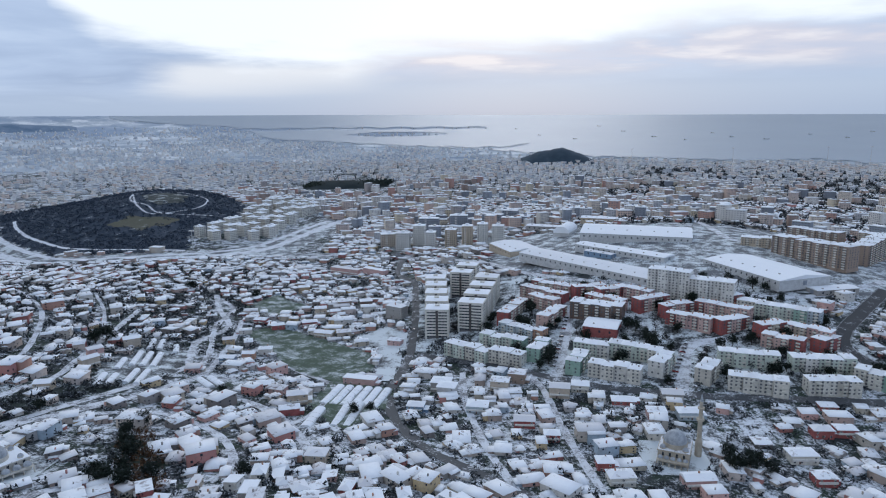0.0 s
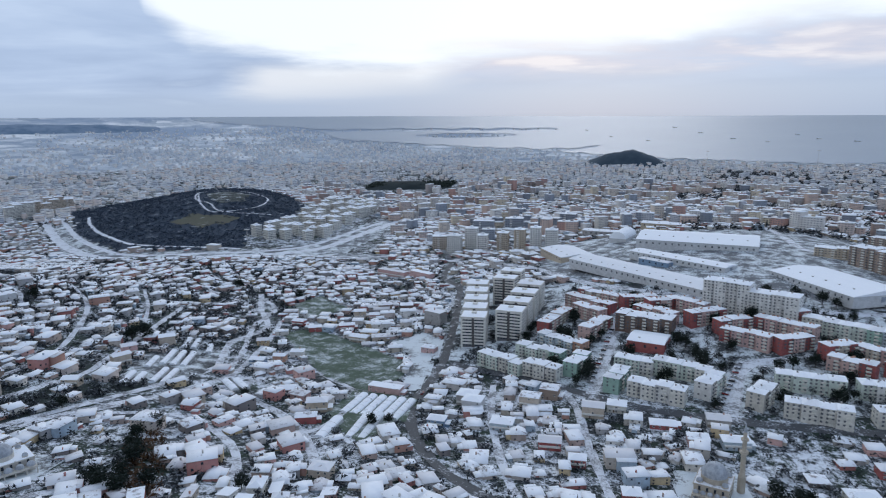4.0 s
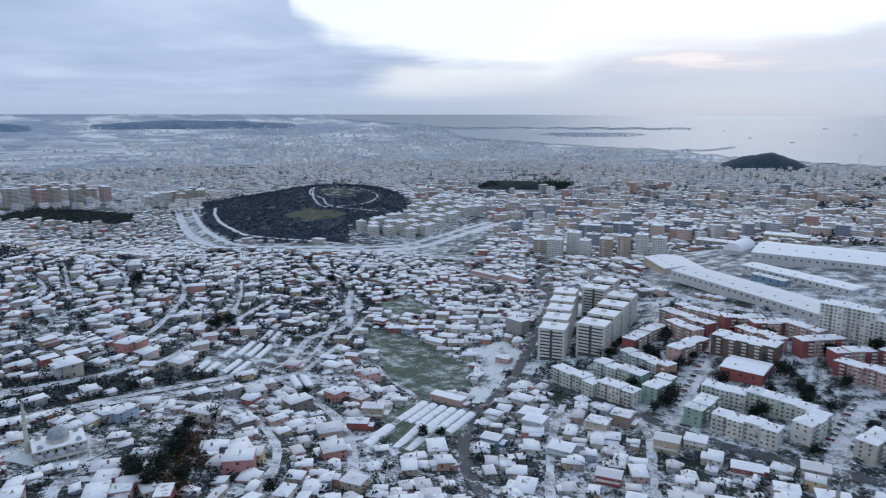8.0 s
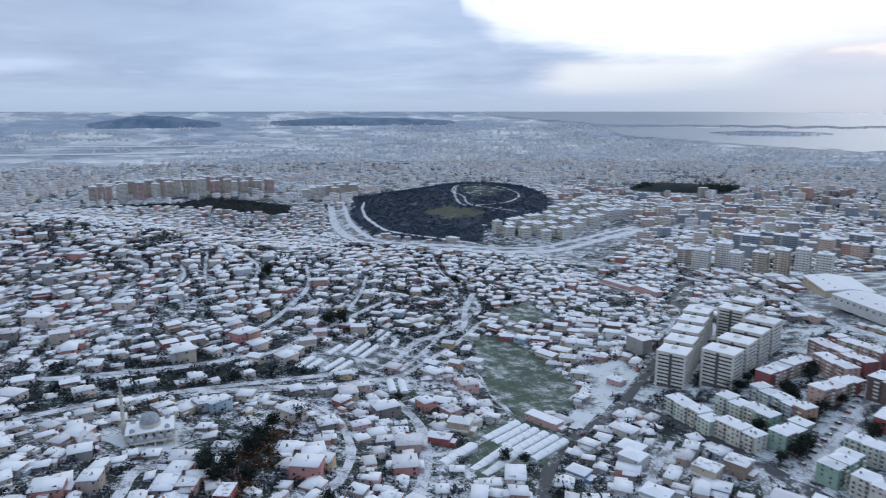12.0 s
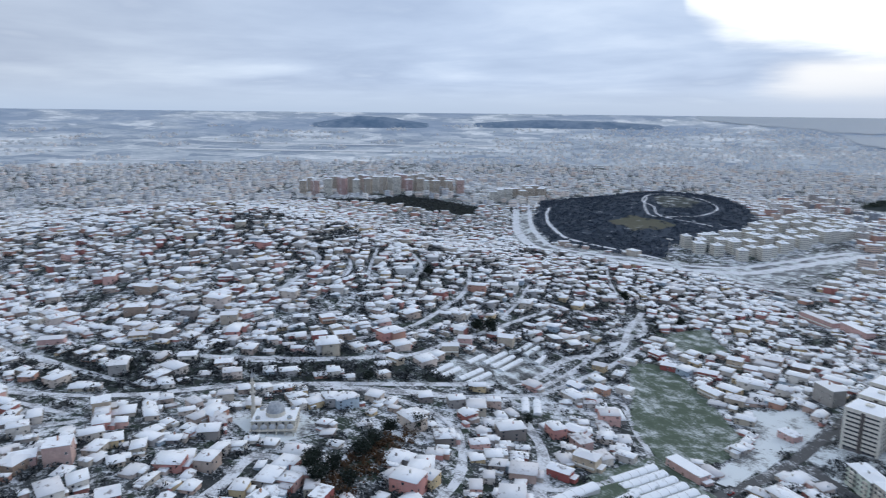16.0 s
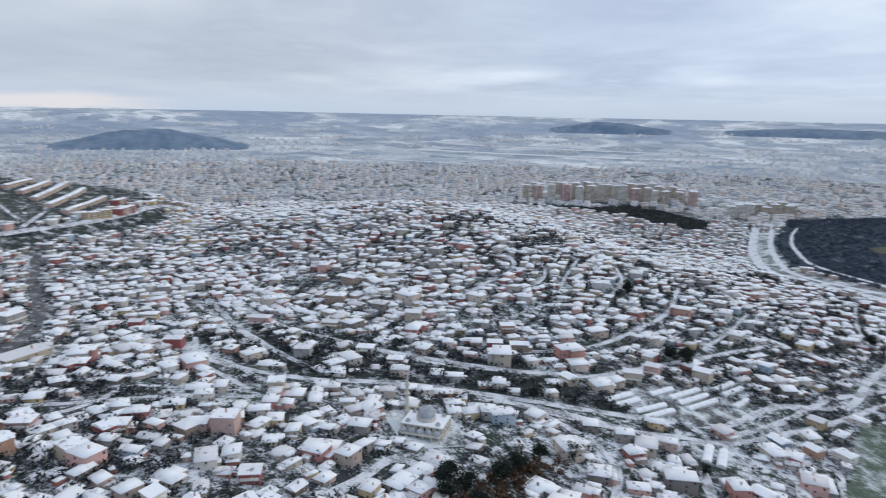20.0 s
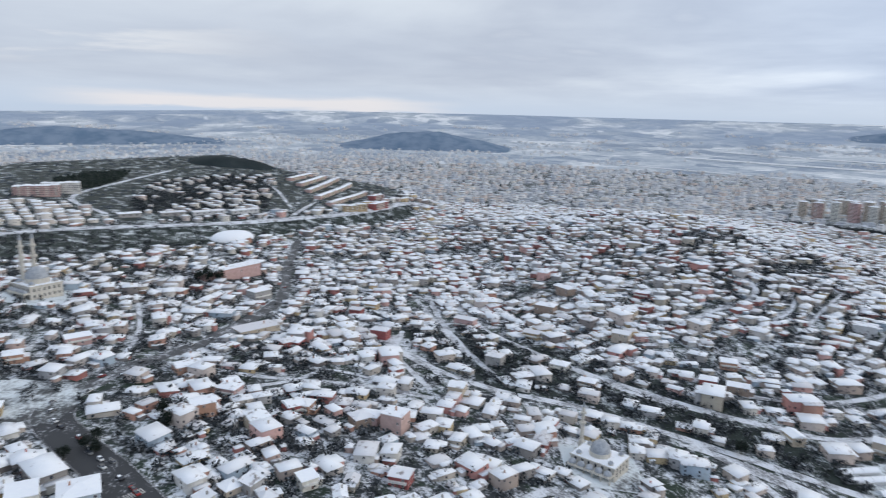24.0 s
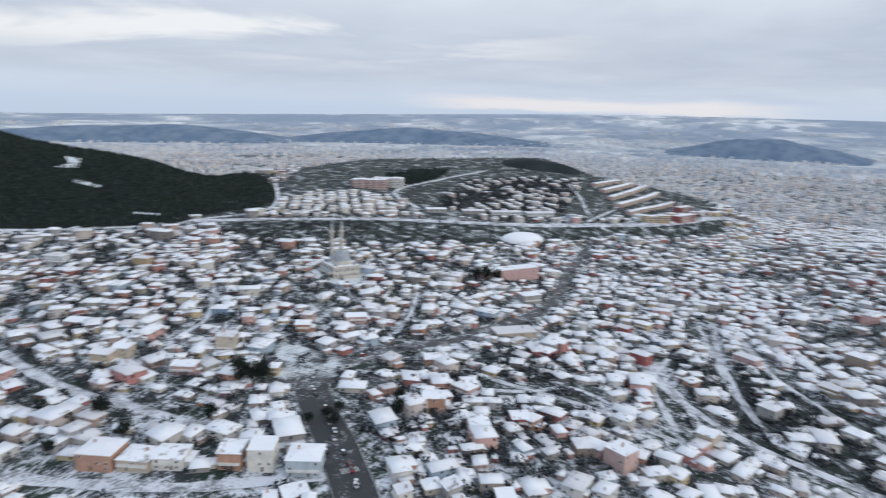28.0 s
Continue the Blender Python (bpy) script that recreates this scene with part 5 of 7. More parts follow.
SLOPE_HOUSES = [
    (-234, 198, 68, 13, 12, 4, "rose"),
    (-396, 173, 72, 14, 10, 3, "red"),
    (-443, 239, 62, 19, 10, 3, "pink"),
    (-492, 155, 72, 13, 10, 2, "ochre"),
    (-466, 145, 73, 11, 10, 2, "red"),
    (-353, 116, 78, 15, 12, 2, "red"),
    (-288, 231, 74, 10, 11, 3, "sand"),
    (-255, 104, 74, 13, 10, 2, "pink"),
    (-244, 147, 76, 12, 10, 2, "orange"),
    (-239, 184, 76, 12, 10, 2, "pink"),
    (-183, 205, 75, 10, 10, 2, "red"),
    (-424, 557, 56, 19, 14, 3, "pale"),
    (-534, 337, 33, 19, 11, 3, "tan"),
    (-358, 423, 72, 12, 11, 2, "orange"),
]
AVENUE_HOUSES = [
    (-100, 5, 114, 17, 16, 3, "orange"),
    (-107, 20, 114, 15, 14, 2, "beige"),
    (-115, 31, 118, 14, 14, 2, "white"),
    (-129, 53, 119, 11, 14, 3, "orange"),
    (-135, 65, 120, 12, 14, 4, "cream"),
    (-143, 82, 119, 16, 16, 3, "pastel"),
    (-206, 7, 115, 6, 9, 2, "ochre"),
    (-256, -87, 121, 11, 11, 2, "blue"),
    (-282, 70, 127, 16, 12, 2, "orange"),
    (-383, 81, 134, 34, 18, 1, "sand"),
    (-480, 56, 143, 19, 14, 3, "grey"),
    (-351, 114, 130, 14, 10, 2, "red"),
    (-535, 11, 147, 72, 17, 4, "pink"),
    (-236, 180, 125, 12, 11, 2, "tan"),
]
PLATEAU_HOUSES = [
    (-242, 143, 125, 11, 11, 2, "red"),
    (-263, 102, 129, 9, 10, 2, "pink"),
    (-227, 99, 123, 13, 11, 3, "orange"),
    (-180, -35, 117, 14, 11, 2, "pink"),
    (-164, -84, 111, 12, 11, 3, "sand"),
    (-175, -81, 115, 10, 11, 3, "beige"),
    (-215, -39, 118, 12, 12, 4, "beige"),
    (-197, -155, 107, 17, 12, 1, "pink"),
    (-273, -300, 106, 20, 12, 3, "pale"),
    (-302, -226, 109, 15, 11, 3, "ochre"),
    (-255, -120, 118, 12, 12, 3, "beige"),
    (-269, -25, 123, 11, 11, 2, "orange"),
    (-307, -9, 130, 16, 11, 2, "pink"),
    (-218, 130, 124, 11, 12, 3, "sand"),
]
MEADOW_HOUSES = [
    (-275, 502, 40, 12, 10, 3, "pink"),
    (-264, 540, 30, 14, 11, 3, "beige"),
    (-155, 553, 5, 12, 9, 2, "white"),
    (-131, 460, 10, 13, 10, 2, "pink"),
    (-133, 637, 15, 16, 10, 2, "red"),
    (-129, 676, 12, 13, 11, 3, "sand"),
    (-113, 671, 12, 11, 10, 2, "pink"),
    (-107, 698, 14, 15, 12, 3, "tan"),
    (-83, 692, 10, 14, 12, 3, "brown"),
    (-94, 601, 12, 14, 11, 2, "beige"),
    (-196, 820, 14, 20, 11, 2, "red"),
    (-165, 769, 12, 14, 11, 3, "ochre"),
    (-115, 760, 12, 13, 11, 2, "tan"),
    (-2, 455, -12, 15, 13, 3, "grey"),
    (22, 415, -10, 15, 12, 2, "pastel"),
]
FAR_SLOPE_HOUSES = [
    (-412, 291, 62, 14, 10, 2, "ochre"),
    (-481, 311, 60, 19, 13, 3, "tan"),
    (-454, 374, 58, 20, 12, 3, "sand"),
    (-345, 302, 60, 13, 10, 2, "white"),
    (-502, 401, 60, 14, 11, 2, "red"),
    (-331, 399, 66, 12, 10, 2, "red"),
    (-324, 416, 66, 15, 10, 2, "tan"),
    (-401, 358, 60, 14, 11, 3, "beige"),
    (-349, 258, 64, 12, 11, 3, "grey"),
    (-318, 316, 62, 12, 9, 2, "tan"),
]
CHOSEN = MEADOW_HOUSES + FAR_SLOPE_HOUSES + HILLSIDE_HOUSES + VALLEY_HOUSES + EASTERN_HOUSES + SLOPE_HOUSES + AVENUE_HOUSES + PLATEAU_HOUSES
for q in CHOSEN:
    claim(*q[:5], 0.0)

HX, HY, HA = plan_houses()
HZ = ground_z(HX, HY)
HK = rng.integers(0, len(KINDS), len(HX))
tall_kinds = [i for i, k in enumerate(KINDS) if k["storeys"] > 1]
high = (np.hypot(HX + 60, HY - 190) > 650) & (rng.random(len(HX)) < 0.42)
HK[high] = rng.choice(tall_kinds, int(high.sum()))
order = np.argsort(np.hypot(HX + 60, HY - 190))
near, rest = order[:190], order[190:]
TEMPL = [joined_house(k, far) for far in (0, 1, 2) for k in KINDS]
away = np.hypot(HX[rest] + 60, HY[rest] - 190)
farther = (away > 430).astype(int) + (away > 800)
scatter("houses", TEMPL, np.column_stack([HX[rest], HY[rest], HZ[rest], HA[rest], np.clip(rng.normal(0.78, 0.14, len(rest)), 0.5, 1.2), HK[rest] + len(KINDS) * farther]),
        [M["walls"], M["snow"], M["glass"]], "dense low houses with rendered walls and snowy roofs", "houses")

# small sheds and lean-tos in the yards


def yard_shed(i):
    rg = random.Random(60 + i)
    p = Pile()
    w, d, h = rg.uniform(3, 6.5), rg.uniform(2.5, 4), rg.uniform(2.0, 2.6)
    p.box(-w / 2, -d / 2, -1.5, w / 2, d / 2, h, 0, bottom=False)
    roof_shape(p, w, d, h, 0.5, rg.choice(("shed", "gable", "flat")), 0.25, 0.2, 1)
    return np.concatenate(p.v), p.f, p.m


sx, sy = HX + rng.uniform(-9, 9, len(HX)), HY + rng.uniform(-9, 9, len(HX))
sd, _ = lane_near(sx, sy)
k = (sd > 3) & (np.hypot(sx + 60, sy - 190) < 850) & ~blocked(sx, sy, 2.5) & (rng.random(len(sx)) < 0.32)
sx, sy = sx[k], sy[k]
scatter("yard_sheds", [yard_shed(i) for i in range(12)], np.column_stack([sx, sy, ground_z(sx, sy), HA[k] + rng.normal(0, 0.1, len(sx)), rng.uniform(0.8, 1.2, len(sx)), rng.integers(0, 12, len(sx))]),
        [M["walls"], M["snow"]], "small snow-topped sheds in the yards", "sheds")

# ---- houses near the walk, one by one ----
MESHES = {}


def shared(key, make):
    if key not in MESHES:
        MESHES[key] = make()
    return MESHES[key]


def window_mesh():
    p = Pile()
    p.box(-0.62, -0.07, -0.68, 0.62, 0.2, 0.68, 0)
    p.box(-0.5, -0.09, -0.56, -0.04, 0.15, 0.56, 1)
    p.box(0.04, -0.09, -0.56, 0.5, 0.15, 0.56, 1)
    return p.mesh("window", [WALL["white"], M["glass"]])


def door_mesh():
    p = Pile()
    p.box(-0.5, -0.08, 0, 0.5, 0.2, 2.05, 0)
    return p.mesh("door", [WALL["brown"]])


COLOUR_WORDS = {"mint": "pale green", "pale": "whitish", "pastel": "pale blue", "sand": "sand-coloured", "dark": "dark", "tan": "tan", "rose": "salmon"}


def single_house(x, y, turn, w, d, storeys, colour, roof, rise, seed, scale=1.0, group="houses below the walk", most=10):
    """One house: walls, roof, chimney, lean-to, door and windows."""
    rg = random.Random(seed)
    w, d, sh = w * scale, d * scale, 2.4
    h = storeys * sh + 0.3
    word = {"gable": "pitched", "hip": "hipped", "shed": "lean-to", "flat": "flat"}[roof]
    t = placed("house", x, y, turn, f"{COLOUR_WORDS.get(colour, colour)} {('one', 'two', 'three', 'four', 'five', 'six')[storeys - 1]}-storey house with a snowy {word} roof", "house", group)

    def wall():
        p = Pile()
        p.box(-w / 2, -d / 2, -2.5, w / 2, d / 2, h, 0, bottom=False)
        if roof == "gable":
            for s in (-1, 1):
                q = s * (w / 2 - 0.02)
                p.add([(q, -d / 2, h - 0.1), (q, d / 2, h - 0.1), (q, 0, h + rise * 0.9)], [(0, 1, 2) if s > 0 else (1, 0, 2)], [0])
        return p.mesh("wall", [WALL[colour]])

    def top():
        p = Pile()
        roof_shape(p, w, d, h, rise, roof)
        return p.mesh("roof", [M["snow"]])

    part("wall", wall(), t)
    part("roof", top(), t, "roof under patchy snow")
    if storeys > 1 and rg.random() < 0.5:
        p = Pile()
        p.box(-w / 2 + 0.4, -d / 2 - 1.1, sh - 0.1, w / 2 - 0.4, -d / 2 - 0.02, sh + 0.85)
        part("balcony", p.mesh("balcony", [WALL["white" if colour != "white" else "cream"]]), t)
    if rg.random() < 0.6:
        cx = rg.uniform(-w / 4, w / 4)
        p = Pile()
        p.box(cx - 0.38, 0.6, h - 0.5, cx + 0.38, 1.35, h + rise + 1.0)
        part("chimney", p.mesh("chimney", [WALL["orange" if rg.random() < 0.5 else "grey"]]), t)
    if rg.random() < 0.45:
        p = Pile()
        p.box(w / 2 - 0.05, -d / 4, -2.0, w / 2 + 2.8, d / 2 - 0.5, 2.3, 0, bottom=False)
        lean = part("lean_to", p.mesh("lean_to", [WALL[colour]]), t)
        p = Pile()
        p.box(w / 2 + 0.02, -d / 4 - 0.3, 2.3, w / 2 + 3.2, d / 2 - 0.2, 2.58)
        part("lean_to_roof", p.mesh("lean_to_roof", [M["snow"]]), lean)
    part("door", shared("door", door_mesh), t, at=pose(rg.uniform(-w / 5, w / 5), -d / 2 - 0.02, 0.1))
    spots = window_spots(w, d, storeys, sh, rg)
    rg.shuffle(spots)
    for wx_, wy_, wz_, tt in spots[:most]:
        part("window", shared("window", window_mesh), t, at=pose(wx_, wy_, wz_, 0, 0, tt))
    return t


HOUSE_COLOURS = ["beige", "cream", "grey", "pale", "beige", "tan", "pink", "cream", "sand", "grey", "white", "orange", "red", "dark", "pastel", "beige", "brown", "stone"]
pick = random.Random(11)
for i in near:
    k = KINDS[HK[i]]
    single_house(float(HX[i]), float(HY[i]), math.degrees(float(HA[i])), k["w"], k["d"], k["storeys"], pick.choice(HOUSE_COLOURS), k["kind"], k["rise"], int(i), pick.uniform(0.60, 0.84), most=5)
for i, (x, y, a, L, D, s, c) in enumerate(CHOSEN):
    roof = "flat" if s > 3 or L > 24 else pick.choice(("gable", "hip", "hip"))
    single_house(x, y, a, L, D, s, c, roof, 1.5, 5000 + i, 0.92, "coloured houses", 10)


# ---- far city ----


def block_kind(i, large):
    rg = random.Random(900 + i)
    if large:
        w, d, s = rg.uniform(13, 25), rg.uniform(11, 15), rg.choice((4, 4, 5, 5, 6, 6, 7, 9))
    else:
        w, d, s = rg.uniform(9, 19), rg.uniform(8, 13), rg.choice((2, 3, 3, 4, 4, 5, 5, 7))
    p = Pile()
    h = s * 2.8
    p.box(-w / 2, -d / 2, -6, w / 2, d / 2, h, 0, bottom=False)
    p.box(-w / 2 - 0.3, -d / 2 - 0.3, h, w / 2 + 0.3, d / 2 + 0.3, h + 0.6, 1)
    if large and rg.random() < 0.6:
        p.box(-2, -2, h + 0.6, 2, 2, h + 2.8, 0)
    for q in range(s):
        z = q * 2.8 + 1.5
        if large:
            n = int(w / 3.4)
            for k in range(n):
                u = -w / 2 + (k + 0.5) * w / n
                p.quad((u - 0.9, -d / 2 - 0.06, z - 0.6), (u + 0.9, -d / 2 - 0.06, z - 0.6), (u + 0.9, -d / 2 - 0.06, z + 0.6), (u - 0.9, -d / 2 - 0.06, z + 0.6), m=2)
        elif q % 2 == 0:
            p.quad((-w / 2 + 1, -d / 2 - 0.06, z - 0.5), (w / 2 - 1, -d / 2 - 0.06, z - 0.5), (w / 2 - 1, -d / 2 - 0.06, z + 0.45), (-w / 2 + 1, -d / 2 - 0.06, z + 0.45), m=2)
    return np.concatenate(p.v), p.f, p.m


def plan_blocks(step, r0, r1, az0=-60, az1=175):
    n = int(2 * r1 / step)
    ii, jj = np.meshgrid(np.arange(n), np.arange(n), indexing="ij")
    x = (CX - r1 + ii * step + rng.uniform(-0.45, 0.45, ii.shape) * step).ravel()
    y = (CY - r1 + jj * step + rng.uniform(-0.45, 0.45, ii.shape) * step).ravel()
    x, y = x + 60 * np.sin(y * 0.0061), y + 50 * np.sin(x * 0.0073)
    r, az = np.hypot(x - CX, y - CY), np.degrees(np.arctan2(-(x - CX), y - CY))
    k = seen_sector(x, y, r1) & (r > r0) & (az > az0) & (az < az1)
    x, y, r, az = x[k], y[k], r[k], az[k]
    town = 0.5 + 0.5 * np.sin(x * 0.0061 + 0.7) * np.cos(y * 0.0057 - 0.4) + 0.3 * np.sin(x * 0.017 + y * 0.013)
    thin = np.where(r > 2250, np.interp(az, [20, 34, 46, 78, 90], [1.0, 0.75, 0.13, 0.13, 1.0]), 1.0) * np.where((az > 82) & (r > 2900), 0.35, 1.0) * np.where(r > 3500, 0.55, 1.0)
    hamlet = np.sin(x * 0.0105 + 1.9 * np.sin(y * 0.0047)) * np.sin(y * 0.0091 + 1.6 * np.cos(x * 0.0053)) > 0.5
    thin = np.where((thin < 0.3) & (r > 2620), np.where(hamlet, 0.8, 0.01), np.where(thin < 0.3, 0.6, thin))
    k = (rng.random(len(x)) < np.clip(town + 0.40, 0.12, 1) * thin) & ~blocked(x, y, 8) & ~is_sea(r, az) & ~is_sea(r + 60, az)
    return x[k], y[k]


def facing(x, y):
    """Long sides roughly along the slopes, towards the open."""
    return np.arctan2(y - CY, x - CX) - np.pi / 2 + rng.normal(0, 0.45, len(x))


# Paler copies for the distance: haze put into window, wall and roof colours.
M["hazed_glass"] = mat_plain("hazed_windows", (0.20, 0.225, 0.26), 0.5)
M["hazed_walls"] = mat_walls("hazed_walls", [(0.64, 0.65, 0.66), (0.72, 0.71, 0.70), (0.55, 0.58, 0.62), (0.70, 0.66, 0.64), (0.50, 0.53, 0.58)])
M["hazed_snow"] = mat_plain("hazed_roofs", (0.70, 0.73, 0.77), 0.9, 0.22, 0.02)
M["mid_hazed_walls"] = mat_walls("mid_hazed_walls", [(0.68, 0.68, 0.69), (0.76, 0.75, 0.75), (0.54, 0.56, 0.60), (0.70, 0.63, 0.59), (0.48, 0.51, 0.56), (0.75, 0.71, 0.66), (0.66, 0.57, 0.52)])
LARGE = [block_kind(i, True) for i in range(16)]
BLOCKS = [block_kind(40 + i, False) for i in range(16)]
LOW = [joined_house(k, 2) for k in KINDS[:20]]


def town(name, shapes, xy, scale, mats, label):
    x, y = xy
    shape = rng.integers(0, len(shapes), len(x))
    if len(shapes) > 20:     # quarters of tall blocks between quarters of low houses
        tall = np.sin(x * 0.0093 + 1.4 * np.sin(y * 0.0051)) * np.cos(y * 0.0107 + 0.6) + 0.5 * np.sin(x * 0.027 + y * 0.021) > 0.05
        shape = np.where(tall | (rng.random(len(x)) < 0.12), rng.integers(0, 16, len(x)), rng.integers(16, len(shapes), len(x)))
    scatter(name, shapes, np.column_stack([x, y, ground_z(x, y), facing(x, y), rng.uniform(*scale, len(x)), shape]), mats, label, "apartment buildings")


TOWN_MATS = [M["blocks"], M["snow_clean"], M["hazed_glass"]]
town("town_blocks", LARGE + LOW, plan_blocks(24.5, 940, 1900, -60, 19), (0.75, 1.15), TOWN_MATS, "crowded pale apartment buildings with snowy roofs")
MID_MATS = [M["mid_hazed_walls"], M["hazed_snow"], M["hazed_glass"]]
town("hill_town", BLOCKS + LOW, plan_blocks(23.5, 1560, 2620, 19, 175), (0.75, 1.15), MID_MATS, "pale apartment buildings of the farther quarters")
town("outer_town", BLOCKS, plan_blocks(25, 1900, 2600, -60, 19), (0.7, 1.1), MID_MATS, "dense pale buildings down to the coast")
FAR_BLOCKS = [(v, f[:11], m[:11]) for v, f, m in BLOCKS]
town("far_town", FAR_BLOCKS, plan_blocks(27, 2350, 4300), (0.45, 0.85), [M["hazed_walls"], M["hazed_snow"], M["hazed_glass"]], "far suburbs of apartment buildings, paled by haze in their colours")

# ---- scrub, gardens, woods ----


def clump(seed, n, wide, tall, size):
    """A loose clump of small leaf-like faces with gaps."""
    rg = random.Random(seed)
    v, f = [], []
    for _ in range(n):
        a, b = rg.uniform(0, 2 * math.pi), rg.random() ** 0.6
        c = Vector((math.cos(a) * wide * b, math.sin(a) * wide * b, tall * (0.08 + 0.9 * rg.random() * (1 - 0.5 * b * b))))
        d1 = Vector((rg.gauss(0, 1), rg.gauss(0, 1), rg.gauss(0, 0.7))).normalized() * size * rg.uniform(0.6, 1.3)
        d2 = Vector((rg.gauss(0, 1), rg.gauss(0, 1), rg.gauss(0, 0.7))).normalized() * size * rg.uniform(0.6, 1.3)
        i = len(v)
        v += [c - d1 * 0.5, c + d1 * 0.5, c + d2 * 0.6]
        f.append((i, i + 1, i + 2))
    return np.array([tuple(q) for q in v]), f, [0] * len(f)


def fir(seed, tiers=3, n=5):
    """A small conifer: tiers of ragged skirts."""
    rg = random.Random(seed)
    v, f = [], []
    h = rg.uniform(6, 10)
    for tier in range(tiers):
        z0, r = h * (0.06 + 0.84 / tiers * tier), (1 - tier / (tiers + 0.6)) * h * (0.30 if tiers > 2 else 0.38)
        top = (rg.gauss(0, 0.1), rg.gauss(0, 0.1), min(h, z0 + h * (0.44 if tiers > 2 else 0.55)))
        i = len(v)
        v.append(top)
        for k in range(n):
            a = 2 * math.pi * (k + rg.uniform(-0.2, 0.2)) / n
            q = r * rg.uniform(0.7, 1.2)
            v.append((math.cos(a) * q, math.sin(a) * q, z0 + rg.uniform(-0.3, 0.3)))
        f += [(i, i + 1 + k, i + 1 + (k + 1) % n) for k in range(n)]
    return np.array(v), f, [0] * len(f)


# Heather colour carries the bluish lift of distance haze.
M["heather"] = mat_leaf("hazed_heather", (0.034, 0.050, 0.078), (0.066, 0.088, 0.122), 0.16)
CLUMPS = [clump(i, 22, 2.6, 4.2, 2.0) for i in range(8)] + [clump(20 + i, 14, 2.2, 2.2, 1.7) for i in range(4)]
FIRS = [fir(i) for i in range(8)]
LOW_FIRS = [fir(40 + i, 2, 4) for i in range(8)]


def sprinkle(n, far, poly=None, near_r=0.0):
    if poly:
        p = np.array(poly)
        x, y = rng.uniform(p[:, 0].min(), p[:, 0].max(), n), rng.uniform(p[:, 1].min(), p[:, 1].max(), n)
        k = inside(x, y, poly)
    else:
        r, a = np.sqrt(rng.uniform(near_r ** 2, far ** 2, n)), np.radians(rng.uniform(-58, 172, n))
        x, y = CX - np.sin(a) * r, CY + np.cos(a) * r
        k = np.ones(n, bool)
    return x[k], y[k]


x, y = sprinkle(46000, 1250, near_r=60)
k = ~blocked(x, y, 1.0)
x, y = x[k], y[k]
d, _ = lane_near(x, y)
thick = 0.5 + 0.5 * np.sin(x * 0.021 + 2 * np.sin(y * 0.013)) * np.cos(y * 0.024)
k = (d > 1.2) & (rng.random(len(x)) < 0.5 + 0.5 * thick)
x, y = x[k], y[k]
scatter("scrub", CLUMPS, np.column_stack([x, y, ground_z(x, y) - 0.2, rng.uniform(0, 6.3, len(x)), rng.uniform(0.6, 1.5, len(x)), rng.integers(0, 12, len(x))]),
        [M["scrub"]], "dark bare shrubs and garden trees between the houses", "shrubs")


CLEARINGS = [
    [(-408, -512), (-430, -500), (-452, -528), (-440, -540), (-428, -516)], [(-402, -472), (-418, -446), (-424, -450), (-410, -478)], [(-400, -368), (-416, -345), (-420, -350), (-404, -372)],
    [(-596, 1171), (-578, 1183), (-570, 1209), (-540, 1196), (-506, 1197), (-468, 1186), (-484, 1147), (-502, 1152), (-517, 1126), (-545, 1150), (-570, 1152)], [(-606, 1340), (-572, 1290), (-540, 1262), (-500, 1284), (-512, 1352), (-570, 1368)],
]


def wood(name, poly, n, templates, mat, label, scale=(0.7, 1.3)):
    x, y = sprinkle(n, 0, poly)
    d, _ = lane_near(x, y)
    k = d > 1.5
    for c in CLEARINGS:
        k &= ~inside(x + rng.normal(0, 6, len(x)), y + rng.normal(0, 6, len(x)), c)
    x, y = x[k], y[k]
    return scatter(name, templates, np.column_stack([x, y, ground_z(x, y) - 0.3, rng.uniform(0, 6.3, len(x)), rng.uniform(*scale, len(x)), rng.integers(0, len(templates), len(x))]),
                   [mat], label, "wood")


wood("forest", [(-200, -494), (-286, -418), (-327, -382), (-360, -355), (-402, -322), (-440, -324), (-515, -308), (-600, -342), (-690, -450), (-800, -700), (-800, -1100), (-100, -1200), (-150, -700)], 40000, LOW_FIRS, M["conifer"], "dense dark conifer forest on the hill", (0.45, 0.8))
wood("garden_trees", [(-130, 60), (-420, 60), (-640, -40), (-600, -180), (-440, -250), (-290, -400), (-150, -250), (-90, -60)], 1900, CLUMPS[:8], M["scrub"], "dark garden trees between the houses", (0.7, 1.4))
wood("bank_trees", [(-160, 75), (-330, 85), (-370, 130), (-300, 165), (-230, 190), (-165, 170)], 650, CLUMPS[:8], M["scrub"], "dark garden trees below the bend of the stream", (0.8, 1.5))
wood("hill_scrub", FIELDS[11], 6400, CLUMPS, M["heather"], "dark heath and scrub on the hill", (0.8, 1.6))
wood("roadside_wood", FIELDS[12], 2600, CLUMPS, M["scrub"], "dark wood along the estate", (0.9, 1.6))
wood("embankment_scrub", FIELDS[14], 2600, CLUMPS, M["scrub"], "dark bushes along the highway", (0.6, 1.2))
wood("stream_wood", FIELDS[17], 3000, CLUMPS, M["scrub"], "dark shrubs along the stream", (0.8, 1.5))
wood("rusty_wood", FIELDS[16], 420, CLUMPS, M["rust"], "brown overgrown bank", (0.8, 1.4))
wood("park_wood", [(-400, 1920), (-170, 1950), (-150, 2060), (-390, 2010)], 2500, FIRS, M["conifer"], "dark park of conifers in the town", (1.0, 1.8))
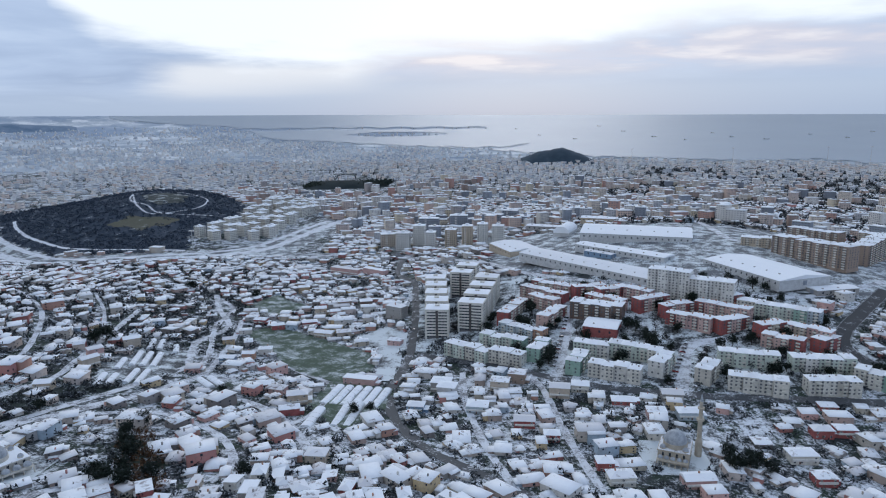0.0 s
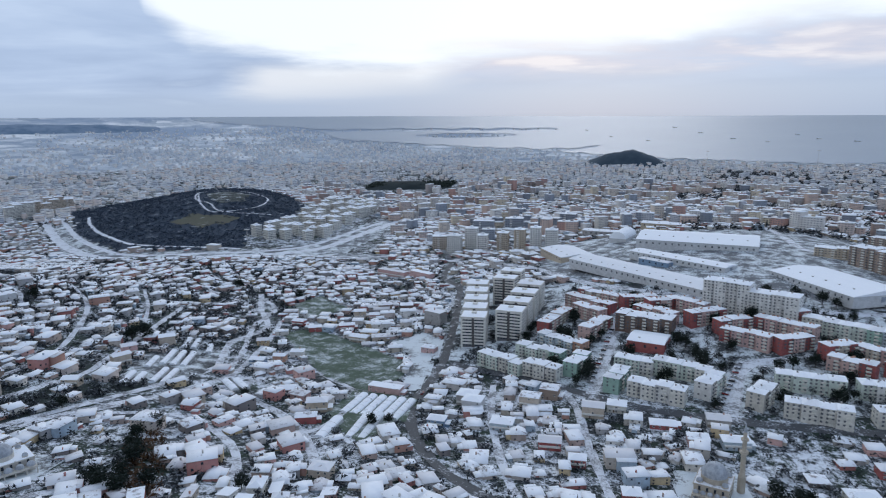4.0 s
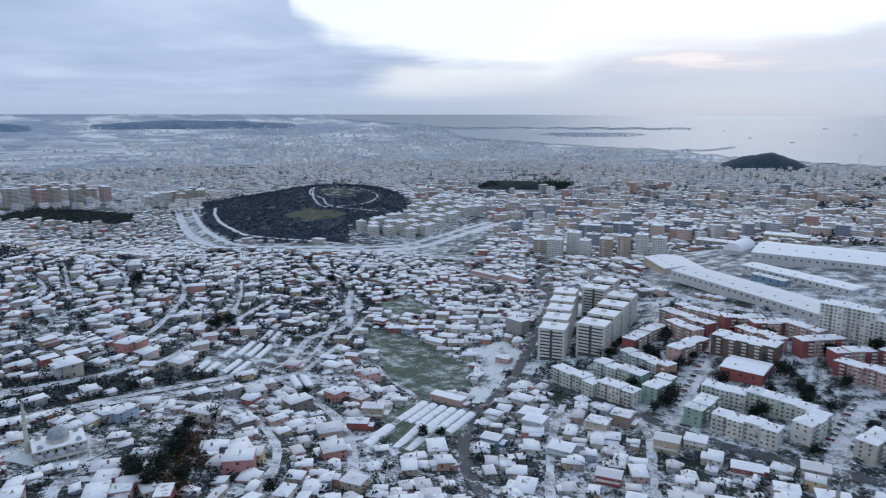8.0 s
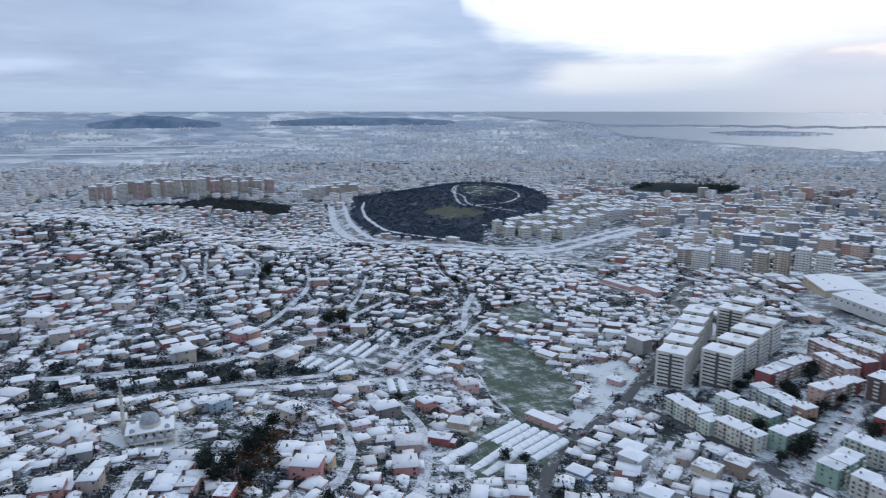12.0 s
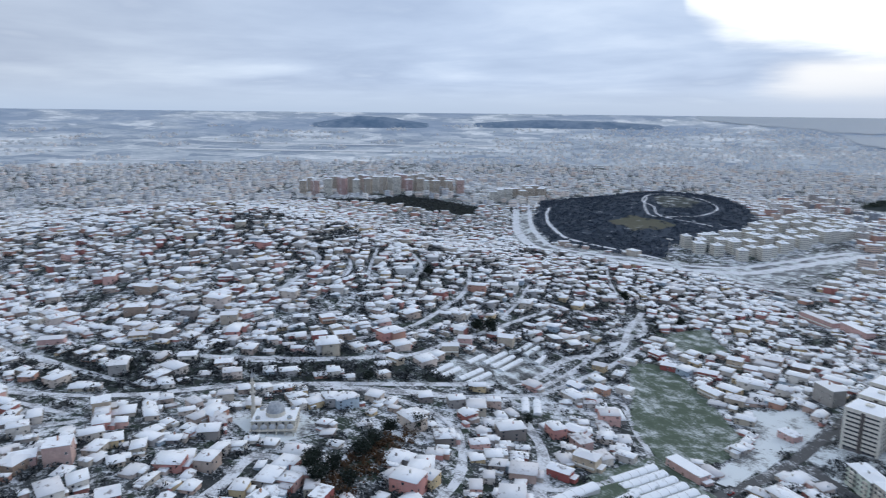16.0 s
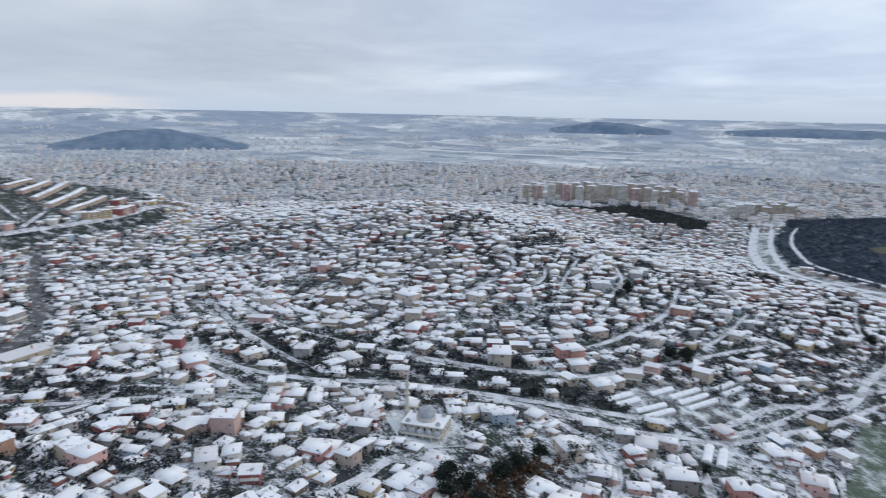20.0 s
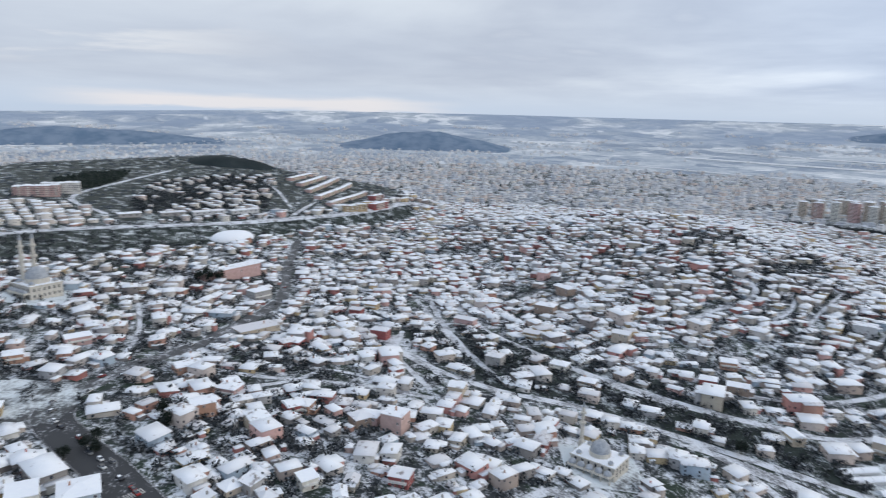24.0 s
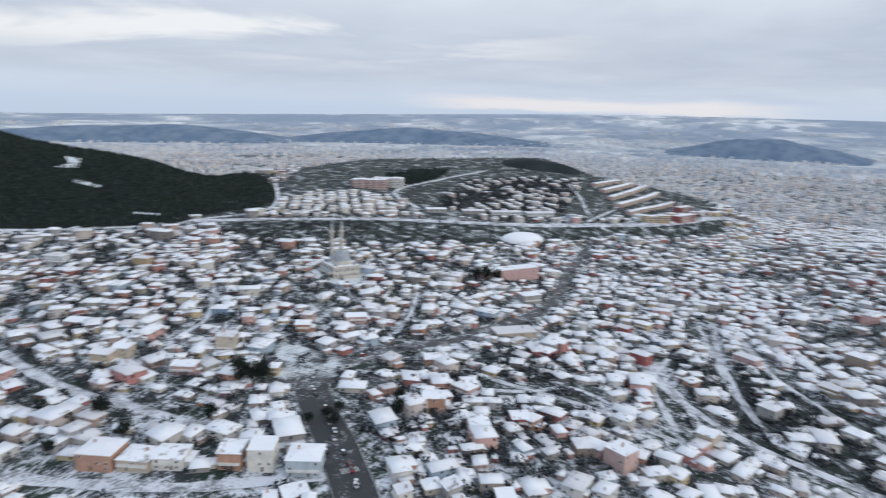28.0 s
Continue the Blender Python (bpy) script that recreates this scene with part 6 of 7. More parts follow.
DARK_ROWS = [(-715, -165), (-846, -34), (-960, -60), (-1139, -101), (-1039, -200), (-941, -240), (-791, -205)]
VILLAS = [(-545, -292), (-593, -331), (-671, -341), (-716, -312), (-738, -268), (-725, -200), (-672, -160)]
wood("terrace_wood", FIELDS[15], 2600, CLUMPS, M["heather"], "dark bushes on the terraced hillside", (0.6, 1.2))
wood("terrace_trees", DARK_ROWS, 3600, CLUMPS, M["scrub"], "dark trees between the hillside rows", (0.8, 1.5))
wood("plateau_wood", [(-808, -306), (-870, -352), (-940, -345), (-1010, -305), (-930, -288), (-860, -284)], 1500, LOW_FIRS, M["conifer"], "dark wood on the plateau", (0.7, 1.2))


def rows_in(poly, ang, along, across, wob):
    """Places in parallel rows over a polygon, with a slight waver."""
    p = np.array(poly)
    c, a = p.mean(0), math.radians(ang)
    n = int(600 / across)
    u, v = np.meshgrid(np.arange(-400, 400, along), np.arange(-n, n + 1) * across)
    u, v = u + rng.normal(0, wob, u.shape), v + rng.normal(0, wob, v.shape) + 6 * np.sin(u * 0.03)
    x, y = (c[0] + u * math.cos(a) - v * math.sin(a)).ravel(), (c[1] + u * math.sin(a) + v * math.cos(a)).ravel()
    k = inside(x, y, poly) & (lane_near(x, y)[0] > 4)
    for kx, ky, ka, hl, hd in KEEP:
        k &= ~((np.abs((x - kx) * math.cos(ka) + (y - ky) * math.sin(ka)) < hl + 5) & (np.abs(-(x - kx) * math.sin(ka) + (y - ky) * math.cos(ka)) < hd + 5))
    return x[k], y[k]


M["villa_walls"] = mat_walls("villa_walls", [(0.55, 0.50, 0.45), (0.62, 0.58, 0.53), (0.52, 0.44, 0.40), (0.66, 0.63, 0.60)])
for poly, ang, along, across, name, text in ((VILLAS, 128, 15.5, 17, "villas", "cream villas in close rows with snowy roofs"), (DARK_ROWS, 62, 14, 25, "hillside_houses", "small houses in rows on the dark hillside")):
    x, y = rows_in(poly, ang, along, across, 1.6)
    k = rng.random(len(x)) < (0.95 if name == "villas" else 0.62)
    x, y = x[k], y[k]
    scatter(name, TEMPL, np.column_stack([x, y, ground_z(x, y), np.full(len(x), math.radians(ang)) + rng.normal(0, 0.12, len(x)), rng.uniform(0.62, 0.85, len(x)), rng.choice(tall_kinds, len(x)) + len(KINDS)]),
            [M["villa_walls"], M["snow"], M["glass"]], text, "houses")

x, y = sprinkle(20000, 2300, near_r=950)
k = ((np.sin(x * 0.011 + 1.5 * np.sin(y * 0.006)) * np.sin(y * 0.013 + 0.8) > np.where(x < -400, 0.5, 0.25)) | ((rng.random(len(x)) < 0.5) & (x > -420) & (y > 900))) & ~blocked(x, y, 4)
x, y = x[k], y[k]
scatter("town_trees", CLUMPS, np.column_stack([x, y, ground_z(x, y) - 0.2, rng.uniform(0, 6.3, len(x)), rng.uniform(1.0, 2.2, len(x)), rng.integers(0, 12, len(x))]), [M["scrub"]], "dark groups of trees among the farther houses", "trees")


wood("hillside_trees", [(-700, 450), (-300, 450), (-190, 560), (-230, 900), (-560, 950), (-900, 1150), (-1000, 800)], 9000, CLUMPS[8:] + CLUMPS[:4], M["scrub"], "dark bare trees between the hillside houses", (0.8, 1.6))
EAST_TOWN = [(250, 960), (420, 900), (620, 700), (1150, 900), (1500, 1600), (1200, 2300), (700, 2350), (420, 1700)]
wood("east_town_trees", EAST_TOWN, 11000, CLUMPS[8:] + CLUMPS[:3], M["scrub"], "dark gardens and trees among the eastern houses", (1.5, 3.0))
x, y = sprinkle(6500, 0, FIELDS[7])
d, _ = lane_near(x, y)
k = (d > 1.2) & (np.sin(x * 0.09 + 2 * np.sin(y * 0.05)) * np.cos(y * 0.08) > 0.08)
for kx, ky, ka, hl, hd in KEEP:
    k &= ~((np.abs((x - kx) * math.cos(ka) + (y - ky) * math.sin(ka)) < hl - 1.5) & (np.abs(-(x - kx) * math.sin(ka) + (y - ky) * math.cos(ka)) < hd - 1.5))
x, y = x[k], y[k]
scatter("estate_shrubs", CLUMPS, np.column_stack([x, y, ground_z(x, y), rng.uniform(0, 6.3, len(x)), rng.uniform(0.5, 1.2, len(x)), rng.integers(0, 12, len(x))]), [M["scrub"]], "dark shrubs round the estate blocks", "shrubs")


def wooded_hill(az, r, half, height):
    far_hill(az, r, half, 110, height, "dark wooded hill at the coast", 11, "dark_wood")


wooded_hill(-9.3, 2540, 3.5, 60)

# ---- open ground ----


def mat_field(name, grass, low, high):
    n = Nodes(name, 0.9)
    a = n.math("ADD", n.math("MULTIPLY", n.noise(0.07, 5, 0.6), 0.6), n.math("MULTIPLY", n.noise(0.6, 5, 0.7), 0.4))
    g = n.mix(n.noise(0.25, 4), tuple(v * 0.7 for v in grass), grass)
    n.bump(n.noise(1.5, 4), 0.5, 0.2)
    return n.done(n.mix(n.step(a, low, high), g, (0.64, 0.69, 0.72)))


M["meadow"] = mat_field("snowy_meadow", (0.098, 0.132, 0.098), 0.46, 0.68)
M["forest_floor"] = mat_field("forest_floor", (0.016, 0.023, 0.021), 0.72, 0.85)
M["valley"] = mat_field("dark_valley", (0.040, 0.052, 0.048), 0.49, 0.63)
M["lot"] = mat_field("snowy_lot", (0.16, 0.165, 0.17), 0.36, 0.50)
M["square"] = mat_field("snowy_square", (0.10, 0.105, 0.11), 0.44, 0.60)
M["works"] = mat_field("works_yard", (0.17, 0.18, 0.195), 0.45, 0.58)
# Heath ground: blue distance haze put into the grass colour.
M["heath"] = mat_field("hazed_heath", (0.050, 0.068, 0.098), 0.56, 0.70)
M["terrace"] = mat_field("terraced_grass", (0.060, 0.070, 0.066), 0.50, 0.66)
M["estate"] = mat_field("estate_ground", (0.06, 0.066, 0.070), 0.43, 0.56)


def plot(name, poly, mat, label, lift=0.55, cell=6.0, rag=0.0):
    """A patch of open ground laid on the land."""
    p = np.array(poly, float)
    x0, y0 = p.min(0)
    n = ((p.max(0) - p.min(0)) / cell).astype(int) + 2
    ii, jj = np.meshgrid(np.arange(n[0] + 1), np.arange(n[1] + 1), indexing="ij")
    x, y = (x0 + ii * cell - cell / 2).ravel(), (y0 + jj * cell - cell / 2).ravel()
    i = np.arange(x.size).reshape(ii.shape)
    f = np.stack([i[:-1, :-1], i[1:, :-1], i[1:, 1:], i[:-1, 1:]], -1).reshape(-1, 4)
    mx, my = x[f].mean(1), y[f].mean(1)
    mx, my = mx + rag * (np.sin(my * 0.11) + 0.7 * np.sin(my * 0.29 + mx * 0.05)), my + rag * (np.sin(mx * 0.12 + 1) + 0.7 * np.sin(mx * 0.31))
    mid = inside(mx, my, [tuple(q) for q in poly])
    return tagged(new(name, mesh_from(name, np.stack([x, y, ground_z(x, y) + lift], 1), f[mid], [mat], smooth=True)), label, "field", kind="structure")


plot("meadow", FIELDS[0], M["meadow"], "green meadow half covered with thin snow", cell=3)
plot("snowy_plot", FIELDS[1], M["meadow"], "open plot under snow", cell=4)
plot("snowy_plot", FIELDS[2], M["lot"], "levelled yard under fresh snow", cell=3)
plot("snowy_plot", FIELDS[19], M["lot"], "small levelled plot under snow beside the road", 0.5, 3)
plot("square", FIELDS[6], M["square"], "small square under thin snow", cell=3)
plot("garden_plot", FIELDS[3], M["meadow"], "garden plot with thin snow round the greenhouses", 0.35, 3)
plot("garden_plot", FIELDS[4], M["square"], "terraces under snow round the greenhouses", 0.35, 3)
plot("verge", FIELDS[10], M["works"], "broad snowy verge of the highway", 0.2, 6)
plot("works_yard", FIELDS[8], M["works"], "factory yard under thin snow", 0.2, 6)
plot("estate_yard", FIELDS[7], M["estate"], "yards and paths of the estate under snow", 0.2, 4)
plot("forest_floor", FIELDS[13], M["forest_floor"], "dark forest floor with little snow", 0.3, 12)
plot("heath", FIELDS[11], M["heath"], "dark heath on the hill with snowy tracks", 0.3, 6, 5.0)
plot("valley_floor", FIELDS[17], M["valley"], "dark grassy valley floor with traces of snow", 0.22, 4, 3.0)
plot("hillside", FIELDS[15], M["terrace"], "dark grassy hillside with thin snow", 0.3, 7, 5.0)
plot("embankment", FIELDS[14], M["valley"], "dark grassy embankment along the highway", 0.25, 6, 4.0)
plot("woodland_floor", FIELDS[12], M["forest_floor"], "dark floor of the roadside wood", 0.25, 6, 4.0)

for mx, my, half in ((132, 354, 21), (-221, 303, 20), (-390, -84, 26)):
    plot("mosque_yard", [(mx - half, my - half), (mx + half, my - half * 0.8), (mx + half, my + half), (mx - half * 0.8, my + half)], M["lot"], "trodden snowy yard round a mosque", 0.24, 3)
M["dry"] = mat_field("dry_grass", (0.125, 0.125, 0.095), 0.58, 0.75)
for c in CLEARINGS[:3]:
    plot("clearing", c, M["lot"], "snow-covered forest clearing", 0.9, 2)
plot("clearing", CLEARINGS[3], M["dry"], "patch of dry grass on the hill", 0.7, 4)
plot("clearing", CLEARINGS[4], M["terrace"], "half-snowy plateau on the hilltop", 0.7, 4)
for a, b, wd in (((-2965, 1274), (-2010, 2440), 55), ((-3180, 1540), (-2199, 2604), 45), ((-2681, 894), (-2110, 1588), 30)):
    rv, rf = ribbon(smooth_line([a, ((a[0] + b[0]) / 2, (a[1] + b[1]) / 2), b], 40), wd, 1.2)
    # Runway snow shares the far roofs' colour, haze mixed in.
    tagged(new("runway", mesh_from("runway", rv, rf, [M["hazed_snow"]], smooth=True)), "long snow-covered airfield runway", "runway", kind="structure")

# ---- terraced hillside beyond the highway ----


def terrace(x0, y0, x1, y1, depth, colour, storeys=2):
    """A row of stepped town houses: each unit a body with its own roof."""
    L = math.hypot(x1 - x0, y1 - y0)
    ang = math.degrees(math.atan2(y1 - y0, x1 - x0))
    n = max(2, int(L / 11))
    a = math.radians(ang)
    cx, cy = (x0 + x1) / 2, (y0 + y1) / 2
    t = placed("terrace_row", cx, cy, ang, f"row of {colour} town houses with snowy roofs on the hillside", "row houses", "hillside rows")
    z0 = gz(cx, cy)
    for k in range(n):
        u = -L / 2 + (k + 0.5) * L / n
        dz = gz(cx + math.cos(a) * u, cy + math.sin(a) * u) - z0
        p = Pile()
        p.box(u - L / n / 2 + 0.1, -depth / 2, dz - 5, u + L / n / 2 - 0.1, depth / 2, dz + storeys * 2.8, 0, bottom=False)
        body = part("unit", p.mesh("unit", [WALL[colour if k % 3 else "rose"]]), t)
        p = Pile()
        roof_shape(p, L / n - 0.6, depth, storeys * 2.8, 1.6, "gable", 0.4)
        v = np.concatenate(p.v) + np.array([u, 0, dz])
        part("roof", mesh_from("roof", v, p.f, [M["snow"]]), body)
        p = Pile()
        for s in range(storeys):
            wall_windows(p, L / n - 2, depth, 1.5 + s * 2.8, (1.3, 1.3), 3.2, 0)
        v = np.concatenate(p.v) + np.array([u, 0, dz])
        tagged(part("glazing", mesh_from("glazing", v, p.f, [M["glass"]]), body), kind="stuff")
    return t


for row in [(-1106, -68, -1185, -45), (-1067, -41, -1180, -18), (-1020, -16, -1175, 8), (-976, 9, -1130, 38), (-930, 36, -1078, 72)]:
    terrace(*row, 10, "beige")
apartment(-944, 72, 133, 44, 14, 3, "ochre", "hillside blocks")
apartment(-988, 106, 153, 40, 13, 3, "red", "hillside blocks")
apartment(-1040, 96, 160, 34, 12, 3, "red", "hillside blocks")
for x, y, a, L, c in ((-742, -128, 128, 30, "grey"), (-772, -94, 132, 42, "pale"), (-806, -58, 136, 40, "pale"), (-706, -166, 130, 26, "grey")):
    shed(x, y, a, L, 12, 5, c, "low halls by the highway")


# ---- trees that stand out ----


def tree_meshes(seed, h, spread, leaves, size, mat):
    """Trunk with limbs, and a ragged crown of many small leaf faces."""
    rg = random.Random(seed)

    def stem(p, q, r0, r1, n=6):
        p, q = Vector(p), Vector(q)
        d = (q - p).normalized()
        a = d.orthogonal().normalized()
        b = d.cross(a)
        v = [p + (a * math.cos(2 * math.pi * k / n) + b * math.sin(2 * math.pi * k / n)) * r0 for k in range(n)]
        v += [q + (a * math.cos(2 * math.pi * k / n) + b * math.sin(2 * math.pi * k / n)) * r1 for k in range(n)]
        return [tuple(c) for c in v], [(k, (k + 1) % n, n + (k + 1) % n, n + k) for k in range(n)]

    trunk = Pile()
    v, f = stem((0, 0, -0.5), (rg.uniform(-0.3, 0.3), rg.uniform(-0.3, 0.3), h * 0.55), h * 0.035, h * 0.02)
    trunk.add(v, f, [0] * len(f))
    v, f = stem((0, 0, h * 0.5), (rg.uniform(-0.5, 0.5), rg.uniform(-0.5, 0.5), h * 0.92), h * 0.02, 0.03)
    trunk.add(v, f, [0] * len(f))
    tips = [Vector((0, 0, h * 0.85))]
    for k in range(9):
        a, z = k * 2.4 + rg.uniform(-0.3, 0.3), h * rg.uniform(0.28, 0.7)
        tip = Vector((math.cos(a) * spread * rg.uniform(0.55, 0.95), math.sin(a) * spread * rg.uniform(0.55, 0.95), z + h * rg.uniform(0.05, 0.22)))
        tips.append(tip)
        v, f = stem((0, 0, z * 0.85), tip, h * 0.014, 0.03, 5)
        trunk.add(v, f, [0] * len(f))
    v, f = [], []
    for _ in range(leaves):
        t = rg.choice(tips)
        c = t * rg.uniform(0.75, 1.05) + Vector((rg.gauss(0, spread * 0.26), rg.gauss(0, spread * 0.26), rg.gauss(0, h * 0.09)))
        d1 = Vector((rg.gauss(0, 1), rg.gauss(0, 1), rg.gauss(0, 0.6))).normalized() * size * rg.uniform(0.6, 1.3)
        d2 = Vector((rg.gauss(0, 1), rg.gauss(0, 1), rg.gauss(0, 0.6))).normalized() * size * rg.uniform(0.6, 1.3)
        i = len(v)
        v += [tuple(c - d1 * 0.5), tuple(c + d1 * 0.5), tuple(c + d2 * 0.6)]
        f.append((i, i + 1, i + 2))
    return trunk.mesh("trunk", [M["bark"]]), mesh_from("crown", v, f, [M[mat]])


TREE_SETS = {
    "evergreen": [tree_meshes(300 + i, 9.5, 3.4, 950, 1.05, "conifer") for i in range(3)],
    "bare": [tree_meshes(320 + i, 8.0, 3.2, 260, 0.7, "scrub") for i in range(3)],
}


def tree(x, y, kind, scale, seed, group="trees"):
    trunk, crown = TREE_SETS[kind][seed % 3]
    text = "dark evergreen tree with a ragged crown" if kind == "evergreen" else "leafless dark tree with fine twigs"
    t = placed("tree", x, y, seed * 47 % 360, text, "tree", group)
    part("trunk", trunk, t), part("crown", crown, t)
    t.scale = (scale, scale, scale * 1.05)
    return t


STANDOUT = [(160, 339, 1.3), (170, 342, 1.4), (176, 346, 1.2), (163, 353, 1.1), (182, 340, 1.1), (-289, 530, 1.6), (-286, 543, 1.5), (-278, 538, 1.2), (-59, 407, 0.9),
            (-49, 411, 0.8), (-190, 6, 1.4), (-187, 0, 1.5), (-193, 11, 1.2), (-112, -58, 1.0), (-125, -31, 1.2), (-182, 63, 0.7), (-180, 69, 0.7), (-209, 88, 0.9),
            (-172, 59, 0.7), (-153, 432, 0.9), (-162, 290, 1.3), (-152, 288, 1.2), (-414, 582, 1.4), (-158, 300, 1.2), (-170, 296, 1.1), (-512, 10, 1.3), (-505, 2, 1.5), (-498, -4, 1.2),
            (-150, 17, 0.9), (-112, -39, 0.7), (-191, 64, 0.7), (-222, 81, 0.9), (-117, -4, 0.9), (-92, -21, 0.8), (-157, 445, 0.8), (-181, 353, 1.2), (-164, 322, 1.3), (-214, 740, 1.2),
            (-180, 372, 1.1), (-251, 388, 0.9), (-101, 307, 0.9), (-295, 765, 1.4), (-172, 335, 1.2), (-144, 300, 1.1)]
for i, (x, y, s) in enumerate(STANDOUT):
    tree(x, y, "evergreen", s, i, "evergreens")
rg = random.Random(77)
count = 0
while count < 130:       # yards of the estates
    x, y = rg.uniform(30, 330), rg.uniform(440, 640)
    ax, ay = np.array([x]), np.array([y])
    if not inside(ax, ay, FIELDS[7])[0] or lane_near(ax, ay)[0][0] < 2.5:
        continue
    if any(abs((x - kx) * math.cos(a) + (y - ky) * math.sin(a)) < hl - 1.5 and abs(-(x - kx) * math.sin(a) + (y - ky) * math.cos(a)) < hd - 1.5 for kx, ky, a, hl, hd in KEEP):
        continue
    tree(x, y, "evergreen" if rg.random() < 0.65 else "bare", rg.uniform(0.75, 1.35), count, "estate trees")
    count += 1


# ---- cars ----


def car_set():
    body = []
    for name, c in (("white", (0.62, 0.63, 0.64)), ("grey", (0.22, 0.23, 0.24)), ("black", (0.03, 0.03, 0.035)), ("red", (0.30, 0.04, 0.04)), ("silver", (0.42, 0.43, 0.45))):
        m = mat_plain("car_paint_" + name, c, 0.35, 0.1)
        p = Pile()
        prof = [(-2.1, 0.35), (-2.1, 0.85), (-1.3, 0.95), (1.95, 0.92), (2.15, 0.75), (2.15, 0.35)]
        for sgn in (0,):
            v = [(x, -0.85, z) for x, z in prof] + [(x, 0.85, z) for x, z in prof]
            n = len(prof)
            p.add(v, [tuple(range(n)), tuple(range(2 * n - 1, n - 1, -1))] + [(k, n + k, n + (k + 1) % n, (k + 1) % n) for k in range(n)], [0] * (n + 2))
        body.append((name, p.mesh("body", [m])))
    p = Pile()
    prof = [(-1.9, 0.9), (-1.5, 1.42), (0.4, 1.45), (1.15, 0.9)]
    v = [(x, -0.72, z) for x, z in prof] + [(x, 0.72, z) for x, z in prof]
    p.add(v, [(0, 1, 2, 3), (7, 6, 5, 4), (0, 4, 5, 1), (1, 5, 6, 2), (2, 6, 7, 3)], [0] * 5)
    cabin = p.mesh("cabin", [M["glass"]])
    p = Pile()
    p.box(-1.45, -0.68, 1.43, 0.35, 0.68, 1.52)
    top = p.mesh("roof_snow", [M["snow_clean"]])
    bm = bmesh.new()
    bmesh.ops.create_cone(bm, cap_ends=True, segments=12, radius1=0.32, radius2=0.32, depth=0.22, matrix=Matrix.Rotation(math.pi / 2, 4, "X"))
    wheel = bpy.data.meshes.new("wheel")
    bm.to_mesh(wheel), bm.free()
    wheel.materials.append(M["bark"])
    return body, cabin, top, wheel


CAR_BODY, CAR_CABIN, CAR_SNOW, CAR_WHEEL = car_set()


def car(x, y, ang, i):
    name, me = CAR_BODY[i % 5]
    t = placed("car", x, y, ang, f"{name} saloon car with snow on its roof" if i % 2 else f"{name} saloon car on the road", "car", "cars", gz(x, y) + 0.47)
    part("body", me, t), part("cabin", CAR_CABIN, t, "dark glazed cabin")
    if i % 2:
        part("roof_snow", CAR_SNOW, t)
    for wx_, wy_ in ((-1.3, -0.8), (-1.3, 0.8), (1.35, -0.8), (1.35, 0.8)):
        part("wheel", CAR_WHEEL, t, at=pose(wx_, wy_, 0.32))
    return t


for i, (x, y, a) in enumerate([(-327, 55, 170), (-345, 62, 170), (-286, 41, 160), (-259, 31, 150), (-222, 25, 175), (-203, 37, 60), (-178, 67, 55), (-161, 89, 55), (-152, 100, 50),
                               (-146, 107, 50), (-168, 78, 55), (-213, 30, 165), (-198, 43, 60), (-190, 56, 50), (-182, 65, 50), (-174, 74, 50), (-173, 80, 230), (-157, 82, 60), (-155, 97, 230), (-144, 108, 50), (-238, 35, 165), (-262, 40, 340), (-465, 75, 185), (-530, 67, 170), (-600, 52, 170), (-400, 71, 185), (-28, 600, 90), (-30, 690, 90), (-36, 470, 80), (-20, 375, -60)]):
    car(x, y, a, i)
for i in range(13):     # parked along the estate streets
    car(90 + i * 2.3 - 6.5, 490 + i * 8 - 4, 160, 3 * i + 1)
    car(96 + i * 2.3 + 5.5, 488 + i * 8 - 4, 160, 7 * i + 2)
for i in range(11):     # and before the eastern blocks
    car(161 + i * 3.1, 447 + i * 6.0, 150, 3 * i + 4)
    car(176 + i * 3.1, 441 + i * 6.0, 150, 5 * i + 1)


# ---- masts, ships ----


def mast(x, y, h, label, head=2.5):
    t = placed("mast", x, y, 0, label, "mast")
    p = Pile()
    p.box(-0.8, -0.8, -2, 0.8, 0.8, 1.2)
    part("footing", p.mesh("footing", [M["concrete"]]), t)
    v, f, n = [], [], 8
    for z, r in ((0.5, 0.75), (h * 0.5, 0.5), (h, 0.3)):
        v += [(r * math.cos(2 * math.pi * k / n), r * math.sin(2 * math.pi * k / n), z) for k in range(n)]
    f = [(i * n + k, i * n + (k + 1) % n, (i + 1) * n + (k + 1) % n, (i + 1) * n + k) for i in range(2) for k in range(n)]
    part("pole", mesh_from("pole", v, f, [M["metal"]]), t)
    p = Pile()
    p.box(-head, -head * 0.6, h - 1.2, head, head * 0.6, h)
    part("platform", p.mesh("platform", [M["metal"]]), t)
    return t


mast(-390, 1024, 30, "tall lighting mast with a square head", 4)
mast(-949, 1186, 38, "tall slender lighting mast", 2.5)
for x, y in ((693, 2460), (1040, 2410), (1340, 2340), (1465, 2300)):
    mast(x, y, 60, "slender coastal radio mast", 5)


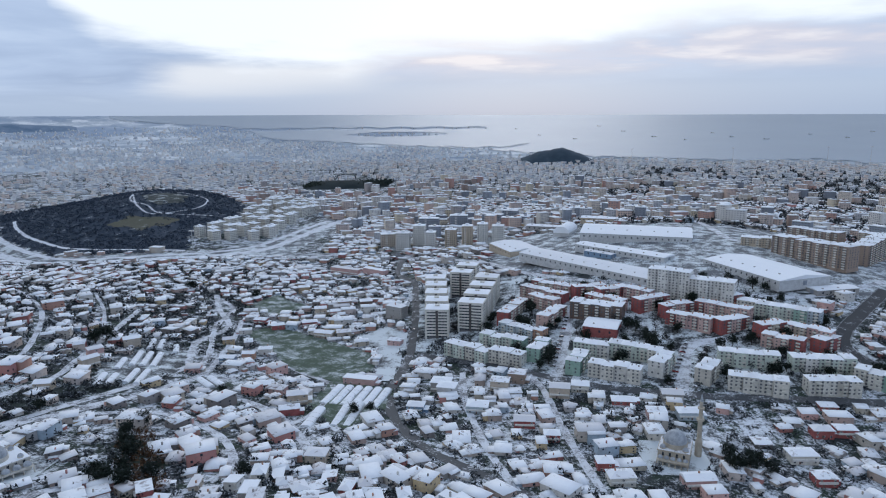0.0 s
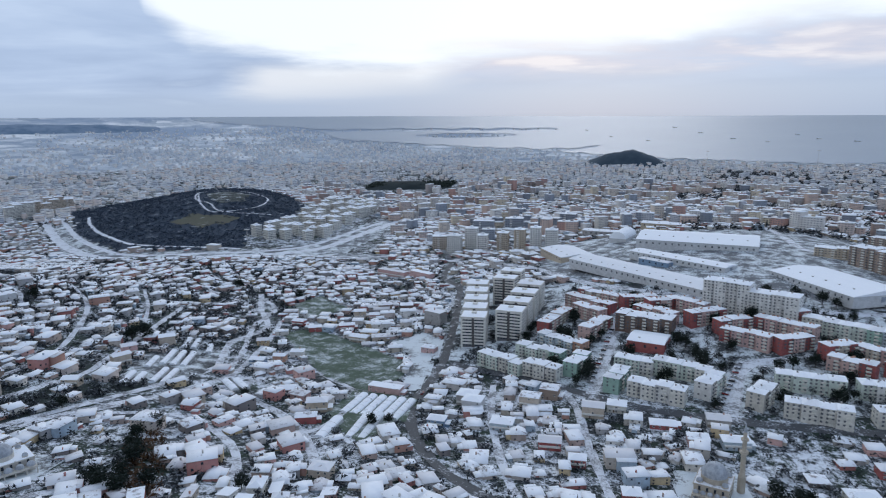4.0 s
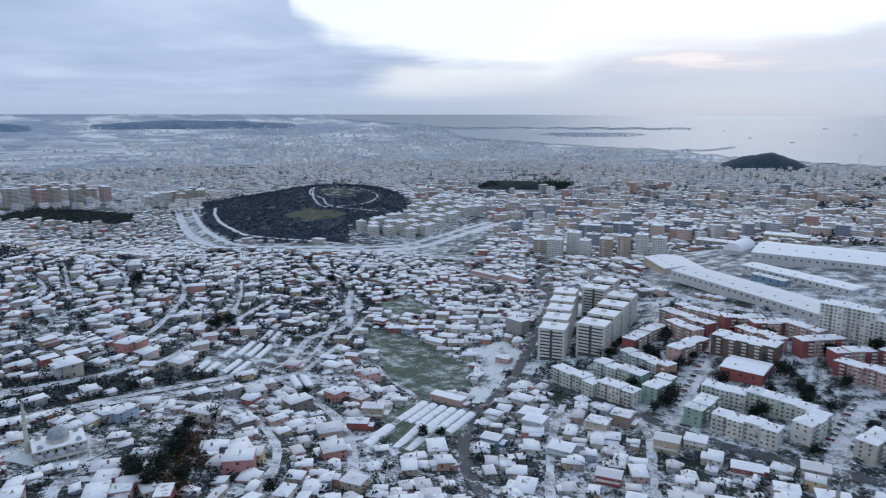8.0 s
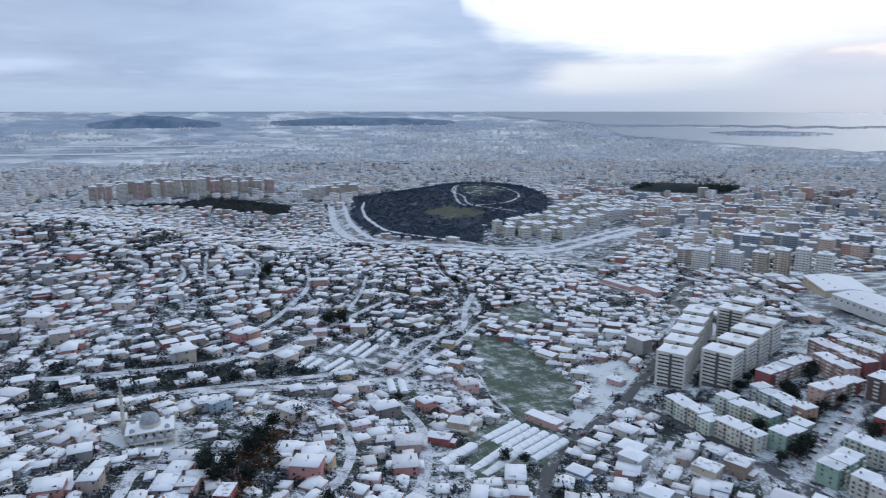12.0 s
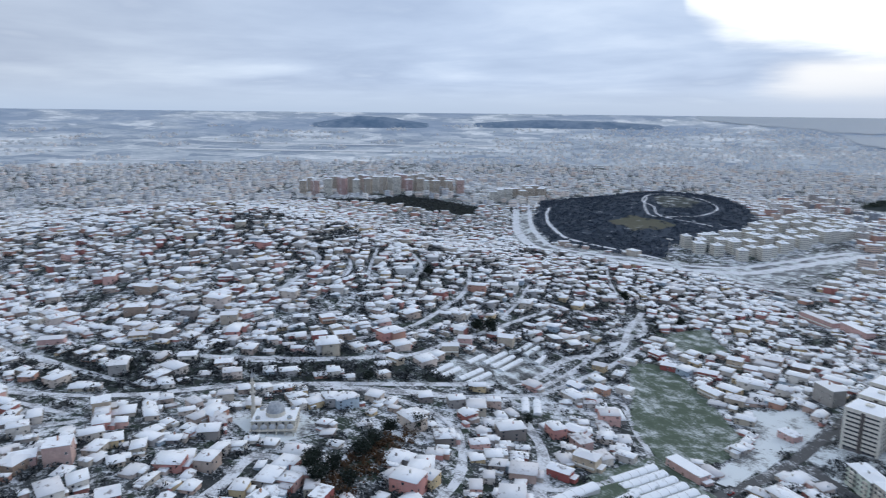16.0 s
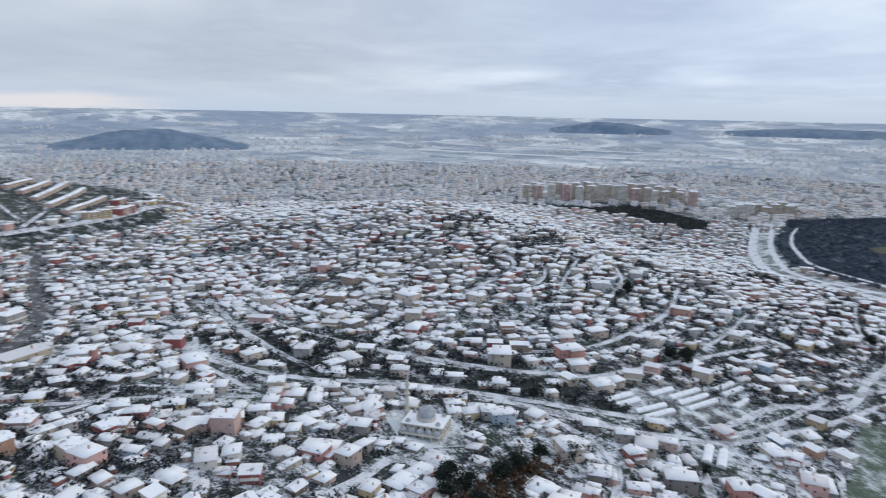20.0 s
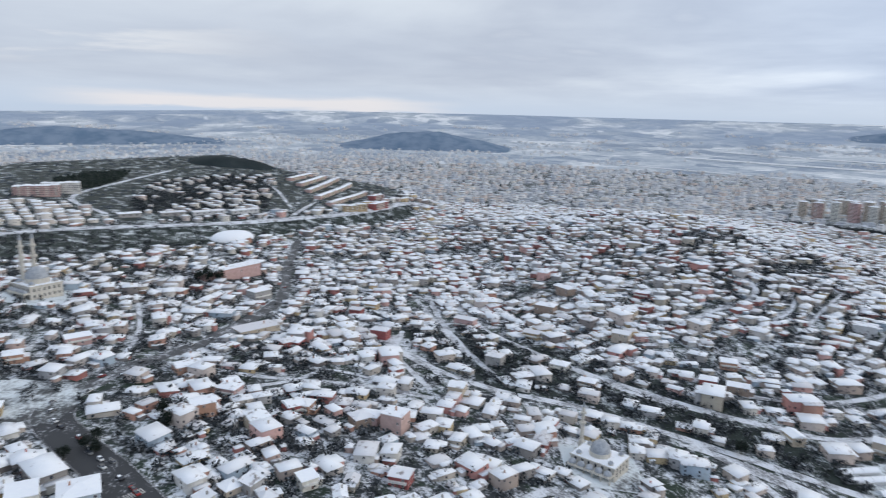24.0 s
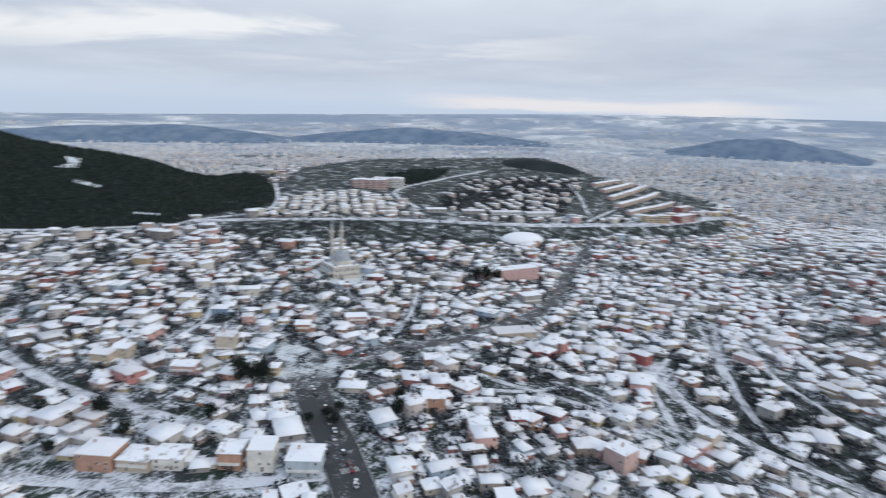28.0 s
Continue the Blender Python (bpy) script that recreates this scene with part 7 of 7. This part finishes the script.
def ship(az, r, length, i):
    a = math.radians(az)
    x, y = CX - math.sin(a) * r, CY + math.cos(a) * r
    t = placed("ship", x, y, az + 8 * (i % 5) - 10, "pale grey cargo ship at anchor on the sea", "ship", "ships", gz(x, y) + 2)
    L, w = length / 2, length * 0.08
    p = Pile()
    v = [(-L, -w, -1), (L * 0.8, -w, -1), (L, 0, -1), (L * 0.8, w, -1), (-L, w, -1)]
    v += [(q[0] * 1.03, q[1] * 1.1, 2.6) for q in v]
    p.add(v, [(0, 1, 6, 5), (1, 2, 7, 6), (2, 3, 8, 7), (3, 4, 9, 8), (4, 0, 5, 9), (5, 6, 7, 8, 9)], [0] * 6)
    part("hull", p.mesh("hull", [WALL["pale"]]), t)
    p = Pile()
    p.box(-L * 0.85, -w * 0.8, 2.6, -L * 0.55, w * 0.8, 5.5)
    part("bridge", p.mesh("bridge", [WALL["pale"]]), t)


for i, (az, r) in enumerate([(-8, 3700), (-11, 3500), (-15, 3900), (-17.5, 3600), (-20, 3450), (-22, 3800), (-23.5, 3600), (-26, 3500), (-29, 3750), (-31.5, 3600), (-33, 3900), (-13, 4200), (-6, 4050)]):
    ship(az, r, 18 + 3 * (i % 4), i)


def air_dome(x, y, ang, L, W, H):
    """An inflated sports dome, white."""
    t = placed("air_dome", x, y, ang, "white inflated sports dome dusted with snow", "dome hall")
    n, k = 20, 8
    v, f = [], []
    for j in range(k + 1):
        b = math.pi / 2 * j / k
        for i in range(n):
            a = 2 * math.pi * i / n
            v.append((math.cos(a) * L / 2 * math.cos(b) ** 0.7, math.sin(a) * W / 2 * math.cos(b) ** 0.7, H * math.sin(b) - 0.5))
    f = [(j * n + i, j * n + (i + 1) % n, (j + 1) * n + (i + 1) % n, (j + 1) * n + i) for j in range(k) for i in range(n)]
    part("membrane", mesh_from("membrane", v, f, [M["snow_clean"]], smooth=True), t)
    p = Pile()
    p.box(L / 2 - 1, -2, -1, L / 2 + 2.5, 2, 3)
    part("entrance", p.mesh("entrance", [WALL["pale"]]), t)


air_dome(-690, -36, 140, 56, 36, 11)
apartment(-764, -312, 118, 52, 18, 5, "pink", "hospital blocks")
apartment(-798, -300, 118, 46, 16, 5, "white", "hospital blocks")
# zebra crossing and centre line on the avenue


def stripe(x, y, ang, L, W):
    p = Pile()
    a = math.radians(ang)
    c, s = math.cos(a), math.sin(a)
    q = [(x + u * c - v * s, y + u * s + v * c) for u, v in ((-L / 2, -W / 2), (L / 2, -W / 2), (L / 2, W / 2), (-L / 2, W / 2))]
    return [(px, py, gz(px, py) + 0.53) for px, py in q]


M["paint"] = mat_plain("road_paint", (0.62, 0.62, 0.60), 0.7)
cross = tagged(new("road_marking"), "worn white zebra stripes on the avenue", "road marking", kind="structure")
for k in range(8):
    part("stripe", mesh_from("stripe", stripe(-152 + (k - 3.5) * 0.85, 99 - (k - 3.5) * 0.6, 55, 4.0, 0.5), [(0, 1, 2, 3)], [M["paint"]]), cross)
